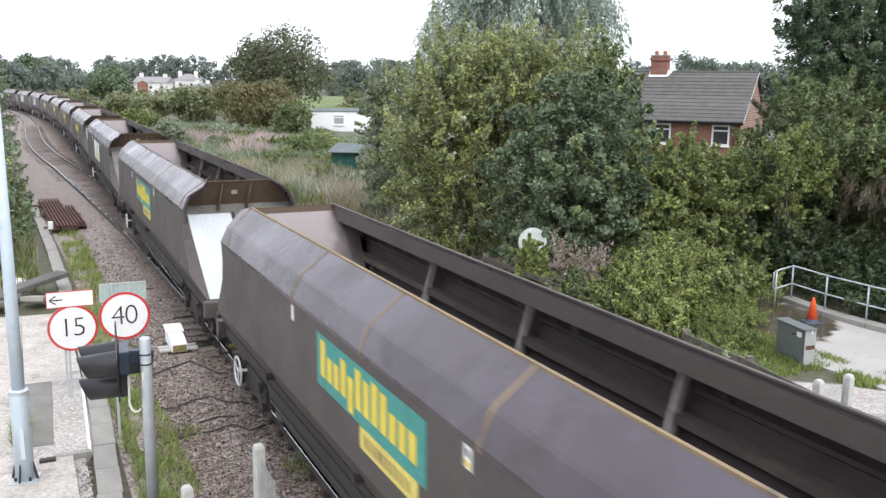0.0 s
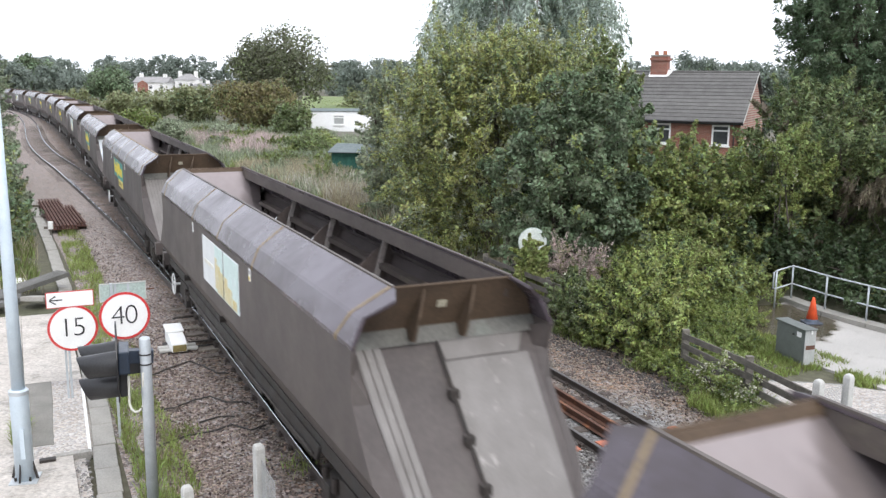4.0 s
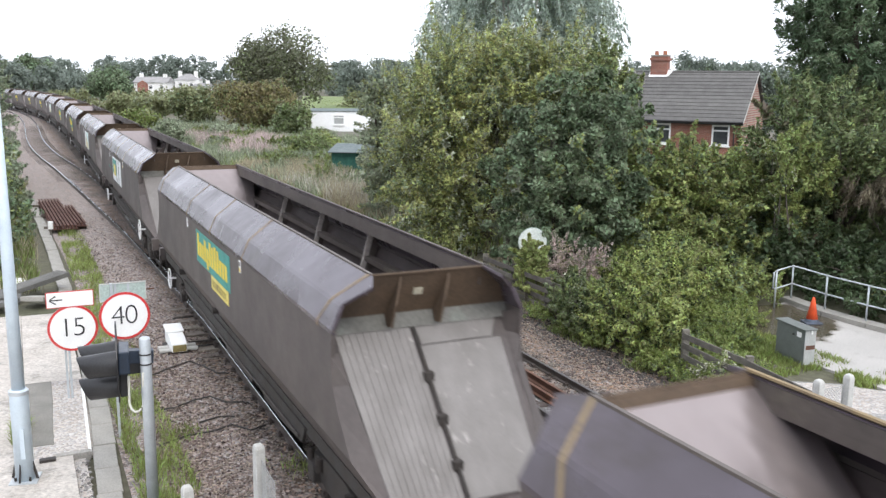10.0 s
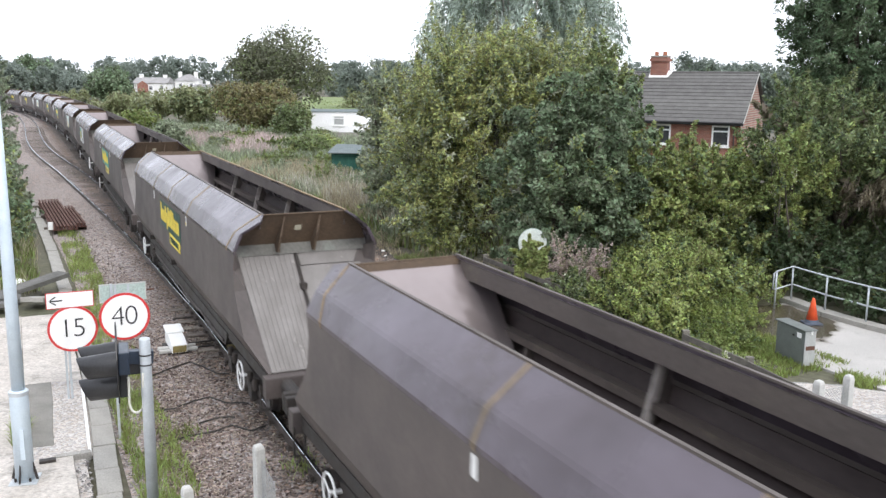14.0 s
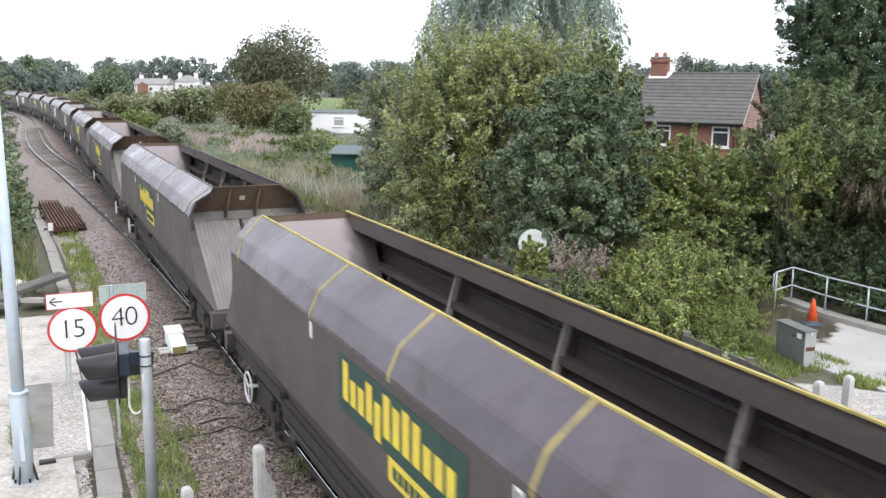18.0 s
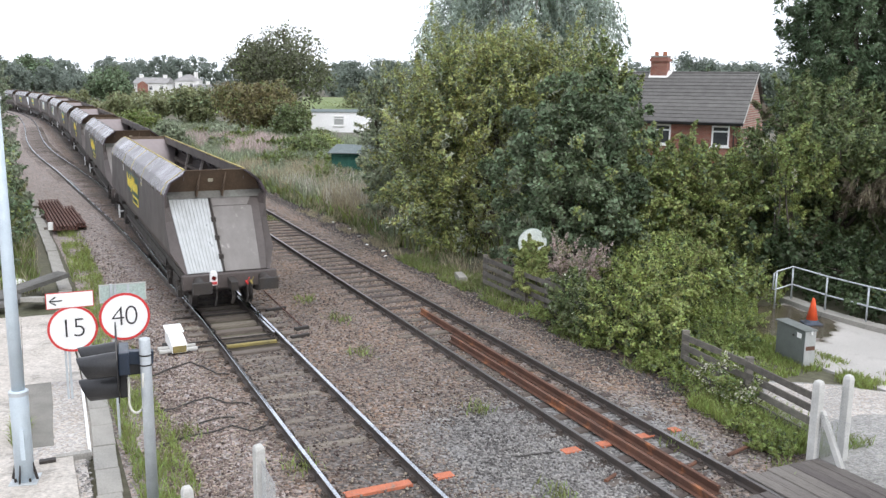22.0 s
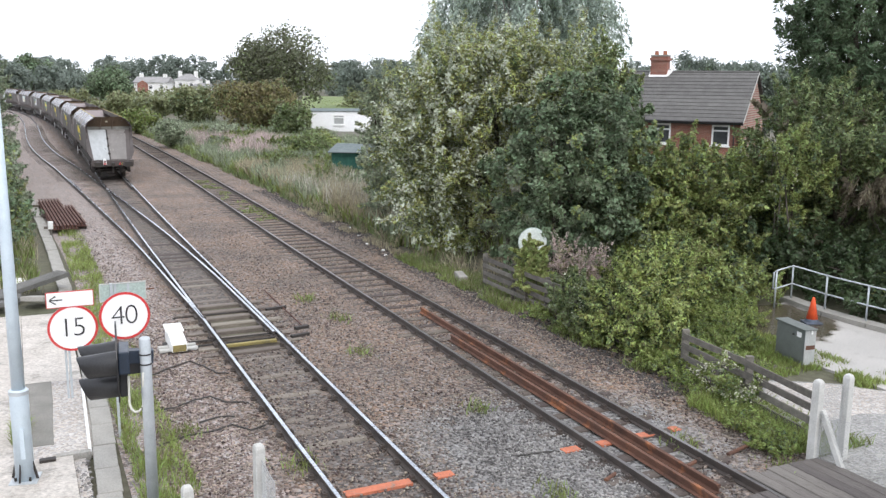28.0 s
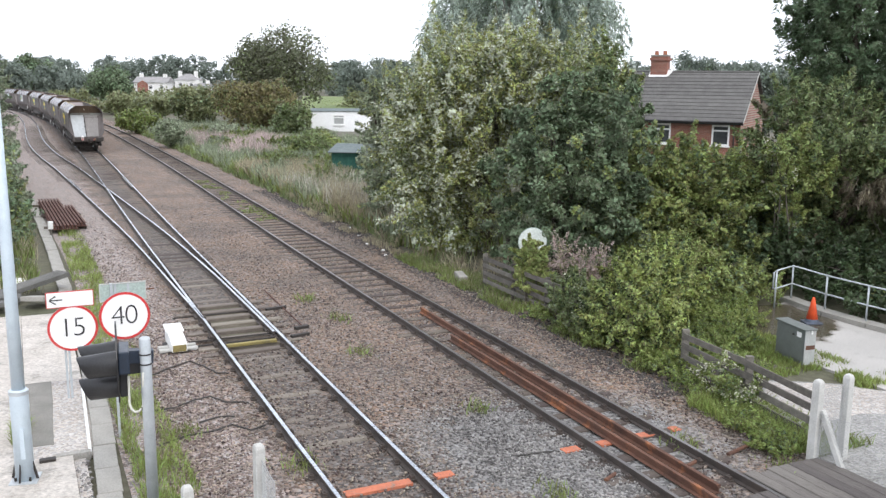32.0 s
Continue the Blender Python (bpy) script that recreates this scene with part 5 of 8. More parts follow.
    plant("elder_bush", "yellow-green elder bush with pale flower heads", "bush",
          [(11.2, 28.9, 4.3, 0.75, 0.6, 0.7), (11.9, 28.7, 3.7, 0.65, 0.6, 0.7), (11.3, 28.9, 3.2, 0.5, 0.5, 0.8), (11.4, 29.2, 2.0, 0.5, 0.5, 0.9)], 0.28, 90, 0.11, L_light, 25, trunk=0.04, cover=1.6, stems=4,
          extra=[(L_white, 0.16, 0.07, 1.08, "pale flower heads"), (L_dark, 0.4, 0.11, 0.9, "")], aspect=0.55, limbs=5)
    plant("dead_bough", "dead grey-brown hanging bough of a conifer", "bough",
          [(14.0, 28.6, 3.0, 1.2, 0.6, 0.5), (15.6, 28.3, 2.8, 1.3, 0.6, 0.5), (14.9, 28.4, 3.6, 1.2, 0.5, 0.4)], 0.3, 60, 0.3, L_twig, 26, trunk=0.05, cover=1.1, stems=1, limbs=9,
          extra=[(L_hawthorn, 0.3, 0.22, 1.0, "")], aspect=0.16, spray=0.8, droop=0.6, hang=0.5)
    plant("conifer", "tall dark green conifer standing over the bushes", "tree",
          [(16.5, 36.0, 5.0, 3.5, 3.2, 5.0), (16.2, 36.0, 9.6, 3.4, 3.0, 4.6), (16.6, 36.0, 13.0, 2.9, 2.4, 3.6), (14.9, 35.8, 11.6, 1.5, 1.5, 2.6), (15.1, 35.8, 8.4, 1.6, 1.5, 2.2), (14.7, 35.7, 9.3, 1.35, 1.3, 1.9), (19.5, 36, 7, 3.0, 3.0, 6.5)], 0.5, 54, 0.24, L_conifer, 17, plume=0.25, even=True, trunk=0.25, cover=2.1, stretch=1.0,
          droop=0.2, spray=0.85, aspect=0.24, extra=[(L_dark, 0.3, 0.22, 1.05, "")])
    # dark undergrowth behind the handrail; its leaf colour holds the shade under the hawthorn
    plant("privet_bush", "dark green privet bush behind the handrail", "bush",
          [(11.8, 28.0, 0.8, 1.3, 1.0, 1.2), (13.2, 26.6, 0.8, 1.3, 1.2, 1.3), (14.2, 24.6, 0.8, 1.3, 1.3, 1.3), (15.4, 22.6, 0.8, 1.4, 1.3, 1.3), (16.0, 26.0, 1.4, 1.8, 1.8, 1.9), (11.75, 26.2, 0.4, 0.8, 0.9, 0.8), (12.0, 24.9, 0.4, 0.75, 0.8, 0.7), (12.7, 23.6, 0.4, 0.8, 0.8, 0.7), (13.6, 22.3, 0.4, 0.8, 0.8, 0.7), (14.5, 21.0, 0.4, 0.9, 0.9, 0.7), (15.6, 19.6, 0.4, 0.9, 0.9, 0.8), (10.6, 29.0, 0.7, 1.2, 1.0, 1.1)],
          0.37, 62, 0.14, L_privet_shade, 22, trunk=0.04, stems=5, cover=2.0, extra=[(L_light, 0.02, 0.12, 1.03, "brighter leaves"), (L_dark, 0.12, 0.12, 0.95, "")], aspect=0.6, limbs=10)
    # bramble thicket along and over the fence
    plant("bramble_bush", "bright green bramble thicket over the wooden fence", "bush",
          [(*on(17.7, 8.45)[:2], 0.75, 0.8, 0.8, 1.0), (*on(16.7, 8.4)[:2], 0.75, 0.75, 0.75, 0.95), (*on(15.8, 8.75)[:2], 0.55, 0.55, 0.55, 0.75), (*on(17.2, 9.2)[:2], 1.35, 0.7, 0.7, 0.8),
           (*on(18.6, 10.5)[:2], 1.3, 1.15, 1.15, 1.0), (*on(20.4, 11.4)[:2], 0.9, 1.1, 1.1, 0.8), (*on(17.6, 9.9)[:2], 0.8, 0.7, 0.7, 0.8)],
          0.26, 80, 0.09, L_light, 18, trunk=0.03, cover=2.0, stems=6, plume=0.8, extra=[(L_privet_shade, 0.7, 0.09, 0.85, "darker leaves"), (L_hawthorn, 0.3, 0.085, 1.0, ""), (L_fresh, 0.4, 0.09, 1.1, "fresh yellow-green shoots")], aspect=0.6, limbs=8)
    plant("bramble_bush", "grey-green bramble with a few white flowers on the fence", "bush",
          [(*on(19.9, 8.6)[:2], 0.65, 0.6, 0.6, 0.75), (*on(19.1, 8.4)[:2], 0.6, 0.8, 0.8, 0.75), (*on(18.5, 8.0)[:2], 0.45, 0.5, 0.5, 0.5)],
          0.24, 80, 0.085, L_hawthorn, 34, trunk=0.03, cover=2.0, stems=5, plume=0.7, extra=[(L_privet_shade, 0.6, 0.085, 0.85, "darker leaves"), (L_grey, 0.35, 0.085, 1.0, ""), (L_light, 0.25, 0.08, 1.02, "fresh shoots"), (L_white, 0.07, 0.05, 1.06, "white flowers")], aspect=0.6, limbs=6)
    plant("bindweed_clump", "yellow-green climber grown over the fence", "bush",
          [(*on(22.05, 8.62)[:2], 1.2, 0.42, 0.42, 0.68), (*on(21.7, 8.6)[:2], 0.75, 0.34, 0.34, 0.42)], 0.2, 120, 0.09, L_light, 19, trunk=0.02, stems=3, limbs=3, cover=2.0, extra=[(L_willow, 0.5, 0.09, 1.0, "")], aspect=0.7)
    plant("willowherb_clump", "faded pink willowherb spikes behind the fence", "flowers",
          [(*on(22.0, 9.65)[:2], 1.25, 0.36, 0.36, 0.62), (*on(21.6, 10.2)[:2], 0.95, 0.36, 0.36, 0.6), (*on(21.3, 10.6)[:2], 0.85, 0.45, 0.45, 0.65)], 0.16, 60, 0.075, L_pink, 23, trunk=0.012, stems=6, limbs=8, cover=1.3, extra=[(L_light, 0.3, 0.075, 0.9, "green stem leaves"), (L_seed, 0.12, 0.05, 1.1, "fluffy seed heads")], spray=0.7, aspect=0.35, up=0.8, stretch=1.9)
    plant("white_flower_bush", "small bush with faded white flower heads", "bush",
          [(*on(13.3, 7.95)[:2], 0.5, 0.42, 0.42, 0.5), (*on(12.6, 7.8)[:2], 0.35, 0.35, 0.35, 0.35)], 0.17, 60, 0.06, L_grass, 20, trunk=0.015, stems=3, limbs=3, cover=1.5, extra=[(L_white, 0.5, 0.055, 1.1, "white flower heads"), (L_dark, 0.5, 0.06, 0.9, "")])
    plant("hedge_bush", "bright green bush above the grassy bank", "bush",
          [(*on(19.8, 14.6)[:2], 0.6, 1.1, 0.9, 0.7), (*on(20.4, 12.9)[:2], 0.9, 1.0, 1.0, 1.0), (*on(21.6, 16.5)[:2], 0.6, 1.1, 0.8, 0.7)], 0.32, 80, 0.11, L_light, 21, trunk=0.03, stems=4, cover=1.9, extra=[(L_dark, 0.45, 0.10, 0.92, "darker leaves")])
    # low weeds at the foot of the fence
    for i, (s, n, r, h) in enumerate(((12.0, 7.5, 0.3, 0.22), (11.2, 7.1, 0.35, 0.26), (12.0, 7.1, 0.3, 0.22), (11.5, 7.2, 0.3, 0.25), (10.85, 7.0, 0.35, 0.28), (11.0, 6.8, 0.25, 0.2), (12.6, 7.45, 0.28, 0.2), (13.9, 7.8, 0.3, 0.24), (17.2, 11.4, 0.5, 0.4), (18.2, 12.0, 0.55, 0.4), (15.0, 10.0, 0.4, 0.22), (19.4, 12.6, 0.5, 0.4), (16.8, 10.4, 0.5, 0.35), (15.2, 8.05, 0.4, 0.4), (16.4, 8.0, 0.4, 0.35), (17.6, 7.9, 0.35, 0.3), (18.8, 8.0, 0.4, 0.35), (20.3, 7.9, 0.4, 0.35), (14.0, 9.0, 0.4, 0.25), (15.6, 9.4, 0.6, 0.35), (16.4, 11.0, 0.7, 0.45), (16.0, 10.2, 0.6, 0.3), (14.3, 9.9, 0.4, 0.2), (17.6, 12.6, 0.7, 0.4), (18.8, 13.4, 0.7, 0.4), (14.4, 7.95, 0.35, 0.3), (10.9, 6.95, 0.25, 0.18), (13.6, 9.0, 0.35, 0.25), (15.6, 8.0, 0.35, 0.35))):
        p = on(s, n)
        plant("weed_clump", "leafy green weeds at the foot of the fence", "weeds", [(p.x, p.y, h * 0.45, r, r, h * 0.6)], 0.12, 48, 0.06, L_lush, 90 + i, trunk=0.01, stems=2, limbs=1, cover=1.8, group="weed clumps", plume=0.9, extra=[(L_light, 0.3, 0.055, 1.0, ""), (L_dark, 0.45, 0.06, 0.9, "")])


def left_plants():
    k = 0
    for s, n, h, r, mat in ((30.5, -6.6, 0.7, 0.8, L_light), (33, -6.4, 1.1, 1.0, L_dark), (37, -5.9, 1.5, 1.1, L_dark), (41, -6.0, 1.6, 1.2, L_dark), (45, -6.0, 2.0, 1.4, L_dark), (49, -5.8, 2.2, 1.3, L_grey), (54, -5.9, 2.6, 1.4, L_dark),
                            (60, -6.4, 2.8, 1.5, L_grey), (67, -7.0, 3.0, 1.7, L_dark), (76, -7.8, 3.0, 1.9, L_grey), (86, -9.2, 2.8, 2.3, L_grey), (98, -9.8, 3.0, 2.4, L_dark), (112, -10.4, 3.0, 2.6, L_light), (128, -11, 3.2, 2.8, L_grey), (146, -12.5, 3.4, 3, L_dark)):
        p = on(s, n)
        k += 1
        plant("lineside_bush", "green scrub bush beside the cable trough" if s < 60 else "green scrub bush beside the siding", "bush",
              [(p.x, p.y, h * 0.5, r, r, h * 0.55), (p.x - r * 0.9, p.y + 0.6, h * 0.62, r * 0.9, r, h * 0.6)], 0.36 + s * 0.005, 56, 0.1 + s * 0.0022, mat, 40 + k, trunk=0.04, stems=2, limbs=3, cover=2.3,
              group="scrub bushes", extra=[(L_light, 0.3, 0.1 + s * 0.0018, 1.0, "")])


def far_plants():
    def tree(px, d, w, h, mat, seed, name="tree", label="", dark=None, base=0.0, cover=1.4, size=None, rc=None):
        x = (px - 784) / 1575 * d
        a = w / 2
        rng = random.Random(seed)
        lobes = [(x, d, h * 0.52 + base, a * 0.8, a * 0.8, h * 0.44)]
        for i in range(5):
            t = rng.uniform(0, 6.28)
            lobes.append((x + a * 0.55 * math.cos(t), d + a * 0.5 * math.sin(t), h * rng.uniform(0.4, 0.75), a * 0.5, a * 0.5, h * 0.24))
        return plant(name, label, "tree" if h > 5 else "bush", lobes, rc or max(0.5, w * 0.075, d * 0.006), 34, size or d * 0.0034, mat, seed, trunk=w * 0.03, cover=cover, limbs=5, plume=0.0 if d > 60 else 0.5, even=d > 60, shell=0.35, extra=[(dark, 0.4, d * 0.003, 0.95, "")] if dark else ())
    tree(514, 130, 16.6, 14.8, L_oak, 61, "oak_tree", "large dark green oak standing over the scrub", L_hawthorn)
    tree(455, 103, 10.5, 6.4, L_rusty, 62, "rusty_tree", "rust-tinged green hawthorn tree in the scrub", L_hawthorn)
    tree(515, 96, 4.0, 4.2, L_hawthorn, 63, "scrub_tree", "small olive green tree in the scrub", L_grey)
    tree(350, 120, 8.0, 5.6, L_scrub, 64, "scrub_tree", "small olive green tree in the scrub", L_dark)
    tree(205, 190, 10.5, 9.2, L_dark, 65, "spruce_group", "dark green tree group beyond the train")
    tree(150, 215, 9, 8, L_far_haze, 66, "wood_tree", "dark green tree beyond the train")
    tree(105, 230, 11, 9, L_far_haze, 67, "wood_tree", "dark green tree beyond the train")
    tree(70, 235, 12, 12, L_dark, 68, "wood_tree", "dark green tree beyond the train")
    tree(25, 200, 11, 10, L_far_haze, 69, "wood_tree", "dark green tree beyond the train")
    tree(625, 210, 9, 11.3, L_far_haze, 70, "field_tree", "tree beyond the field, leaf colour hazed bluish green")
    tree(685, 200, 10, 11.0, L_far_haze, 71, "field_tree", "tree beyond the field, leaf colour hazed bluish green")
    tree(660, 260, 9, 9.0, L_far_haze, 72, "field_tree", "tree beyond the field, leaf colour hazed bluish green")
    tree(250, 105, 5.2, 2.9, L_grass, 73, "scrub_bush", "olive green scrub bush beside the line", L_grey)
    tree(300, 84, 3.0, 2.6, L_grey, 74, "scrub_bush", "grey-green scrub bush beside the line", L_dark)
    tree(275, 140, 7, 3.8, L_scrub, 75, "scrub_bush", "green scrub bush beside the line", L_grey)
    tree(400, 92, 4, 1.7, L_grey, 76, "scrub_bush", "green scrub bush beside the line", L_grey)
    tree(548, 74, 3.2, 2.0, L_hawthorn, 77, "scrub_bush", "dull green scrub bush beside the line", L_grass)
    tree(575, 78, 2.6, 1.8, L_light, 78, "scrub_bush", "bright green scrub bush beside the line", L_grey)
    tree(225, 160, 8, 4, L_scrub, 79, "scrub_bush", "olive green scrub bush beside the line")
    tree(560, 88, 3, 1.6, L_hawthorn, 80, "scrub_bush", "olive green scrub bush beside the line", L_grey)
    tree(655, 58, 1.6, 2.2, L_grey, 81, "scrub_bush", "grey-green scrub bush beside the hut", L_dark)
    plant("lineside_tree", "grey-green tree leaning over the siding", "tree", [(-40.6, 80, 4.6, 1.7, 1.7, 4.0), (-40.2, 80.5, 2.2, 1.5, 1.5, 2.1), (-41.0, 79.6, 7.0, 1.1, 1.2, 1.8)], 0.6, 60, 0.24, L_grey, 58, trunk=0.12, cover=1.8, extra=[(L_dark, 0.5, 0.22, 0.95, "")], aspect=0.5)
    tree(1225, 92, 6, 9.6, L_far_haze, 82, "garden_tree", "dark green tree behind the house", L_dark)
    tree(1340, 95, 6, 9.2, L_far_haze, 83, "garden_tree", "dark green tree behind the house", L_dark)
    tree(1275, 100, 5, 8.4, L_far_haze, 84, "garden_tree", "dark green tree behind the house")
    # low scrub scattered over the verge
    g = random.Random(31)
    for i in range(44):
        s, n = g.uniform(36, 100), 0.0
        n = 9.6 + (s - 40) * 0.05 + g.uniform(0, 7.5)
        p = on(s, n)
        h, r = g.uniform(0.6, 1.25), g.uniform(0.7, 1.4)
        mat, dk = g.choice(((L_hawthorn, L_grey), (L_grey, L_dark), (L_grey, L_light), (L_grass, L_hawthorn), (L_grass, L_straw)))
        plant("scrub_bush", "low green scrub bush on the verge", "bush", [(p.x, p.y, h * 0.45, r, r, h * 0.6), (p.x + r * 0.6, p.y + 0.4, h * 0.4, r * 0.7, r * 0.7, h * 0.5)], 0.3, 40, s * 0.0028, mat, 130 + i, trunk=0.03, stems=2, limbs=2,
              cover=1.5, group="low scrub", extra=[(dk, 0.4, s * 0.0026, 1.0, "")])
    # far wooded ridge, its haze mixed into the leaf colour
    rng = random.Random(9)
    lobes = []
    for i in range(46):
        x = -250 + i * 11 + rng.uniform(-4, 4)
        lobes.append((x, 430 + rng.uniform(-20, 20), 7.5 + rng.uniform(-0.6, 1.0), 9, 8, 8.2 + rng.uniform(-0.8, 1.2)))
    for i in range(40):
        x = -40 + i * 12
        lobes.append((x, 380 + rng.uniform(-20, 20), 4.5, 9, 8, 5.5 + rng.uniform(-0.7, 1)))
    c, r, _ = clumps(lobes, 1.7, 5, 1.1, even=True)
    c[:, 2] = np.maximum(c[:, 2], 0.5)
    tagged(part("far_woods", leaves("far_woods", c, r, 34, 1.0, L_far_haze, 5, aspect=0.8), L_far_haze), "dark woods on the skyline, leaf colour hazed bluish green", "woods", kind="stuff")
    lobes = []
    for i in range(40):
        x = -120 + i * 5 + rng.uniform(-1, 1)
        y = 185 + rng.uniform(-25, 25)
        if -30 < (x + 0.03 * y) < -16 and y > 160:
            continue
        lobes.append((x, y, 1.4, 3.4, 3.2, 2.2 + rng.uniform(-0.5, 1.2)))
    c, r, _ = clumps(lobes, 1.1, 6, 1.2, even=True)
    tagged(part("far_scrub", leaves("far_scrub", c, r, 26, 0.6, L_scrub, 6, aspect=0.8), L_scrub), "olive green scrub in the distance", "scrub", kind="stuff")


def blades(name, label, where, count, mat, seed, h=(0.15, 0.4), w=0.012, lean=0.35, kind="stuff", category="grass"):
    """Grass or reed blades: where(rng, count) gives x, y, ground height."""
    rng = np.random.default_rng(seed)
    x, y, z = where(rng, count)
    m = len(x)
    hh = rng.uniform(h[0], h[1], m)
    a = rng.uniform(0, 6.28, m)
    ww = w * rng.uniform(0.7, 1.4, m)
    lx, ly = rng.normal(0, lean, m) * hh, rng.normal(0, lean, m) * hh
    b = np.stack([x, y, z], 1)
    side = np.stack([np.cos(a), np.sin(a), np.zeros(m)], 1) * ww[:, None]
    mid = b + np.stack([lx * 0.35, ly * 0.35, hh * 0.6], 1)
    tip = b + np.stack([lx, ly, hh], 1)
    v = np.stack([b - side, b + side, mid + side * 0.8, tip, mid - side * 0.8], 1)
    f = np.array([(0, 1, 2), (0, 2, 4), (4, 2, 3)])
    f = (f[None] + (np.arange(m) * 5)[:, None, None]).reshape(-1, 3)
    ob = new(name, tri_mesh(name, v.reshape(-1, 3), f, mat))
    tagged(ob, label, category, kind=kind)
    return ob


def strip(s0, s1, n0, n1, z=-0.06, clump=0.0, power=1.0, patch=0.0, freq=0.22):
    """Places in a stretch beside the line, bunched where clump is set."""
    def where(rng, count):
        s = s0 + (s1 - s0) * rng.random(count) ** power
        n = rng.uniform(n0, n1, count)
        if clump:
            g = np.array([noise.noise(Vector((a * 0.9, b * 1.6, 3.3))) for a, b in zip(s, n)])
            k = g > rng.uniform(-clump, clump, count)
            s, n = s[k], n[k]
        if patch:
            g = np.array([noise.noise(Vector((a * freq, b * freq * 1.8, 7.7))) for a, b in zip(s, n)])
            k = g > patch - 0.25 + rng.normal(0, 0.06, len(s))
            s, n = s[k], n[k]
        return TX * s + NX * (D1 + n), TY * s + NY * (D1 + n), np.full(len(s), z)
    return where


def grasses():
    blades("grass_verge", "green grass along the foot of the fence", strip(10.4, 30, 7.5, 8.9, clump=0.3), 30000, L_grass, 1, (0.06, 0.3), 0.009, 0.5)
    blades("dry_verge", "dry straw-coloured grass at the ballast edge", strip(17, 44, 7.7, 8.8, clump=0.12), 9000, L_straw, 2, (0.06, 0.3), 0.009, 0.5)
    blades("bank_grass", "lush green grass behind the fence", strip(14.0, 20.5, 8.5, 12.6, clump=0.5), 40000, L_lush, 3, (0.05, 0.2), 0.011)
    blades("path_edge_grass", "tufts of green grass along the gravel path", strip(12.6, 13.6, 11.3, 12.6, clump=0.3), 3500, L_lush, 23, (0.06, 0.24), 0.01)
    blades("patch_tufts", "tufts of grass at the edge of the asphalt patch", strip(16.6, 20.2, -5.3, -5.0, z=0.02, clump=0.1), 1500, L_grass, 28, (0.05, 0.26), 0.009, 0.5)
    blades("trough_grass", "thin green grass between trough and ballast", strip(11.5, 44, -3.5, -2.6, z=-0.03, clump=0.4, power=1.3), 26000, L_lush, 4, (0.05, 0.24), 0.008, 0.5)
    blades("left_grass", "long green grass left of the cable trough", strip(29.5, 62, -8.5, -4.5, clump=0.5), 22000, L_grass, 5, (0.15, 0.55), 0.014)
    blades("left_straw", "long dry grass left of the cable trough", strip(29, 62, -7.0, -4.4, clump=0.1), 2000, L_straw, 6, (0.3, 0.8), 0.014)
    blades("reeds", "patches of tall dry grass beside the line", strip(33, 62, 8.9, 14, patch=0.3, freq=0.3), 26000, L_straw, 7, (0.5, 1.35), 0.022, 0.3)
    blades("dry_bank", "pale dry grass and stalks beside the line", strip(26, 48, 8.4, 11.5, clump=0.2), 9000, L_straw, 27, (0.15, 0.6), 0.014, 0.4)
    blades("tall_weeds", "tall green weeds beside the line", strip(29, 120, 8.7, 24, patch=0.12, freq=0.3), 60000, L_grass, 8, (0.2, 0.9), 0.04, 0.4)
    blades("grey_weeds", "grey-green weeds beside the line", strip(31, 130, 8.9, 28, patch=0.08, freq=0.16), 70000, L_grey, 9, (0.3, 1.2), 0.045, 0.35)
    blades("fireweed", "faded pink willowherb beside the line", strip(72, 98, 9.8, 19, patch=0.26, freq=0.3), 12000, L_pink, 10, (0.7, 1.6), 0.03, 0.2)
    blades("rough_verge", "rough olive grass along the ballast edge", strip(28, 130, 8.3, 9.8, clump=0.3), 18000, L_hawthorn, 24, (0.1, 0.5), 0.02, 0.5)
    blades("seed_stalks", "pale seeding stalks standing in the weeds", strip(32, 52, 9.2, 13.5, clump=0.3), 2600, L_seed, 31, (0.8, 1.6), 0.022, 0.15)
    blades("fence_grass", "long green grass before the wooden fence", strip(10.7, 13.4, 7.1, 8.0, clump=0.3), 6000, L_lush, 33, (0.12, 0.42), 0.009, 0.4)
    blades("track_weeds", "small green weeds among the ballast", weed_spots, 900, L_grass, 12, (0.05, 0.22), 0.01, 0.6)
    blades("field_grass", "pale green field grass", strip(130, 260, 30, 110), 6000, L_grass, 13, (0.3, 0.6), 0.3, 0.3)
    blades("moss_patch", "yellow-green moss and weeds between the rails", strip(40, 58, 5.0, 6.1, z=0.0, clump=0.2), 3000, L_grass, 14, (0.03, 0.09), 0.02, 0.8)


def weed_spots(rng, count):
    spots = [(19.4, 2.3), (14.9, 3.1), (11.0, 2.5), (12.6, -2.8), (16.0, -2.4), (22.5, 2.8), (10.3, 6.6), (13.8, -0.9), (11.9, 5.7), (25, 2.6)]
    pick = rng.integers(0, len(spots), count)
    s = np.array([spots[i][0] for i in pick]) + rng.normal(0, 0.22, count)
    n = np.array([spots[i][1] for i in pick]) + rng.normal(0, 0.16, count)
    return TX * s + NX * (D1 + n), TY * s + NY * (D1 + n), np.zeros(count)


near_plants()
left_plants()
far_plants()
grasses()


# ---- paving, trough and lineside things on the near side ----
def flat(name, poly, z0, z1, mat, label, category, kind="structure"):
    ob = part(name, Shape().plate([(x, y, z0) for x, y in poly], z1 - z0), mat, bevel=0.01)
    return tagged(ob, label, category, kind=kind)


def sn_rect(s0, s1, n0, n1):
    return [tuple(on(s0, n0)[:2]), tuple(on(s0, n1)[:2]), tuple(on(s1, n1)[:2]), tuple(on(s1, n0)[:2])]


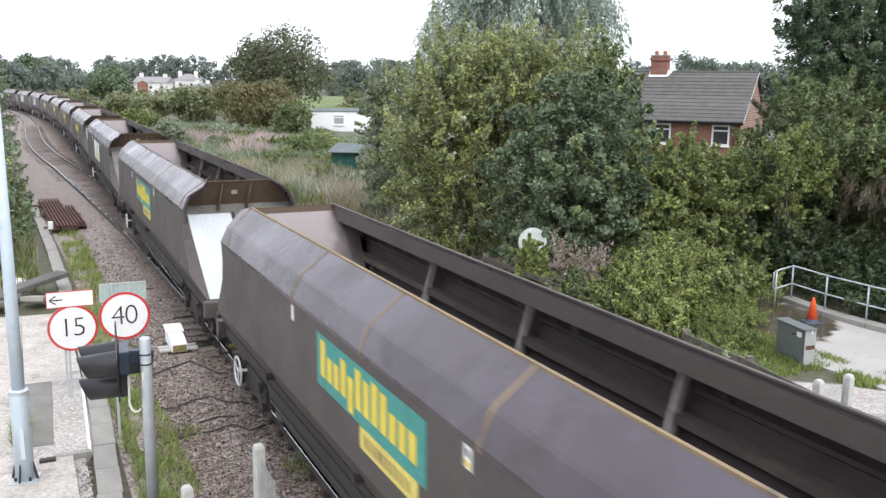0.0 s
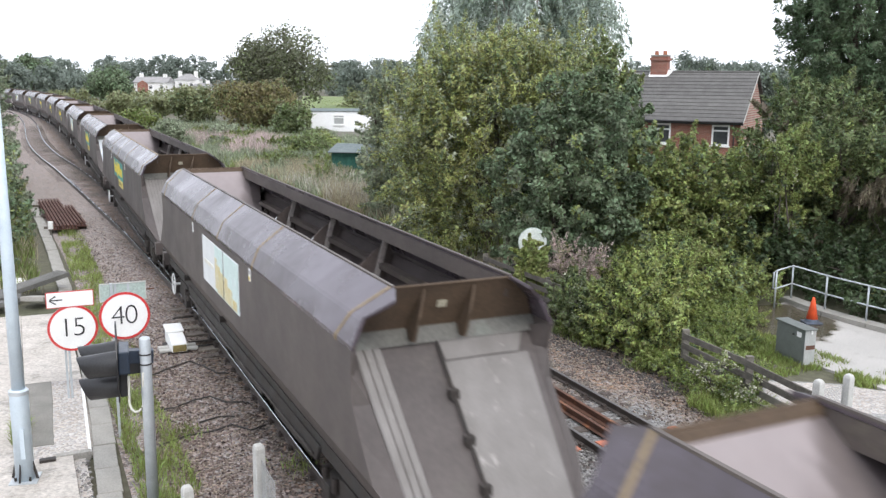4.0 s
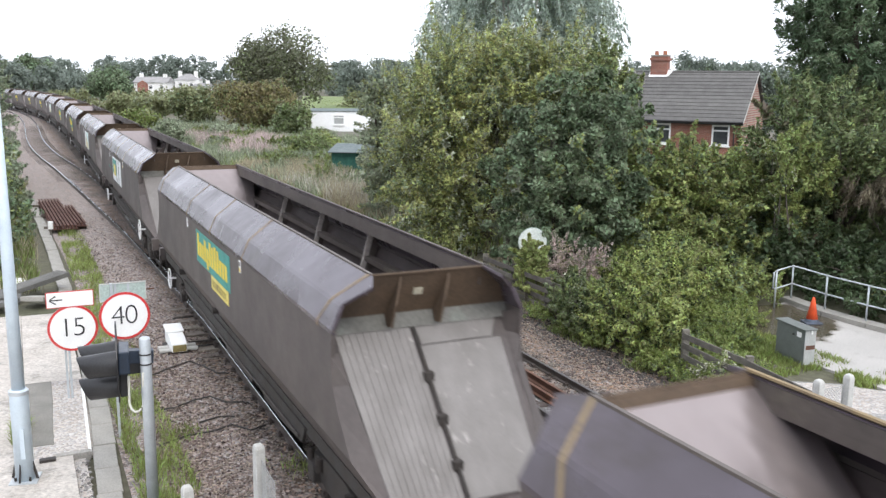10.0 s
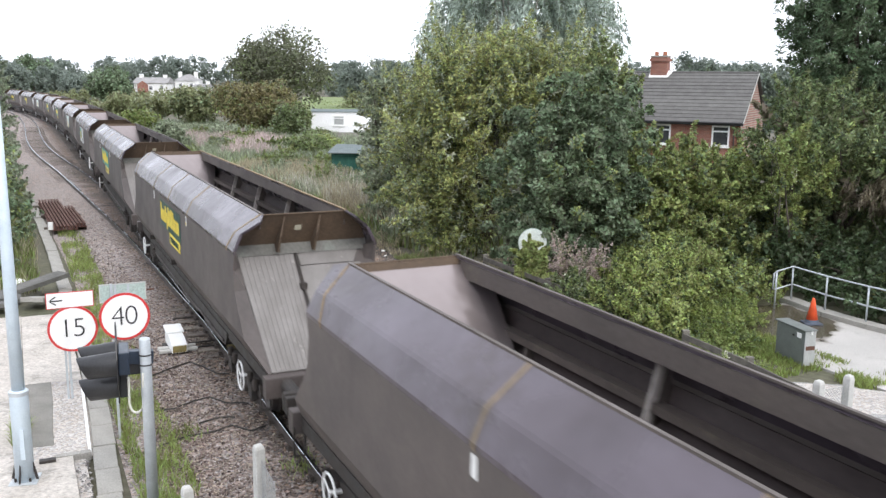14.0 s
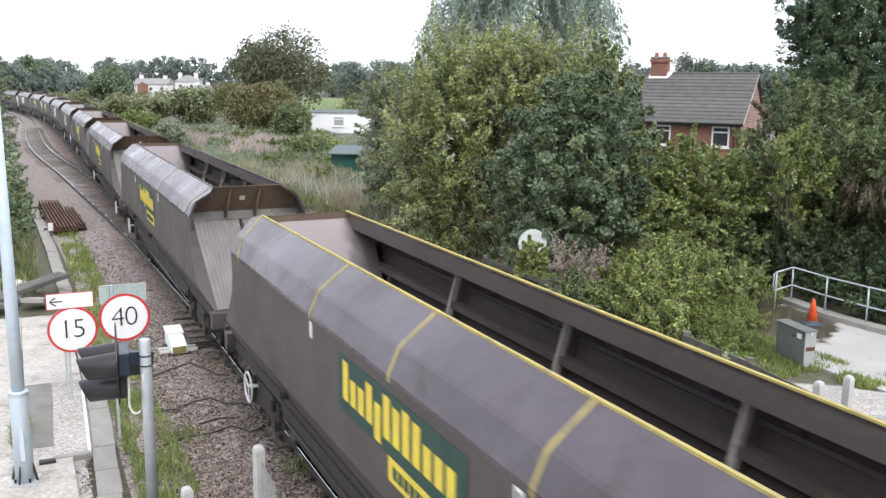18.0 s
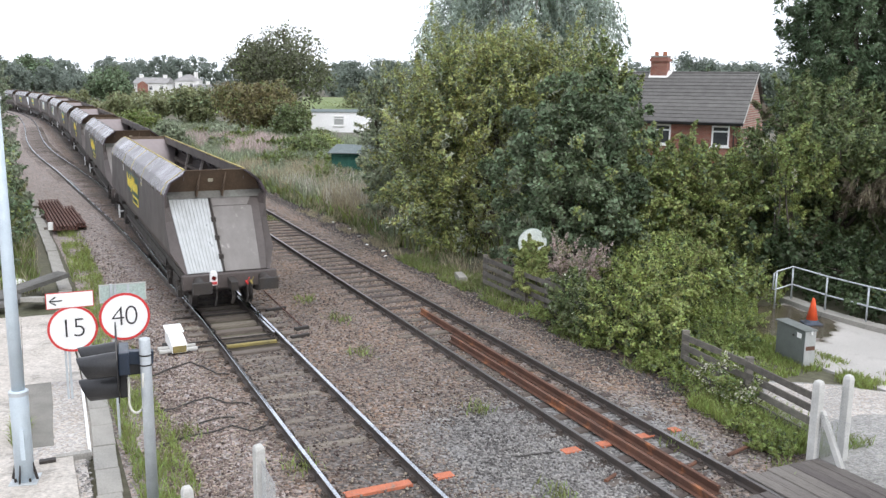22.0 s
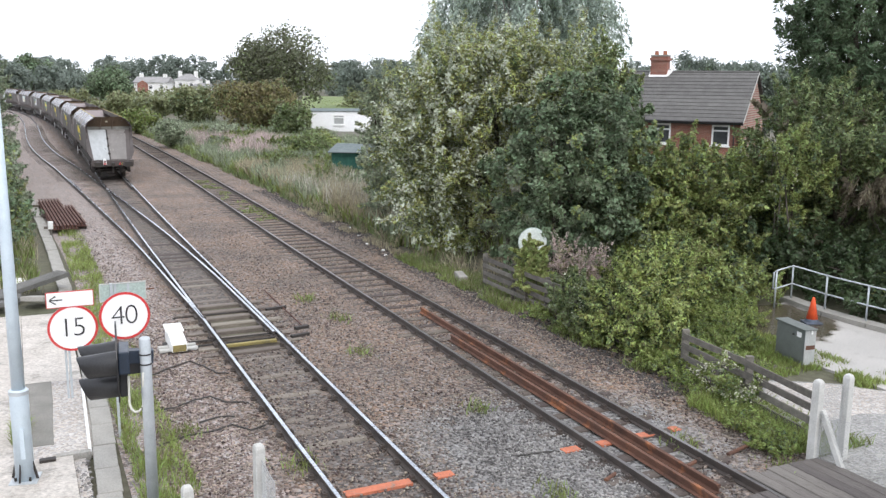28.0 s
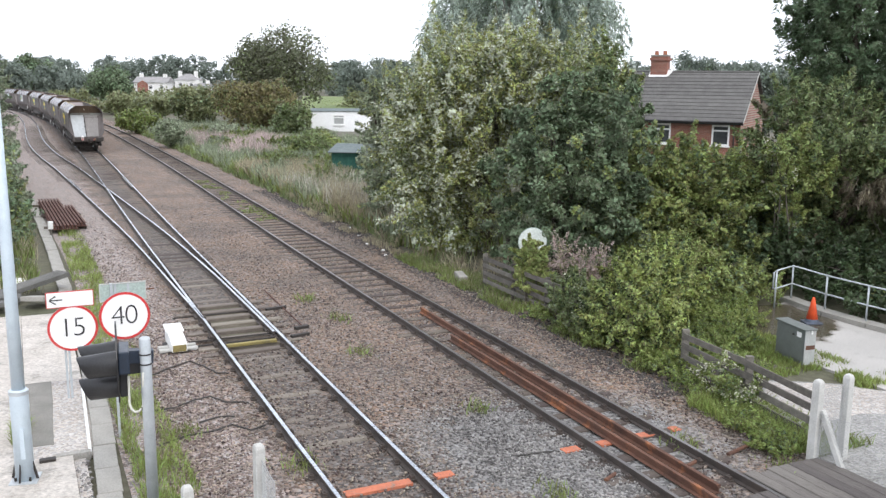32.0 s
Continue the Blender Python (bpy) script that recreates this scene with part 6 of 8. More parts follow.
def left_paving():
    flat("pavement", sn_rect(4, 26.3, -16, -5.06), -0.1, 0.02, M_concrete_pale, "pale concrete footway beside the line", "pavement")
    flat("pavement", sn_rect(20.1, 26.2, -5.05, -3.92), -0.1, 0.021, M_concrete_pale, "pale concrete footway beside the line", "pavement")
    flat("gravel_bed", sn_rect(15.75, 20.1, -5.06, -3.93), -0.1, 0.015, M_gravel, "pale gravel bed beside the cable trough", "gravel")
    flat("asphalt_patch", [tuple(on(s, n)[:2]) for s, n in ((16.5, -5.1), (16.45, -4.62), (17.6, -4.60), (18.7, -4.55), (20.1, -4.53), (20.12, -5.1))], -0.1, 0.03, M_asphalt, "worn grey asphalt patch", "pavement")
    flat("concrete_plinth", sn_rect(10, 15.7, -6.0, -4.35), -0.1, 0.09, M_concrete_pale, "pale concrete plinth under the lamp column", "plinth")
    edge = Shape().beam(on(15.75, -4.07, 0.03), on(19.4, -3.95, 0.03), 0.05, 0.14)
    tagged(part("edging_board", edge, M_white, bevel=0.008), "white edging board along the gravel", "edging")
    flat("gravel_bed", sn_rect(10, 15.7, -4.34, -4.15), -0.1, 0.0, M_gravel, "pale gravel slot beside the plinth", "gravel")
    kerb = Shape().beam(on(15.72, -4.62, 0.03), on(15.72, -4.06, 0.03), 0.14, 0.16)
    tagged(part("cross_kerb", kerb, M_concrete, bevel=0.012), "short concrete kerb closing the gravel bed", "kerb", kind="structure")
    box = Shape().box(-0.13, 0.13, -0.06, 0.06, 0.0, 0.05)
    ob = part("drain_block", box, M_black_steel, bevel=0.01)
    ob.matrix_world = Matrix.Translation(on(15.55, -4.75, 0.09)) @ Matrix.Rotation(-A1, 4, "Z")
    tagged(ob, "small black block on the plinth", "block")
    # coarse stone in the slot by the trough
    rng = np.random.default_rng(8)
    sh = Shape()
    for i in range(260):
        s, n = rng.uniform(11.5, 15.6), rng.uniform(-4.32, -4.12)
        p = on(s, n, rng.uniform(-0.03, 0.01))
        r = rng.uniform(0.02, 0.045)
        d = [Vector(v) * r * rng.uniform(0.7, 1.3) for v in ((1, 0, 0), (0, 1, 0), (-1, 0, 0), (0, -1, 0), (0, 0, 0.8), (0, 0, -0.8))]
        sh.add([p + v for v in d], [(0, 1, 4), (1, 2, 4), (2, 3, 4), (3, 0, 4), (1, 0, 5), (2, 1, 5), (3, 2, 5), (0, 3, 5)])
    tagged(part("slot_stones", sh, M_stone_clean), "coarse grey stones beside the plinth", "stones", kind="stuff")
    # cracks in the paving stay dark and thin
    trough = thing("cable_trough", "weathered concrete cable trough with loose lids", "cable trough", kind="structure")
    line = spline([(8, -4.1), (12, -3.99), (15, -3.87), (19, -3.72), (24, -3.7), (28.6, -3.77), (34, -3.85), (40, -3.98), (47, -4.2), (54, -4.45), (62, -4.8)])
    lid = Shape().box(-0.485, 0.485, -0.19, 0.19, 0.0, 0.06).mesh("trough_lid", [M_concrete])
    bm = bmesh.new()
    bm.from_mesh(lid)
    bmesh.ops.bevel(bm, geom=list(bm.edges), offset=0.01, segments=1, affect="EDGES")
    bm.to_mesh(lid)
    bm.free()
    r = random.Random(4)
    s = 8.5
    while s < 60:
        ob = new("trough_lid", lid)
        ob.parent = trough
        sl = (line(s + 0.5) - line(s - 0.5))
        ob.matrix_world = Matrix.Translation(on(s, line(s) + r.uniform(-0.015, 0.015), -0.005 + r.uniform(-0.012, 0.012))) @ Matrix.Rotation(math.pi / 2 - A1 - math.atan(sl) + r.uniform(-0.012, 0.012), 4, "Z") @ Matrix.Rotation(r.uniform(-0.015, 0.015), 4, "Y")
        s += 1.0
    body = Shape()
    for i in range(52):
        body.beam(on(8 + i, line(8 + i), -0.06), on(9 + i, line(9 + i), -0.06), 0.34, 0.1)
    part("trough_body", body, M_concrete, trough)


def lamp_column():
    x, y = -6.68, 13.37
    t = thing("lamp_column", "tall pale blue-grey steel lamp column on a base plate", "lamp column")
    part("base_plate", Shape().box(x - 0.21, x + 0.21, y - 0.21, y + 0.21, 0.09, 0.115), M_galv, t, bevel=0.006).matrix_world = Matrix.Translation((x, y, 0)) @ Matrix.Rotation(-A1 * 0.5, 4, "Z") @ Matrix.Translation((-x, -y, 0))
    part("lower_column", Shape().tube([(x, y, 0.115), (x, y, 1.58), (x, y, 1.62)], [0.145, 0.14, 0.125], 24), M_galv_blue, t, smooth=True)
    part("collar", Shape().tube([(x, y, 1.54), (x, y, 1.6)], 0.15, 24), M_galv, t)
    part("upper_column", Shape().tube([(x, y, 1.6), (x, y, 3.4), (x, y, 8.0)], [0.10, 0.092, 0.06], 20), M_galv_blue, t, smooth=True)
    for a in range(4):
        bx, by = x + 0.16 * math.cos(a * 1.57 + 0.9), y + 0.16 * math.sin(a * 1.57 + 0.9)
        part("bolt", Shape().tube([(bx, by, 0.11), (bx, by, 0.17)], 0.018, 8), M_black_steel, t)
        part("gusset", Shape().beam((x + 0.2 * math.cos(a * 1.57), y + 0.2 * math.sin(a * 1.57), 0.115), (x + 0.13 * math.cos(a * 1.57), y + 0.13 * math.sin(a * 1.57), 0.4), 0.015, 0.04), M_black_steel, t)
    part("door", Shape().box(x + 0.03, x + 0.1, y - 0.147, y - 0.125, 0.5, 1.0), M_galv_blue, t)


def disc(r, th, seg=40):
    sh = Shape()
    sh.tube([(0, -th / 2, 0), (0, th / 2, 0)], r, seg)
    return sh


def lettering(name, body, size, m, mat, parent, offset=0.0):
    cu = bpy.data.curves.new(name, "FONT")
    cu.body = body
    cu.size = size
    cu.align_x, cu.align_y = "CENTER", "CENTER"
    cu.extrude = 0.002
    cu.offset = offset
    cu.space_character = 0.88
    tmp = bpy.data.objects.new(name, cu)
    scene.collection.objects.link(tmp)
    dg = bpy.context.evaluated_depsgraph_get()
    me = bpy.data.meshes.new_from_object(tmp.evaluated_get(dg))
    bpy.data.objects.remove(tmp)
    me.materials.clear()
    me.materials.append(mat)
    ob = new(name, me)
    ob.parent = parent
    ob.matrix_world = m
    return ob


def speed_sign(at, foot, centre_z, r, text, label, extra, shift):
    """Round speed sign on a steel post; it faces along the line towards the crossing."""
    t = thing("speed_sign", label, "speed sign", "speed signs")
    face = Matrix.Translation((at[0], at[1], 0)) @ Matrix.Rotation(-A1 - radians(1), 4, "Z")

    def put(name, sh, mat, m, lab="", bevel=0.0):
        ob = part(name, sh, mat, t, lab, bevel)
        ob.matrix_world = m
        return ob
    post = Shape()
    for dx in ((-0.035, 0.035) if extra == "arrow" else (0.0,)):
        post.box(dx - 0.022, dx + 0.022, -0.03, 0.03, foot, centre_z + (0.75 if extra == "arrow" else 0.6))
    put("post", post, M_galv, face, "grey steel post", 0.004)
    c = face @ Matrix.Translation((shift, -0.06, centre_z))
    put("sign_back", disc(r, 0.016), M_galv, c @ Matrix.Translation((0, 0.012, 0)))
    put("sign_rim", disc(r, 0.01), M_red, c, "red rim")
    put("sign_face", disc(r * 0.9, 0.006), M_white, c @ Matrix.Translation((0, -0.006, 0)), "white face")
    up = c @ Matrix.Translation((0, -0.012, 0)) @ Matrix.Rotation(math.pi / 2, 4, "X")
    lettering("numerals", text, r * 1.18, up, M_black, t, -0.009)
    if extra == "arrow":
        a = face @ Matrix.Translation((shift - 0.02, -0.06, centre_z + 0.60))
        put("arrow_rim", Shape().box(-0.445, 0.445, -0.004, 0.008, -0.165, 0.165), M_red, a, "red rim", 0.003)
        put("arrow_plate", Shape().box(-0.43, 0.43, -0.01, 0.004, -0.15, 0.15), M_white, a, "white plate", 0.003)
        ar = Shape()
        ar.box(-0.37, -0.14, -0.016, -0.01, -0.012, 0.012)
        for sg in (1, -1):
            ar.plate([(-0.385, -0.016, sg * 0.0), (-0.37, -0.016, sg * 0.024), (-0.27, -0.016, sg * 0.095), (-0.255, -0.016, sg * 0.07)], 0.006, (0, 1, 0))
        put("arrow", ar, M_black, a, "black arrow")
    else:
        a = face @ Matrix.Translation((shift + 0.0, 0.06, centre_z + 0.42))
        put("rear_plate", Shape().box(-0.40, 0.40, -0.008, 0.008, -0.165, 0.165), M_plate_back, a, "pale green plate seen from behind", 0.003)
        for dx in (-0.13, 0.09):
            put("bracket", Shape().box(dx - 0.02, dx + 0.02, -0.02, -0.008, -0.165, 0.165), M_galv, a)
        rim = Shape()
        for x0, x1, z0, z1 in ((-0.40, 0.40, 0.15, 0.165), (-0.40, 0.40, -0.165, -0.15), (-0.40, -0.385, -0.15, 0.15), (0.385, 0.40, -0.15, 0.15)):
            rim.box(x0, x1, -0.022, -0.008, z0, z1)
        put("plate_rim", rim, M_concrete_post, a, "pale folded rim")


M_plate_back = material("pale_green_plate", (0.42, 0.50, 0.46), (0.36, 0.44, 0.41), rough=0.55, scale=3, fine=30, bump=0.03)


def crossing_signal():
    """Road lights of the crossing, seen edge-on."""
    px, py = -4.38, 12.61
    t = thing("crossing_signal", "black hooded level crossing lights on a galvanised pole", "traffic light")
    part("pole", Shape().tube([(px, py, -0.1), (px, py, 2.69), (px, py, 2.71)], [0.088, 0.082, 0.07], 20), M_galv, t, smooth=True)
    base = Matrix.Translation((-4.83, 12.72, 2.2)) @ Matrix.Rotation(radians(200), 4, "Z")    # local x: the way the lights face

    def put(name, sh, mat, lab="", bevel=0.0, smooth=False):
        ob = part(name, sh, mat, t, lab, bevel, smooth)
        ob.matrix_world = base
        return ob
    bp = Shape()
    poly = [(0, -0.52, 0.28), (0, -0.36, 0.56), (0, -0.1, 0.70), (0, 0.1, 0.70), (0, 0.36, 0.56), (0, 0.52, 0.28), (0, 0.52, -0.05), (0, 0.2, -0.48), (0, -0.2, -0.48), (0, -0.52, -0.05)]
    bp.plate(poly, 0.02, (1, 0, 0))
    put("backplate", bp, M_black, "thin black backplate")
    put("rear_box", Shape().box(-0.16, -0.005, -0.3, 0.3, -0.02, 0.32), M_black_blue, "dark blue-black rear housing", 0.02)
    put("rear_box", Shape().box(-0.13, -0.005, -0.13, 0.13, -0.42, -0.02), M_black, "", 0.02)
    for cy, cz in ((-0.27, 0.16), (0.27, 0.16), (0.0, -0.26)):
        hood = Shape()
        k = 18
        ring0 = [(0.02, cy + 0.185 * math.cos(a), cz + 0.185 * math.sin(a)) for a in np.linspace(0, 2 * math.pi, k, endpoint=False)]
        ring1 = [(0.56 - 0.16 * (1 - math.sin(a)) / 2, cy + 0.165 * math.cos(a), cz + 0.165 * math.sin(a) - 0.03) for a in np.linspace(0, 2 * math.pi, k, endpoint=False)]
        ring2 = [(x, cy + (y - cy) * 0.93, cz + (z - cz) * 0.93) for x, y, z in ring1]
        ring3 = [(x + 0.01, cy + (y - cy) * 0.93, cz + (z - cz) * 0.93) for x, y, z in ring0]
        faces = []
        for a, b in ((0, 1), (1, 2), (2, 3)):
            faces += [(a * k + i, a * k + (i + 1) % k, b * k + (i + 1) % k, b * k + i) for i in range(k)]
        hood.add(ring0 + ring1 + ring2 + ring3, faces)
        put("hood", hood, M_black, "long black hood", 0.0, True)
        put("lens", Shape().tube([(0.03, cy, cz), (0.05, cy, cz)], 0.165, 18), M_lens, "dark red lens")
        put("clip", Shape().box(0.06, 0.12, cy - 0.2, cy - 0.17, cz + 0.02, cz + 0.09), M_white)
    put("arm", Shape().beam((-0.05, 0, 0.18), (-0.5, -0.03, 0.14), 0.16, 0.2), M_black_blue, "", 0.01)
    put("arm", Shape().beam((-0.05, 0, -0.02), (-0.47, -0.03, -0.02), 0.12, 0.16), M_black, "", 0.01)
    loop = []
    for i in range(19):
        u = math.pi * i / 18
        loop.append((-4.535 - 0.115 * math.cos(u), 12.60 - 0.06 * math.sin(u), 1.78 - 0.2 * math.sin(u)))
    loop = [(-4.66, 12.64, 2.1)] + loop + [(-4.41, 12.53, 2.05), (-4.40, 12.53, 2.2)]
    part("conduit", Shape().tube(loop, 0.018, 8), M_white_conduit, t, "pale looped conduit", smooth=True)
    for z in (2.3, 2.45):
        part("strap", Shape().tube([(px, py, z), (px, py, z + 0.02)], 0.09, 20), M_black_steel, t)


M_black_blue = material("blue_black_plastic", (0.03, 0.045, 0.07), (0.025, 0.035, 0.055), rough=0.4, scale=4, fine=40, bump=0.05)
M_white_conduit = material("pale_conduit", (0.62, 0.61, 0.55), (0.54, 0.53, 0.48), rough=0.5, scale=4, fine=40, bump=0.02)


def left_clutter():
    # points heater or machine in pale paint
    t = thing("point_machine", "white painted point machine beside the track", "point machine")
    base = Matrix.Translation(on(21.55, -1.68, 0)) @ Matrix.Rotation(-A1 - radians(90), 4, "Z") @ Matrix.Scale(1.05, 4)

    def put(name, sh, mat, bevel=0.0, lab=""):
        ob = part(name, sh, mat, t, lab, bevel)
        ob.matrix_world = base
    put("case", Shape().plate([(-0.5, -0.17, 0.08), (0.5, -0.17, 0.05), (0.5, -0.17, 0.24), (0.2, -0.17, 0.33), (-0.5, -0.17, 0.42)], 0.34, (0, 1, 0)), M_white, 0.02)
    put("lid", Shape().plate([(-0.54, -0.2, 0.43), (-0.05, -0.2, 0.37), (-0.05, -0.2, 0.405), (-0.54, -0.2, 0.465)], 0.40, (0, 1, 0)), M_white, 0.01)
    put("end_cap", Shape().box(0.503, 0.53, -0.15, 0.15, 0.07, 0.22), M_rust_yellow, 0.005, "dirty yellow end cap")
    for x in (0.08, 0.34):
        put("rod", Shape().tube([(x, -0.42, 0.07), (x, 0.42, 0.07)], 0.05, 12), M_concrete_post)
    put("bedplate", Shape().box(-0.45, 0.45, -0.25, 0.25, 0.0, 0.05), M_black_steel, 0.01)
    # drive rods across the four-foot
    rods = thing("stretcher_bars", "black point rods across the track", "point rods")
    for s in (21.35, 21.75, 24.2):
        part("rod", Shape().tube([on(s, -1.35, 0.055), on(s, 1.0, 0.055)], 0.022, 8), M_black_steel, rods)
    part("detector_box", Shape().box(-0.62, 0.62, -0.06, 0.06, 0.0, 0.07), M_rust_yellow, rods, "dirty yellow stretcher bar", 0.01).matrix_world = Matrix.Translation(on(21.05, 0.05, 0.03)) @ Matrix.Rotation(-A1, 4, "Z")
    for s, n, l in ((21.3, 1.35, 0.5), (22.0, 1.6, 0.4), (24.2, 1.5, 0.6)):
        part("bracket", Shape().box(-l / 2, l / 2, -0.06, 0.06, 0.0, 0.09), M_black_steel, rods, "", 0.01).matrix_world = Matrix.Translation(on(s, n, 0)) @ Matrix.Rotation(-A1 + 0.2, 4, "Z")
    part("rodding", Shape().tube([on(22.2, 1.65, 0.06), on(26.5, 1.75, 0.06)], 0.018, 8), M_rust_dark, rods)
    cables = [[(-6.38, 18.69), (-6.14, 19.21), (-5.84, 19.71), (-5.43, 19.39), (-4.98, 18.89), (-4.74, 18.93)],
              [(-5.65, 16.57), (-5.29, 16.76), (-5.02, 17.21), (-4.76, 17.42), (-4.36, 17.1), (-3.9, 17.12)],
              [(-5.03, 14.88), (-4.66, 15.35), (-4.21, 15.6), (-3.96, 15.91), (-3.53, 15.65), (-3.33, 15.93)],
              [(1.3, 14.6), (1.75, 14.75), (2.1, 14.85)], [(-4.6, 16.0), (-4.3, 16.3), (-4.0, 16.35)]]
    for c in cables:
        pts = []
        for i in range(len(c) - 1):
            for q in (0, 0.33, 0.66):
                a, b = Vector(c[i]), Vector(c[i + 1])
                p = a.lerp(b, q)
                pts.append((p.x + 0.015 * math.sin(i * 3 + q * 9), p.y, 0.035))
        pts.append((*c[-1], 0.02))
        tagged(part("cable", Shape().tube(pts, 0.016, 6), M_cable), "black cable lying on the ballast", "cable", "cables on the ballast")
    # stack of spare rails
    pile = thing("rail_stack", "stack of rusty brown spare rails by the trough", "rail stack")
    cross = [(x * 1.15, z * 1.15) for x, z in RAIL]
    for i in range(10):
        n = -3.68 + i * 0.14
        a, b = (40.2 + (0.6 if i > 6 else 0), 49.6 if i < 7 else 46.8)
        k = len(cross)
        pts = [on(s, n + x + (s - 42) * -0.035, 0.32 + z + (0.0)) for s in (a, b) for x, z in cross]
        faces = [(j, (j + 1) % k, k + (j + 1) % k, k + j) for j in range(k)] + [tuple(range(k)), tuple(range(k, 2 * k))]
        part("rail", Shape().add(pts, faces), M_rust_dark, pile)
    for s in (41.3, 45.0):
        part("bearer", Shape().beam(on(s, -4.0, 0.06), on(s, -2.3, 0.06), 0.2, 0.16), M_sleeper, pile)
    part("bearer", Shape().beam(on(48.6, -4.3, 0.06), on(48.6, -2.9, 0.06), 0.2, 0.16), M_sleeper, pile)
    st = thing("marker_post", "short marker stake with a white top", "marker post")
    p = on(39.5, -3.78)
    part("stake", Shape().box(p.x - 0.04, p.x + 0.04, p.y - 0.04, p.y + 0.04, -0.05, 0.35), M_fence, st)
    part("cap", Shape().box(p.x - 0.09, p.x + 0.09, p.y - 0.06, p.y + 0.06, 0.3, 0.62), M_white, st, "white cap", 0.02)
    # tipped slabs
    for s, n, w, a, tilt, mat, lab in ((28.9, -4.75, 2.2, 0.75, -0.2, M_asphalt_dark, "dark broken concrete slab tipped on the verge"), (28.2, -5.6, 1.2, 0.3, 0.1, M_asphalt_dark, "dark broken concrete slab lying on the verge"),
                                      (27.5, -4.6, 0.9, 1.6, 0.2, M_concrete, "grey broken concrete slab lying on the verge"), (27.3, -5.7, 0.8, 2.2, 0.15, M_asphalt_dark, "dark broken concrete slab lying on the verge")):
        ob = part("broken_slab", Shape().plate([(-w / 2, -0.35, 0), (w / 2, -0.3, 0), (w / 2 * 0.9, 0.35, 0), (-w / 2, 0.3, 0)], 0.14), mat, bevel=0.015)
        ob.matrix_world = Matrix.Translation(on(s, n, 0.02 + abs(tilt) * w * 0.5)) @ Matrix.Rotation(a, 4, "Z") @ Matrix.Rotation(tilt, 4, "Y")
        tagged(ob, lab, "slab", "broken slabs")
    ob = part("rubble_bag", Shape().tube([(0, 0, 0), (0.05, 0, 0.14), (0.1, 0, 0.2)], [0.28, 0.25, 0.1], 9), M_white, smooth=True)
    ob.matrix_world = Matrix.Translation(on(30.4, -5.05, -0.04)) @ Matrix.Rotation(0.3, 4, "X")
    tagged(ob, "white rubble bag lying on the verge", "bag")
    # painted datum marks across both tracks, and brackets
    for n0, n1 in ((-0.56, 0.58), (1.02, 1.34), (3.52, 3.86), (4.28, 4.68), (5.15, 5.5), (5.93, 6.12)):
        ob = part("paint_mark", Shape().box(n0, n1, -0.1, 0.1, -0.05, 0.034), M_orange, bevel=0.006)
        ob.matrix_world = Matrix.Translation(on(12.46, 0, 0)) @ Matrix.Rotation(-A1, 4, "Z")
        tagged(ob, "orange sprayed mark across the sleepers", "paint mark", "orange marks")
    for s, n0, n1 in ((11.03, 5.12, 5.55), (11.15, 3.5, 3.8), (28.0, -2.4, -1.3)):
        ob = part("rusty_bar", Shape().tube([on(s, n0, 0.03), on(s + 0.15, n1, 0.03)], 0.035, 8), M_rust)
        tagged(ob, "rusty orange iron bar on the ballast", "iron bar", "rusty bars")
    ob = part("rusty_bar", Shape().tube([on(11.1, 6.08, 0.04), on(11.24, 6.86, 0.08)], 0.035, 8), M_rust)
    tagged(ob, "rusty orange iron bar on the ballast", "iron bar", "rusty bars")
    # spare rails laid in the four-foot of the second track
    for n, s0, s1 in ((0.17, 10.0, 22.2), (-0.2, 9.6, 19.4)):
        me = rail_mesh(lambda s, n=n: second_off(s) + n - (0.06 if n > 0 else 0.02) * (22 - s) / 12, s0, s1, 1.0, M_rust, M_rust, z=0.19)
        ob = new("spare_rail", me)
        tagged(ob, "orange rusty spare rail lying between the running rails", "rail", "spare rails")


M_rust_yellow = material("dirty_yellow_paint", (0.30, 0.24, 0.07), (0.18, 0.15, 0.07), rough=0.8, scale=4, fine=40, bump=0.2)


def white_post(x, y, h, w, label, group, lean=0.0):
    sh = Shape()
    k = w / 2
    pts = [(-k, -k), (k, -k), (k, k), (-k, k)]
    prof = [(0, 1.0), (h - 0.07, 0.95), (h - 0.02, 0.75), (h, 0.4)]
    v = [(a * f, b * f, z - (0.1 if z == 0 else 0)) for z, f in prof for a, b in pts]
    faces = [(i * 4 + j, i * 4 + (j + 1) % 4, i * 4 + 4 + (j + 1) % 4, i * 4 + 4 + j) for i in range(3) for j in range(4)] + [(3, 2, 1, 0), (12, 13, 14, 15)]
    ob = part("concrete_post", sh.add(v, faces), M_concrete_post, bevel=0.012)
    ob.matrix_world = Matrix.Translation((x, y, 0)) @ Matrix.Rotation(-A1 + 0.1, 4, "Z") @ Matrix.Rotation(lean, 4, "Y")
    return tagged(ob, label, "post", group)


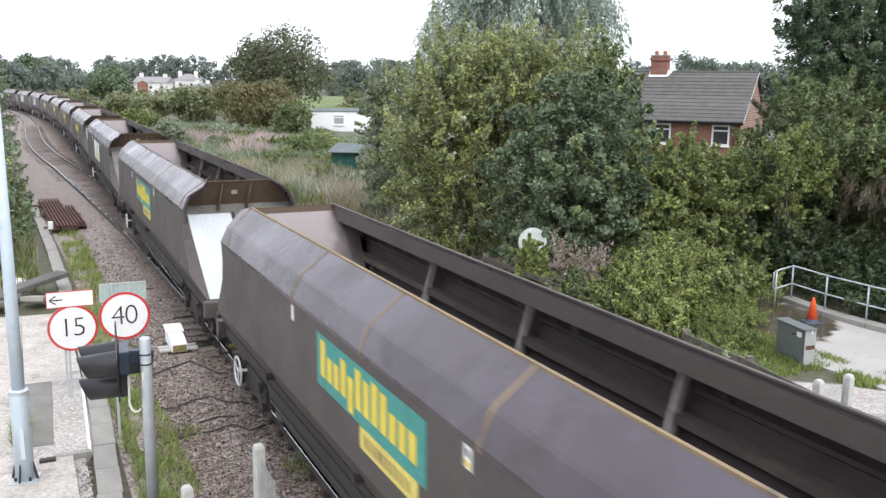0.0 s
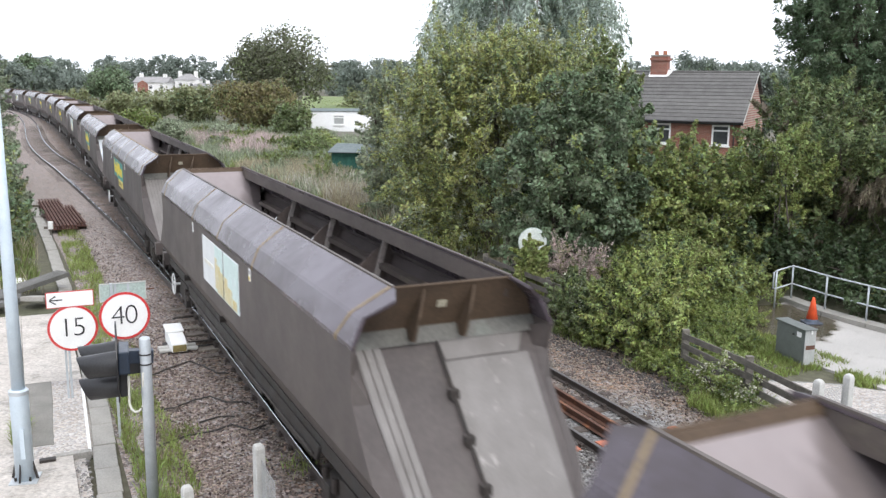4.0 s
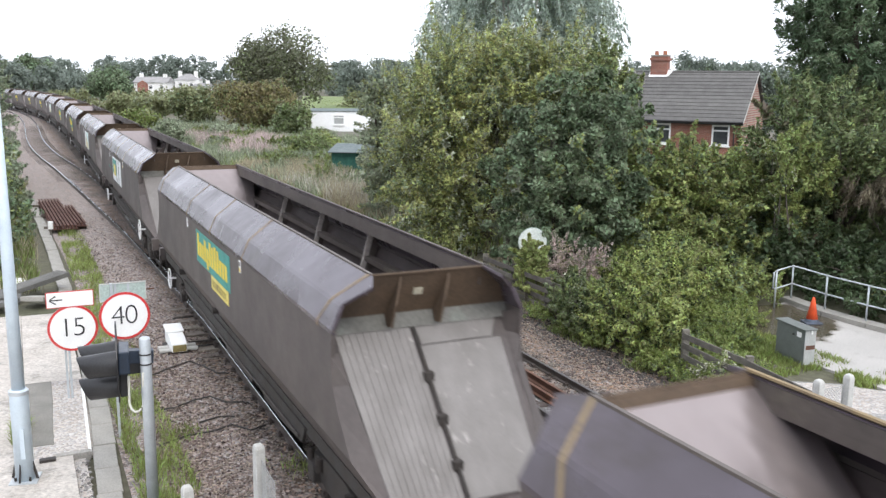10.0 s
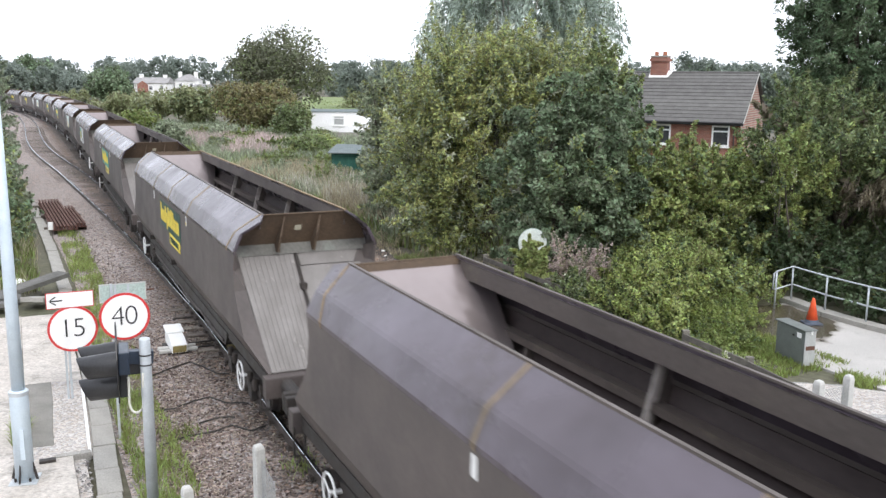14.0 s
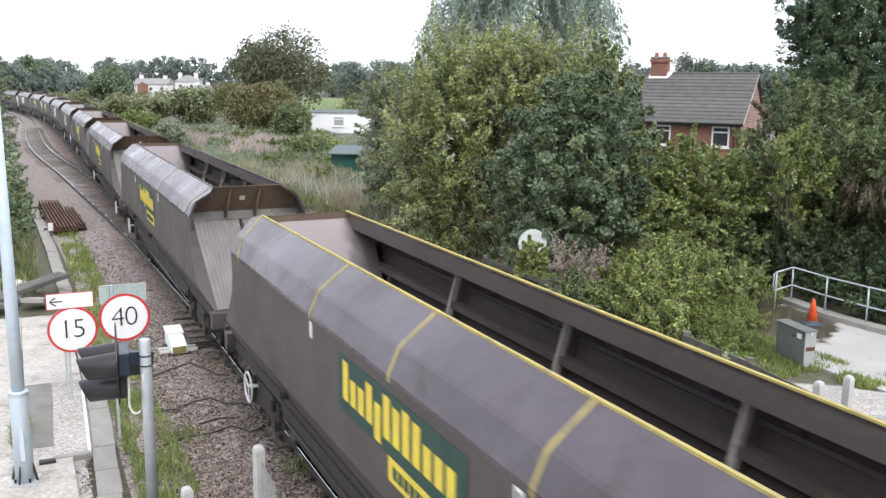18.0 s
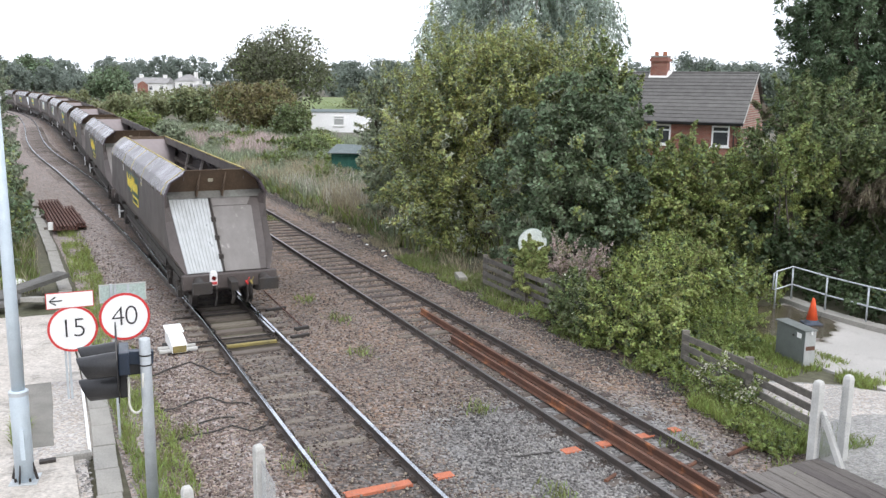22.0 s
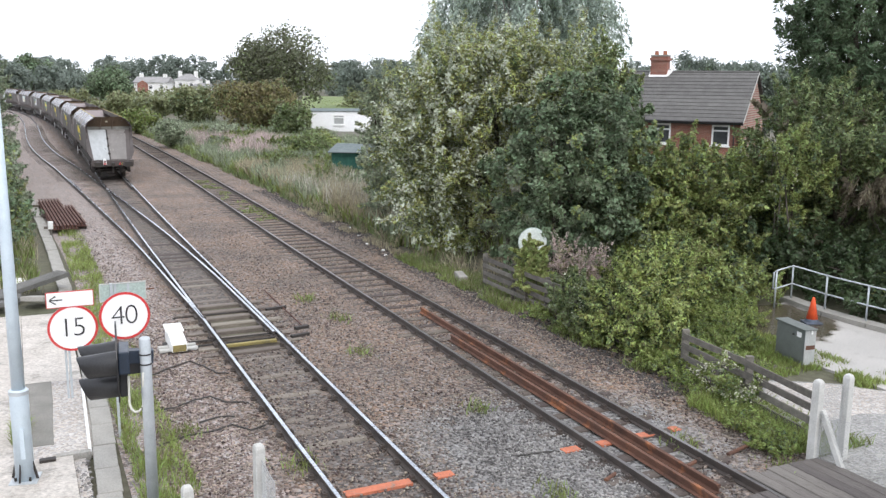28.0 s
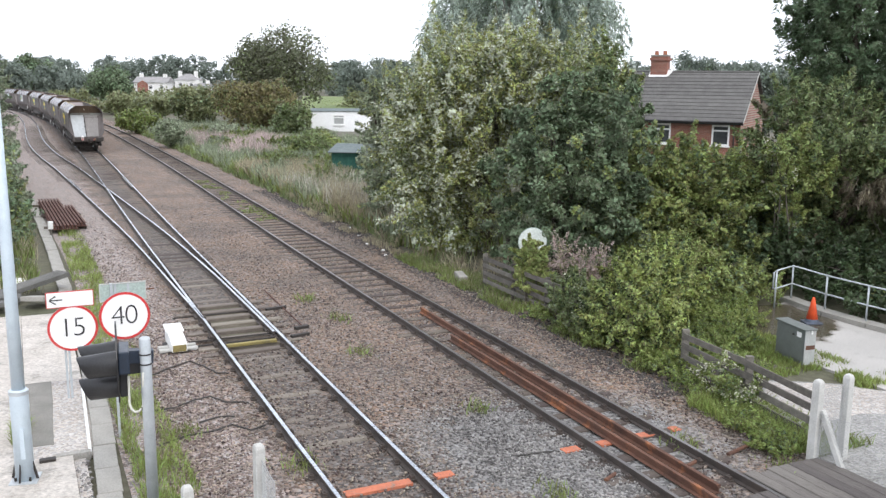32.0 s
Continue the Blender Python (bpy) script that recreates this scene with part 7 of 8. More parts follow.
def wire_mesh(a, b, h, z0, step, label, sag=0.0):
    """Chain-link panel between two feet."""
    a, b = Vector((*a, 0)), Vector((*b, 0))
    L = (b - a).length
    sh = Shape()
    u = (b - a).normalized()
    nlin = int(L / step) + 1
    for i in range(-int(h / step), nlin):
        for sg in (1, -1):
            s0 = i * step
            p, q = (s0, z0), (s0 + h, z0 + h)
            if sg < 0:
                p, q = (s0, z0 + h), (s0 + h, z0)
            # clip to the panel
            t0, t1 = max(0, -p[0] / h), min(1, (L - p[0]) / h)
            if t1 <= t0:
                continue
            c = [(p[0] + h * t, p[1] + (q[1] - p[1]) * t) for t in (t0, t1)]
            sh.beam(a + u * c[0][0] + Vector((0, 0, c[0][1])), a + u * c[1][0] + Vector((0, 0, c[1][1])), 0.004, 0.004)
    for z in (z0, z0 + h / 2, z0 + h):
        sh.beam(a + Vector((0, 0, z)), b + Vector((0, 0, z)), 0.006, 0.006)
    ob = part("wire_mesh", sh, M_wire)
    return tagged(ob, label, "wire fence", "wire mesh panels")


def fence(points, name, label, rails=4, height=0.98):
    """Post and rail fence along feet in the world."""
    t = thing(name, label, "fence", "wooden fences")
    for i, p in enumerate(points):
        part("post", Shape().box(p[0] - 0.075, p[0] + 0.075, p[1] - 0.06, p[1] + 0.06, -0.1, height + 0.06 + 0.03 * (i % 2)), M_fence, t, bevel=0.012)
    r = random.Random(len(points))
    for i in range(len(points) - 1):
        a, b = Vector((*points[i], 0)), Vector((*points[i + 1], 0))
        nrm = Vector((-(b - a).y, (b - a).x, 0)).normalized() * -0.07
        for j in range(rails):
            z = 0.18 + j * (height - 0.24) / (rails - 1)
            part("rail", Shape().beam(a + nrm + Vector((0, 0, z + r.uniform(-0.02, 0.02))), b + nrm + Vector((0, 0, z + r.uniform(-0.02, 0.02))), 0.035, 0.14), M_fence, t, bevel=0.008)
    return t


def right_side():
    p = [tuple(on(s, n)[:2]) for s, n in ((24.6, 8.47), (22.7, 8.42), (20.8, 8.42), (18.9, 8.42), (17.0, 8.42))]
    fence(p, "wooden_fence", "weathered dark wooden fence overgrown by brambles")
    p = [tuple(on(15.0, 8.41)[:2]), tuple(on(12.85, 8.2)[:2]), tuple(on(10.9, 7.95)[:2])]
    fence(p, "wooden_fence", "weathered dark wooden fence running to the crossing")
    g = "white posts by the crossing"
    white_post(6.42, 14.46, 1.54, 0.15, "white concrete post of the foot crossing", g)
    white_post(7.04, 14.71, 1.56, 0.145, "white concrete post of the foot crossing", g)
    white_post(-2.64, 12.12, 1.28, 0.155, "white concrete post beside the near track", g)
    white_post(-3.55, 11.61, 0.87, 0.155, "short white concrete post beside the near track", g)
    ob = part("strut", Shape().beam((6.5, 14.42, 1.0), (6.78, 13.98, -0.02), 0.09, 0.09), M_concrete_post, bevel=0.01)
    tagged(ob, "white concrete strut leaning on the post", "strut")
    wire_mesh((6.47, 14.48), (7.0, 14.7), 1.2, 0.15, 0.06, "wire mesh between the white posts")
    wire_mesh((6.45, 14.4), (6.78, 13.98), 0.9, 0.05, 0.06, "wire mesh beside the white post")
    wire_mesh((-2.6, 12.08), (-2.25, 11.3), 1.0, 0.05, 0.055, "wire mesh beside the white post")
    # timber deck of the foot crossing
    deck = thing("timber_deck", "dark timber planks of the foot crossing", "timber deck", kind="structure")
    plank = Shape().box(-0.115, 0.115, -3.0, 3.0, -0.06, 0.06).mesh("plank", [M_deck])
    bm = bmesh.new()
    bm.from_mesh(plank)
    bmesh.ops.bevel(bm, geom=list(bm.edges), offset=0.012, segments=1, affect="EDGES")
    bm.to_mesh(plank)
    bm.free()
    r = random.Random(2)
    for n in [5.72 + i * 0.242 for i in range(7)] + [4.2 + i * 0.242 for i in range(6)] + [2.3 + i * 0.242 for i in range(7)]:
        ob = new("plank", plank)
        ob.parent = deck
        ob.matrix_world = Matrix.Translation(on(6.95 + r.uniform(-0.04, 0.04) + (0.25 if n > 5.6 else -0.35 if n > 4 else -1.4), n, 0.09 + r.uniform(-0.008, 0.008))) @ Matrix.Rotation(-A1, 4, "Z")
    flat("gravel_path", [tuple(on(2, 7.45)[:2]), tuple(on(2, 18)[:2]), tuple(on(9.0, 13.5)[:2]), tuple(on(13.0, 11.2)[:2]), tuple(on(13.9, 9.9)[:2]), tuple(on(13.0, 8.5)[:2]), tuple(on(10.25, 7.45)[:2])], -0.1, 0.0, M_gravel_grey, "pale gravel path to the foot crossing", "path")
    flat("trodden_path", [tuple(on(s, n)[:2]) for s, n in ((12.9, 8.6), (13.8, 9.8), (13.2, 10.8), (11.9, 12.0), (10.2, 13.4), (9.7, 12.9), (11.0, 11.3), (11.6, 10.0), (11.5, 8.6))], -0.05, 0.006, M_gravel, "chalky trodden strip of the path", "path")
    # concrete yard with a wet patch
    yard = [(8.0, 25.3), (8.15, 23.6), (8.35, 21.8), (8.8, 20.0), (9.6, 18.35), (11.5, 15.6), (15, 12), (24, 12), (20, 17), (12.6, 21.6), (11.45, 23.3), (10.75, 25.0), (10.55, 26.2), (9.6, 25.7)]
    flat("concrete_yard", yard, -0.12, 0.0, M_yard, "pale concrete yard with a dirty wet corner", "pavement")
    kerb = Shape()
    line = [(9.3, 25.6), (10.45, 26.35), (10.95, 24.6), (11.6, 23.35), (12.7, 21.6), (15, 18.6), (19, 14.5)]
    for a, b in zip(line[1:], line[2:]):
        kerb.beam((*a, 0.06), (*b, 0.06), 0.42, 0.16)
    tagged(part("kerb", kerb, M_concrete, bevel=0.015), "low concrete upstand under the handrail", "kerb", kind="structure")
    rail = thing("handrail", "galvanised tubular handrail along the yard", "handrail")
    feet = [(9.75, 25.4), (10.5, 26.1), (10.95, 24.75), (11.55, 23.5), (12.35, 22.1), (13.2, 20.9), (14.2, 19.6)]
    zz = [0.0, 0.13, 0.13, 0.13, 0.13, 0.13, 0.13]
    for (x, y), z in zip(feet, zz):
        part("post", Shape().tube([(x, y, z), (x, y, 1.12)], 0.026, 10), M_galv, rail, smooth=True)
    for h in (0.58, 1.12):
        part("tube", Shape().tube([(x, y, h) for x, y in feet], 0.024, 10), M_galv, rail, smooth=True)
    part("end_loop", Shape().tube([(9.75, 25.4, 1.12), (9.62, 25.28, 1.08), (9.62, 25.28, 0.62), (9.75, 25.4, 0.58)], 0.024, 10), M_galv, rail, smooth=True)
    # cabinet
    cab = thing("equipment_cabinet", "grey metal lineside equipment cabinet with a pale end", "cabinet")
    m = Matrix.Translation((8.43, 20.5, 0)) @ Matrix.Rotation(radians(15.5), 4, "Z")

    def put(name, sh, mat, lab="", bevel=0.0):
        part(name, sh, mat, cab, lab, bevel).matrix_world = m
    put("body", Shape().box(-0.14, 0.15, -0.52, 0.52, 0.0, 0.84), M_cabinet, "", 0.012)
    put("end_panel", Shape().box(-0.14, 0.15, -0.545, -0.522, 0.0, 0.84), M_cabinet_pale, "pale end panel with a rust stain", 0.006)
    put("lid", Shape().box(-0.18, 0.18, -0.57, 0.57, 0.84, 0.87), M_cabinet, "grey lid", 0.012)
    put("door", Shape().box(-0.152, -0.142, -0.48, 0.48, 0.08, 0.8), M_cabinet, "", 0.004)
    put("sticker", Shape().box(-0.158, -0.154, -0.42, -0.26, 0.64, 0.76), M_white, "white sticker")
    put("lock", Shape().tube([(-0.152, -0.14, 0.66), (-0.175, -0.14, 0.66)], 0.025, 8), M_black_steel)
    put("rust_stain", Shape().box(-0.11, 0.13, -0.549, -0.546, 0.38, 0.48), M_rust, "rusty orange patch")
    put("hinge", Shape().tube([(0.02, -0.56, 0.76), (0.02, -0.56, 0.84)], 0.02, 8), M_white)
    # cone
    cone = thing("traffic_cone", "orange traffic cone with a dark base", "traffic cone")
    x, y = 10.18, 23.74
    part("cone_body", Shape().tube([(x, y, 0.05), (x, y, 0.7), (x, y, 0.73)], [0.17, 0.04, 0.025], 24), M_cone, cone, smooth=True)
    part("cone_base", Shape().box(x - 0.23, x + 0.23, y - 0.23, y + 0.23, 0.0, 0.05), M_cone_base, cone, "dark base", 0.02)
    part("collar", Shape().tube([(x, y, 0.05), (x, y, 0.13)], [0.2, 0.16], 20), M_cone_base, cone)
    # round board in the bushes
    bd = thing("round_board", "pale round board on a post in the bushes", "board")
    part("post", Shape().tube([(2.75, 27.0, -0.05), (2.75, 27.0, 1.5)], 0.04, 10), M_galv, bd)
    f = Matrix.Translation((2.75, 26.9, 1.62)) @ Matrix.Rotation(-A1 - radians(20), 4, "Z")
    part("board", disc(0.43, 0.03), M_white_board, bd, bevel=0.006).matrix_world = f
    part("board_rim", disc(0.45, 0.02), M_plate_back, bd, "pale green rim").matrix_world = f @ Matrix.Translation((0, 0.012, 0))
    # kerb stone by the fence
    ob = part("stone_block", Shape().box(-0.45, 0.45, -0.14, 0.14, -0.05, 0.22), M_concrete, bevel=0.03)
    ob.matrix_world = Matrix.Translation(on(25.6, 8.1, 0)) @ Matrix.Rotation(-A1 + 1.3, 4, "Z")
    tagged(ob, "pale concrete block in the dry grass", "block")
    ob = part("stone_block", Shape().box(-0.35, 0.35, -0.1, 0.1, -0.05, 0.1), M_concrete, bevel=0.03)
    ob.matrix_world = Matrix.Translation((7.9, 25.6, 0)) @ Matrix.Rotation(0.1, 4, "Z")
    tagged(ob, "pale concrete block at the edge of the yard", "block")
    for s, n in ((30.5, 7.4), (31.5, 7.7), (33, 7.6), (35, 8.0), (37, 8.3), (39, 8.2), (45, 9.0)):
        ob = part("litter", Shape().plate([(-0.07, -0.05, 0), (0.06, -0.06, 0), (0.08, 0.04, 0), (-0.05, 0.06, 0)], 0.035), M_white, bevel=0.01)
        ob.matrix_world = Matrix.Translation(on(s, n, -0.02)) @ Matrix.Rotation(s, 4, "Z") @ Matrix.Rotation(0.2, 4, "X")
        tagged(ob, "scrap of white litter on the verge", "litter", "litter scraps")


M_white_board = material("dirty_white_board", (0.66, 0.70, 0.66), (0.55, 0.60, 0.56), rough=0.5, scale=3, fine=30, bump=0.02)


def yard_material():
    """Pale concrete whose far corner is wet and dirty, with a ragged edge."""
    m = material("yard_concrete", (0.46, 0.44, 0.415), (0.36, 0.345, 0.325), rough=0.85, scale=0.5, fine=30, bump=0.15, spots=(0.28, 0.265, 0.24), spot_at=0.57)
    nt = m.node_tree
    L = nt.links.new
    bs = nt.nodes["Principled BSDF"]
    old = bs.inputs["Base Color"].links[0].from_socket
    tc = nd(nt, "ShaderNodeTexCoord")
    di = nd(nt, "ShaderNodeVectorMath")
    di.operation = "DISTANCE"
    di.inputs[1].default_value = (8.7, 24.2, 0)
    L(tc.outputs["Object"], di.inputs[0])
    no = nd(nt, "ShaderNodeTexNoise", Scale=1.6, Detail=4.0)
    L(tc.outputs["Object"], no.inputs["Vector"])
    ma = nd(nt, "ShaderNodeMath")
    ma.operation = "MULTIPLY_ADD"
    ma.inputs[1].default_value = 1.6
    L(no.outputs["Fac"], ma.inputs[0])
    L(di.outputs["Value"], ma.inputs[2])
    mr = nd(nt, "ShaderNodeMapRange", From_Min=2.95, From_Max=3.2, To_Min=1.0, To_Max=0.0)
    L(ma.outputs[0], mr.inputs["Value"])
    mx = nd(nt, "ShaderNodeMix")
    mx.data_type = "RGBA"
    mx.inputs[7].default_value = (0.085, 0.072, 0.05, 1)
    L(mr.outputs[0], mx.inputs[0])
    L(old, mx.inputs[6])
    L(mx.outputs[2], bs.inputs["Base Color"])
    r2 = nd(nt, "ShaderNodeMapRange", To_Min=0.85, To_Max=0.15)
    L(mr.outputs[0], r2.inputs["Value"])
    L(r2.outputs[0], bs.inputs["Roughness"])
    return m


M_yard = yard_material()
left_paving()
lamp_column()
speed_sign((-7.59, 17.32), -0.02, 1.49, 0.475, "15", "round white speed sign with red rim and arrow plate", "arrow", 0.13)
speed_sign((-5.91, 15.44), -0.05, 2.26, 0.435, "40", "round white speed sign with red rim on a thin post", "plate", 0.2)
crossing_signal()
left_clutter()
right_side()


# ---- buildings ----
def brick_material():
    m = bpy.data.materials.new("brickwork")
    m.use_nodes = True
    nt = m.node_tree
    L = nt.links.new
    bs = nt.nodes["Principled BSDF"]
    tc = nd(nt, "ShaderNodeTexCoord")
    mp = nd(nt, "ShaderNodeMapping")
    mp.inputs["Rotation"].default_value = (math.pi / 2, 0, 0)
    L(tc.outputs["Object"], mp.inputs["Vector"])
    bk = nd(nt, "ShaderNodeTexBrick", Scale=1.0)
    bk.inputs["Color1"].default_value = (0.30, 0.105, 0.07, 1)
    bk.inputs["Color2"].default_value = (0.21, 0.075, 0.055, 1)
    bk.inputs["Mortar"].default_value = (0.30, 0.24, 0.2, 1)
    bk.inputs["Mortar Size"].default_value = 0.008
    bk.inputs["Brick Width"].default_value = 0.225
    bk.inputs["Row Height"].default_value = 0.075
    L(mp.outputs[0], bk.inputs["Vector"])
    no = nd(nt, "ShaderNodeTexNoise", Scale=1.2, Detail=5.0)
    L(tc.outputs["Object"], no.inputs["Vector"])
    hv = nd(nt, "ShaderNodeHueSaturation")
    mr = nd(nt, "ShaderNodeMapRange", From_Min=0.3, From_Max=0.7, To_Min=0.8, To_Max=1.2)
    L(no.outputs["Fac"], mr.inputs["Value"])
    L(mr.outputs[0], hv.inputs["Value"])
    L(bk.outputs["Color"], hv.inputs["Color"])
    L(hv.outputs[0], bs.inputs["Base Color"])
    bs.inputs["Roughness"].default_value = 0.9
    return m


M_brickwork = brick_material()


def window(parent, m, w, h, mat=None):
    """A white framed window with panes, in the wall's plane y = 0, m its lower left corner."""
    wd = new("window")
    wd.parent = parent
    wd.matrix_world = m
    fr = Shape()
    for a, b, c, d in ((0, w, 0, 0.11), (0, w, h - 0.11, h), (0, 0.11, 0.11, h - 0.11), (w - 0.11, w, 0.11, h - 0.11), (0.11, w - 0.11, h * 0.68, h * 0.68 + 0.1)):
        fr.box(a, b, -0.05, 0.05, c, d)
    for name, sh, mt in (("window_frame", fr, M_white), ("pane", Shape().box(0.11, w - 0.11, -0.01, 0.01, 0.11, h - 0.11), mat or M_glass), ("window_sill", Shape().box(-0.06, w + 0.06, -0.12, 0.05, -0.08, -0.004), M_white)):
        ob = part(name, sh, mt, wd)
        ob.matrix_world = m
    return wd


def brick_house():
    """Brick bungalow with a tiled gable roof; local x along the ridge, y to the back."""
    t = thing("brick_house", "red brick house with a grey tiled roof", "house")
    L, W, E, Rz = 9.0, 8.4, 4.3, 7.15
    base = Matrix.Translation((19.98, 58.24, 0)) @ Matrix.Rotation(radians(-28), 4, "Z")    # origin under the near end of the ridge; x runs to minus

    def put(name, sh, mat, lab="", bevel=0.0):
        ob = part(name, sh, mat, t, lab, bevel)
        ob.matrix_world = base
        return ob
    h = W / 2
    win = [(-1.7, 1.08, 2.68, 1.28), (-5.3, 1.08, 2.68, 1.28)]
    front = Shape()
    xs = [-L]
    for x, w, z, hh in sorted(win):
        xs += [x, x + w]
    xs.append(-0.0)
    for i in range(len(xs) - 1):
        a, b = xs[i], xs[i + 1]
        w = [q for q in win if abs(q[0] - a) < 1e-6]
        if w:
            front.box(a, b, -h, -h + 0.25, 0, w[0][2])
            front.box(a, b, -h, -h + 0.25, w[0][2] + w[0][3], E)
        else:
            front.box(a, b, -h, -h + 0.25, 0, E)
    put("wall", front, M_brickwork, "red brick front wall")
    put("wall", Shape().plate([(-0.25, -h, 0), (-0.25, h, 0), (-0.25, h, E), (-0.25, 0, Rz - 0.1), (-0.25, -h, E)], 0.25, (1, 0, 0)), M_brickwork, "red brick gable wall")
    put("wall", Shape().plate([(-L, -h, 0), (-L, h, 0), (-L, h, E), (-L, 0, Rz - 0.1), (-L, -h, E)], 0.25, (1, 0, 0)), M_brickwork)
    put("wall", Shape().box(-L, 0, h - 0.25, h, 0, E), M_brickwork)
    for x, w, z, hh in win:
        window(t, base @ Matrix.Translation((x, -h + 0.04, z)), w, hh)
    run, rise = h + 0.35, Rz - E + 0.05
    courses = 14
    roof = new("roof")
    roof.parent = t
    roof.matrix_world = base
    for sgn in (-1, 1):
        for i in range(courses):
            q0, q1 = i / courses, (i + 1.25) / courses
            y0, z0 = sgn * run * (1 - q0), E - 0.15 + (rise + 0.15) * q0
            y1, z1 = sgn * run * (1 - min(q1, 1)), E - 0.15 + (rise + 0.15) * min(q1, 1)
            sh = Shape().plate([(-L - 0.2, y0, z0 + 0.05), (0.2, y0, z0 + 0.05), (0.2, y1, z1 + 0.005), (-L - 0.2, y1, z1 + 0.005)], -0.05)
            ob = part("tile_course", sh, M_tile, roof)
            ob.matrix_world = base
    put("ridge_tiles", Shape().tube([(-L - 0.2, 0, Rz + 0.02), (0.2, 0, Rz + 0.02)], 0.11, 8), M_tile)
    put("fascia", Shape().box(-L - 0.2, 0.2, -run - 0.02, -run + 0.02, E - 0.32, E - 0.14), M_black, "dark fascia board")
    put("gutter", Shape().tube([(-L - 0.2, -run - 0.08, E - 0.17), (0.2, -run - 0.08, E - 0.17)], 0.06, 8), M_black, "black gutter")
    put("downpipe", Shape().tube([(-0.35, -run - 0.05, E - 0.2), (-0.35, -h - 0.06, E - 0.6), (-0.35, -h - 0.06, 0.2)], 0.04, 8), M_black, "black downpipe")
    put("verge", Shape().plate([(0.2, -run, E - 0.2), (0.2, 0, Rz - 0.06), (0.2, 0, Rz + 0.02), (0.2, -run, E - 0.12)], 0.03, (1, 0, 0)), M_concrete_post, "pale verge")
    ch = put("chimney", Shape().box(-6.75, -5.65, -0.4, 0.4, Rz - 1.2, Rz + 1.05), M_brickwork, "red brick chimney")
    for nm, sh, mt in (("corbel", Shape().box(-6.83, -5.57, -0.48, 0.48, Rz + 0.78, Rz + 0.95), M_brickwork), ("cap", Shape().box(-6.79, -5.61, -0.44, 0.44, Rz + 1.05, Rz + 1.15), M_concrete),
                       ("flashing", Shape().plate([(-6.83, -0.55, Rz - 0.40), (-5.57, -0.55, Rz - 0.40), (-5.3, 0.0, Rz + 0.06), (-6.83, 0.0, Rz + 0.06)], 0.12), M_white)):
        ob = part(nm, sh, mt, ch)
        ob.matrix_world = base
    for x in (-6.48, -5.92):
        ob = part("chimney_pot", Shape().tube([(x, 0, Rz + 1.15), (x, 0, Rz + 1.42)], [0.15, 0.13], 12), M_pot, ch, "terracotta chimney pot")
        ob.matrix_world = base


M_roof_pale = material("pale_far_roof", (0.30, 0.29, 0.285), (0.24, 0.235, 0.23), rough=0.85, scale=0.6, fine=5, bump=0.05)
M_pot = material("terracotta", (0.40, 0.16, 0.09), (0.32, 0.13, 0.08), rough=0.85, scale=3, fine=20, bump=0.1)
M_curtain = material("net_curtained_glass", (0.42, 0.43, 0.42), (0.34, 0.35, 0.345), rough=0.2, scale=3, fine=20, bump=0)
M_caravan = material("white_caravan_panel", (0.90, 0.90, 0.90), (0.86, 0.86, 0.86), rough=0.5, scale=1, fine=15, bump=0.02)
M_render_white = material("white_house_render", (0.78, 0.77, 0.75), (0.70, 0.69, 0.67), rough=0.85, scale=1, fine=10, bump=0.05)


def caravan():
    t = thing("static_caravan", "long white static caravan with grey windows", "caravan")
    base = Matrix.Translation((-15.6, 105, 0)) @ Matrix.Rotation(radians(4), 4, "Z")

    def put(name, sh, mat, lab="", bevel=0.0):
        part(name, sh, mat, t, lab, bevel).matrix_world = base
    put("body", Shape().box(0, 11.5, 0, 3.2, 0.45, 2.85), M_caravan, "", 0.05)
    put("roof", Shape().plate([(-0.1, -0.12, 2.85), (11.6, -0.12, 2.85), (11.6, 1.6, 3.12), (-0.1, 1.6, 3.12)], -0.05), M_felt)
    put("roof", Shape().plate([(-0.1, 1.6, 3.12), (11.6, 1.6, 3.12), (11.6, 3.3, 2.85), (-0.1, 3.3, 2.85)], -0.05), M_felt)
    put("skirt", Shape().box(0.1, 11.4, 0.05, 3.1, -0.2, 0.45), M_concrete)
    for x in (2.6,):
        window(t, base @ Matrix.Translation((x, -0.02, 1.25)), 1.3, 1.15, M_curtain)


def hut():
    t = thing("garden_hut", "small green hut with a grey felt roof", "hut")
    base = Matrix.Translation((-7.75, 60.5, 0)) @ Matrix.Rotation(radians(-8), 4, "Z")

    def put(name, sh, mat, lab="", bevel=0.0):
        part(name, sh, mat, t, lab, bevel).matrix_world = base
    put("wall", Shape().box(0.1, 2.7, 0.1, 2.0, -0.05, 1.62), M_hut_green)
    for i in range(11):
        put("board", Shape().box(0.1 + i * 0.237, 0.1 + i * 0.237 + 0.225, 0.06, 0.1, 0, 1.62), M_hut_green)
    put("roof", Shape().plate([(-0.1, -0.25, 1.6), (2.9, -0.25, 1.6), (2.9, 2.2, 2.02), (-0.1, 2.2, 2.02)], 0.06), M_felt, "grey felt roof")


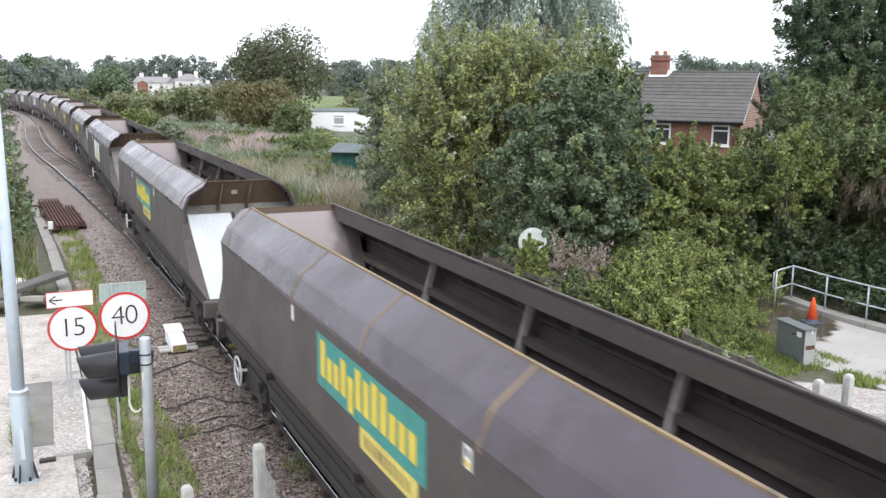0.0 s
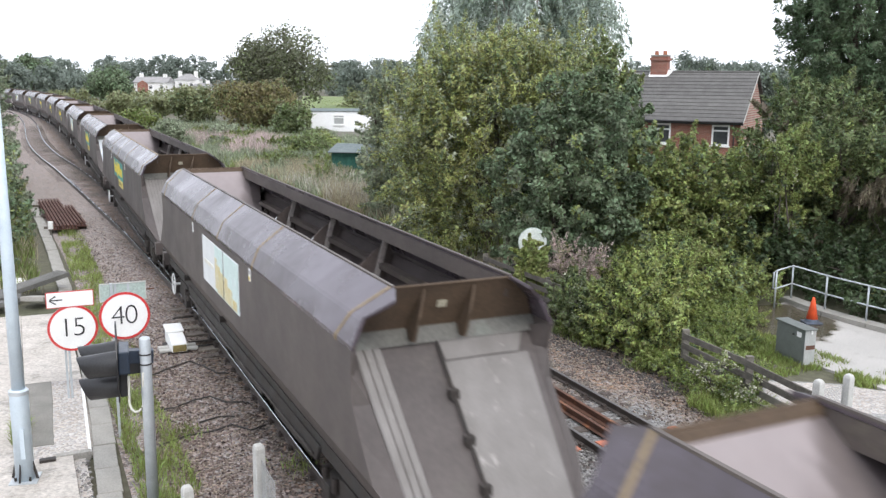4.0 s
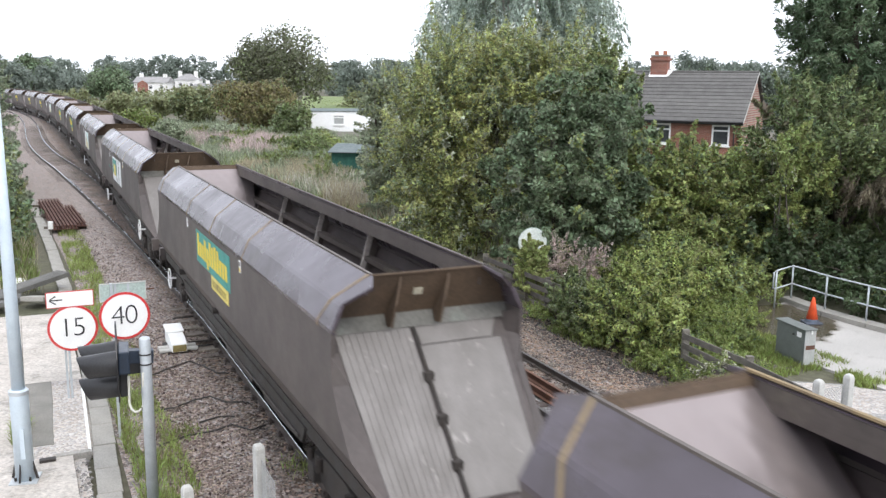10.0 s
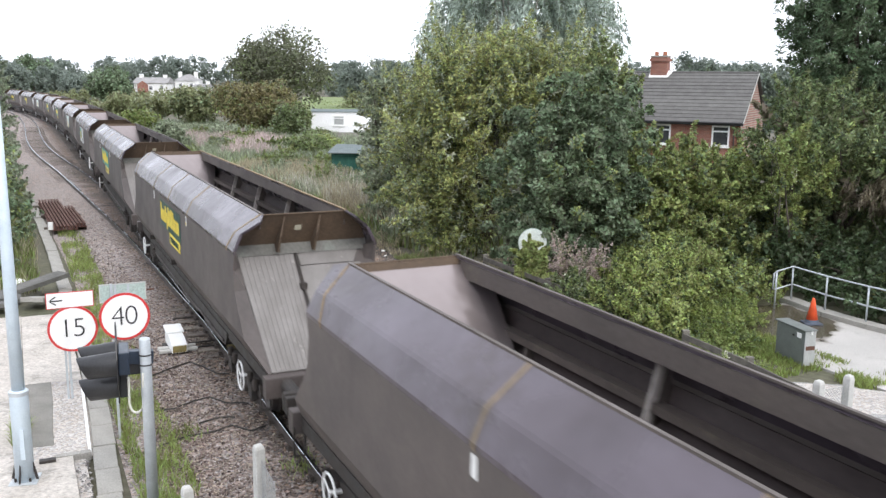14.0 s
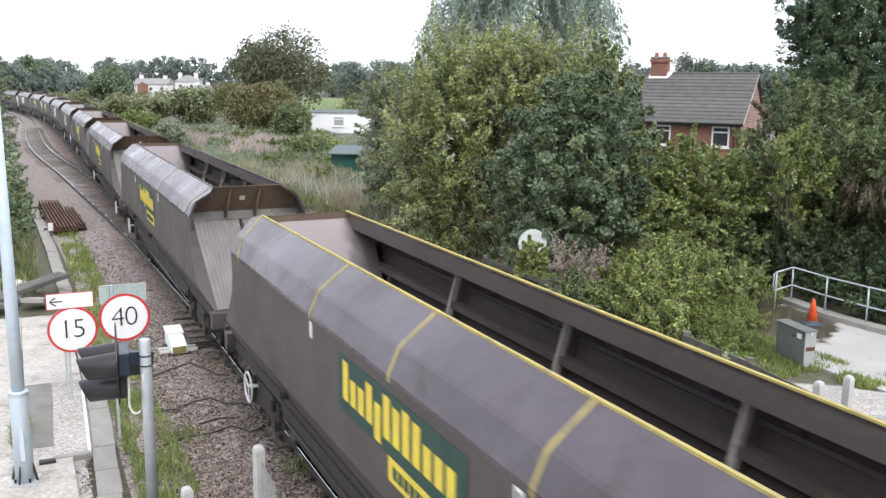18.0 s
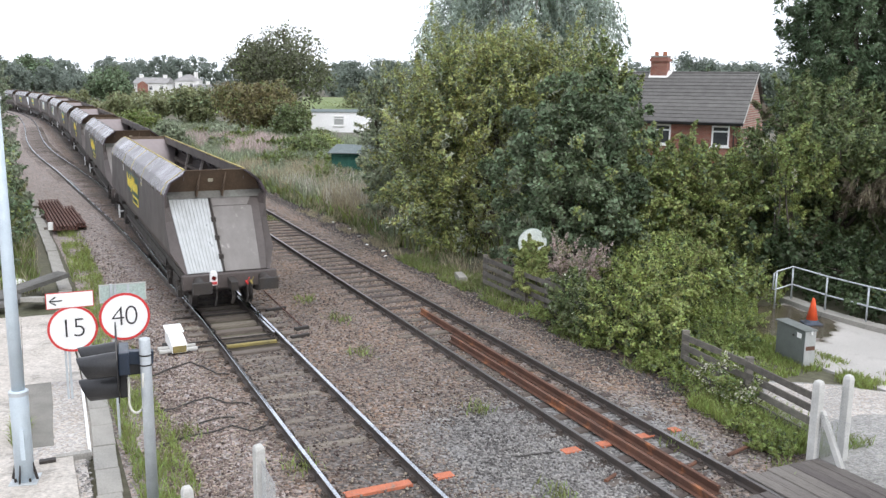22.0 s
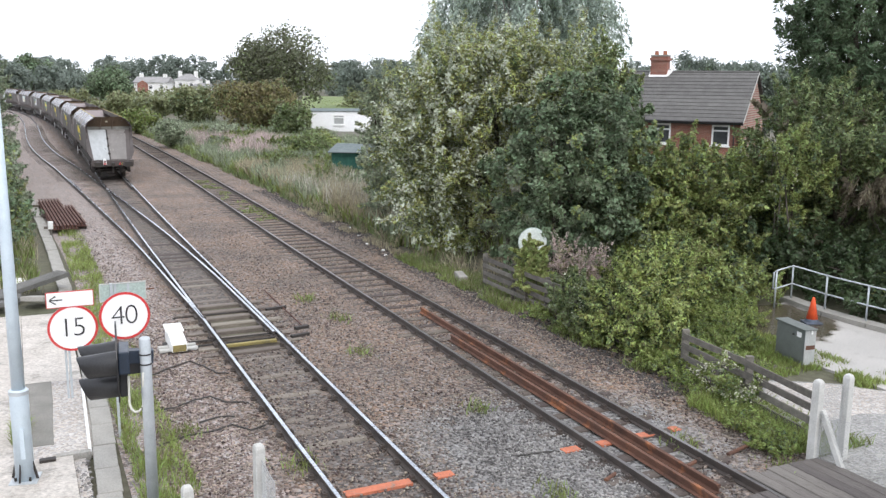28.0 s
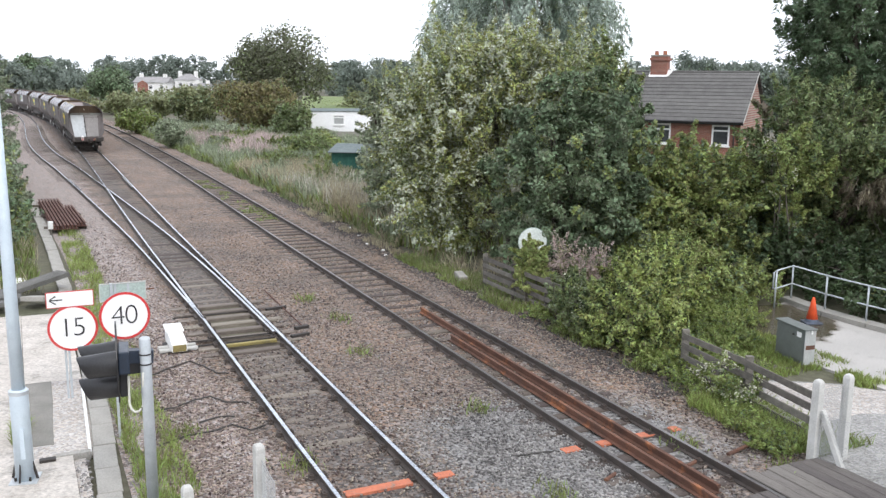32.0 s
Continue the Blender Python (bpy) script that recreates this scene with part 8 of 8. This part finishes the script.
def far_houses():
    def house(px0, px1, d, wall_h, ridge, mat, label, hip=False, gable=False):
        x0, x1 = (px0 - 784) / 1575 * d, (px1 - 784) / 1575 * d
        t = thing("far_house", label, "house", "distant houses")
        dep = 8
        sh = Shape()
        sh.box(x0, x1, d, d + dep, 0, wall_h)
        part("wall", sh, mat, t)
        a = 3.0 if hip else -0.3
        rf = Shape()
        v = [(x0 - 0.4, d - 0.4, wall_h), (x1 + 0.4, d - 0.4, wall_h), (x1 + 0.4, d + dep + 0.4, wall_h), (x0 - 0.4, d + dep + 0.4, wall_h), (x0 + a, d + dep / 2, ridge), (x1 - a, d + dep / 2, ridge)]
        part("roof", rf.add(v, [(0, 1, 5, 4), (2, 3, 4, 5), (1, 2, 5), (3, 0, 4), (0, 3, 2, 1)]), M_roof_pale, t, "pale grey tiled roof")
        if gable:
            gx = x0 + 1.2
            part("gable", Shape().plate([(gx, d - 0.5, 0), (gx + 3.4, d - 0.5, 0), (gx + 3.4, d - 0.5, wall_h - 0.4), (gx + 1.7, d - 0.5, ridge - 1.2), (gx, d - 0.5, wall_h - 0.4)], 0.6, (0, 1, 0)), M_brickwork, t, "red brick gable")
        n = max(2, int((x1 - x0) / 3.2))
        for i in range(n):
            if gable and i == 0:
                continue
            x = x0 + (i + 0.35) * (x1 - x0) / n
            window(t, Matrix.Translation((x, d - 0.06, wall_h - 2.2)), 1.3, 1.3)
        for q in (0.12, 0.85):
            x = x0 + q * (x1 - x0)
            part("chimney", Shape().box(x - 0.6, x + 0.6, d + dep / 2 - 0.5, d + dep / 2 + 0.5, wall_h, ridge + 0.9), M_render_white, t)
    house(243, 300, 300, 4.9, 6.8, M_render_white, "distant white house with a brick gable and grey roof", gable=True)
    house(314, 352, 320, 5.8, 8.0, M_render_white, "distant white house with a hipped grey roof", hip=True)
    house(345, 370, 305, 3.2, 4.8, M_render_white, "distant low white house with a grey roof")


brick_house()
caravan()
hut()
far_houses()
M_field = material("mown_field", (0.17, 0.21, 0.075), (0.12, 0.165, 0.055), rough=1, scale=0.06, fine=1.5, bump=0.3, spots=(0.22, 0.23, 0.10), spot_at=0.55, spot_scale=0.03)
field = part("field", Shape().plate([(-20, 122, 0.0), (40, 122, 0.0), (70, 330, 0.0), (-52, 330, 0.0)], 0.35), M_field)
tagged(field, "bright green mown field beyond the caravan", "field", kind="structure")


# ---- what moves ----
def motions():
    rear = spline([(0, -121.8), (2, -107.36), (4, -92.99), (6, -78.8), (8, -64.82), (10, -51.13), (12, -37.73), (14, -24.6), (16, -11.88), (18, 0.6),
                   (20, 12.82), (22, 24.9), (24, 36.85), (26, 48.8), (28, 60.8), (30, 72.7), (32, 84.7)])
    # small unevenness of the pull
    surge = spline([(0, 0), (1, 0.1), (2, 0.23), (3, 0.1), (6, 0.04), (8, -0.05), (9, -0.08), (10, 0), (11, -0.12), (12, 0), (13, -0.18), (14, -0.23), (15.5, -0.15), (17, -0.06), (19, 0), (20, 0.06), (22, 0.22), (24, 0.1), (28, 0), (32, 0)])
    for k, w in enumerate(WAGONS):
        rows = []
        for i in range(33):
            c = rear(i) + surge(i) + k * PITCH + WL
            a, b = on(c - 7, main_off(c - 7)), on(c + 7, main_off(c + 7))
            mid = (a + b) / 2
            rows.append((i, pose(mid.x, mid.y, ZR, 0, 0, math.degrees(math.atan2(b.y - a.y, b.x - a.x)))))
        walk(w, rows)
        # the wheels roll
        for q in w.children_recursive:
            if q.name.startswith("wheelset"):
                home = Matrix.Translation(q.location)
                walk(q, [(i / 15, home @ pose(0, 0, 0, 0, math.degrees((rear(i / 15) - rear(0)) / 0.425), 0)) for i in range(481)])
    # the wind stirs the crowns
    rng = random.Random(77)
    for crown, foot in SWAY:
        p1, p2, q1, q2 = (rng.uniform(0, 6.28) for _ in range(4))
        there, back = Matrix.Translation(foot), Matrix.Translation(-foot)
        walk(crown, [(i * 0.8, there @ pose(0, 0, 0, 0.22 * math.sin(i * 1.5 + p1) + 0.1 * math.sin(i * 0.37 + q1), 0.26 * math.sin(i * 1.27 + p2) + 0.12 * math.sin(i * 0.41 + q2), 0) @ back) for i in range(41)])
    # a late gust bends the pale shoots of the poplar outwards
    for crown, foot in GUST:
        there, back = Matrix.Translation(foot), Matrix.Translation(-foot)
        lull = spline([(0, 1.0), (6, 1.02), (12, 0.95), (18, 1.0), (22, 0.85), (24.5, 0.8), (26, 0.45), (27.5, 0.12), (29, 0.0), (30.5, 0.04), (32, 0.1)])
        walk(crown, [(i * 0.5, pose(0.45 * lull(i * 0.5) - 0.15, 1.4 * lull(i * 0.5) - 0.45, -0.3 * lull(i * 0.5) + 0.05) @ there @ pose(0, 0, 0, 0.2 * math.sin(i * 0.9), 0.25 * math.sin(i * 0.8 + 1), 0) @ back) for i in range(65)])


motions()
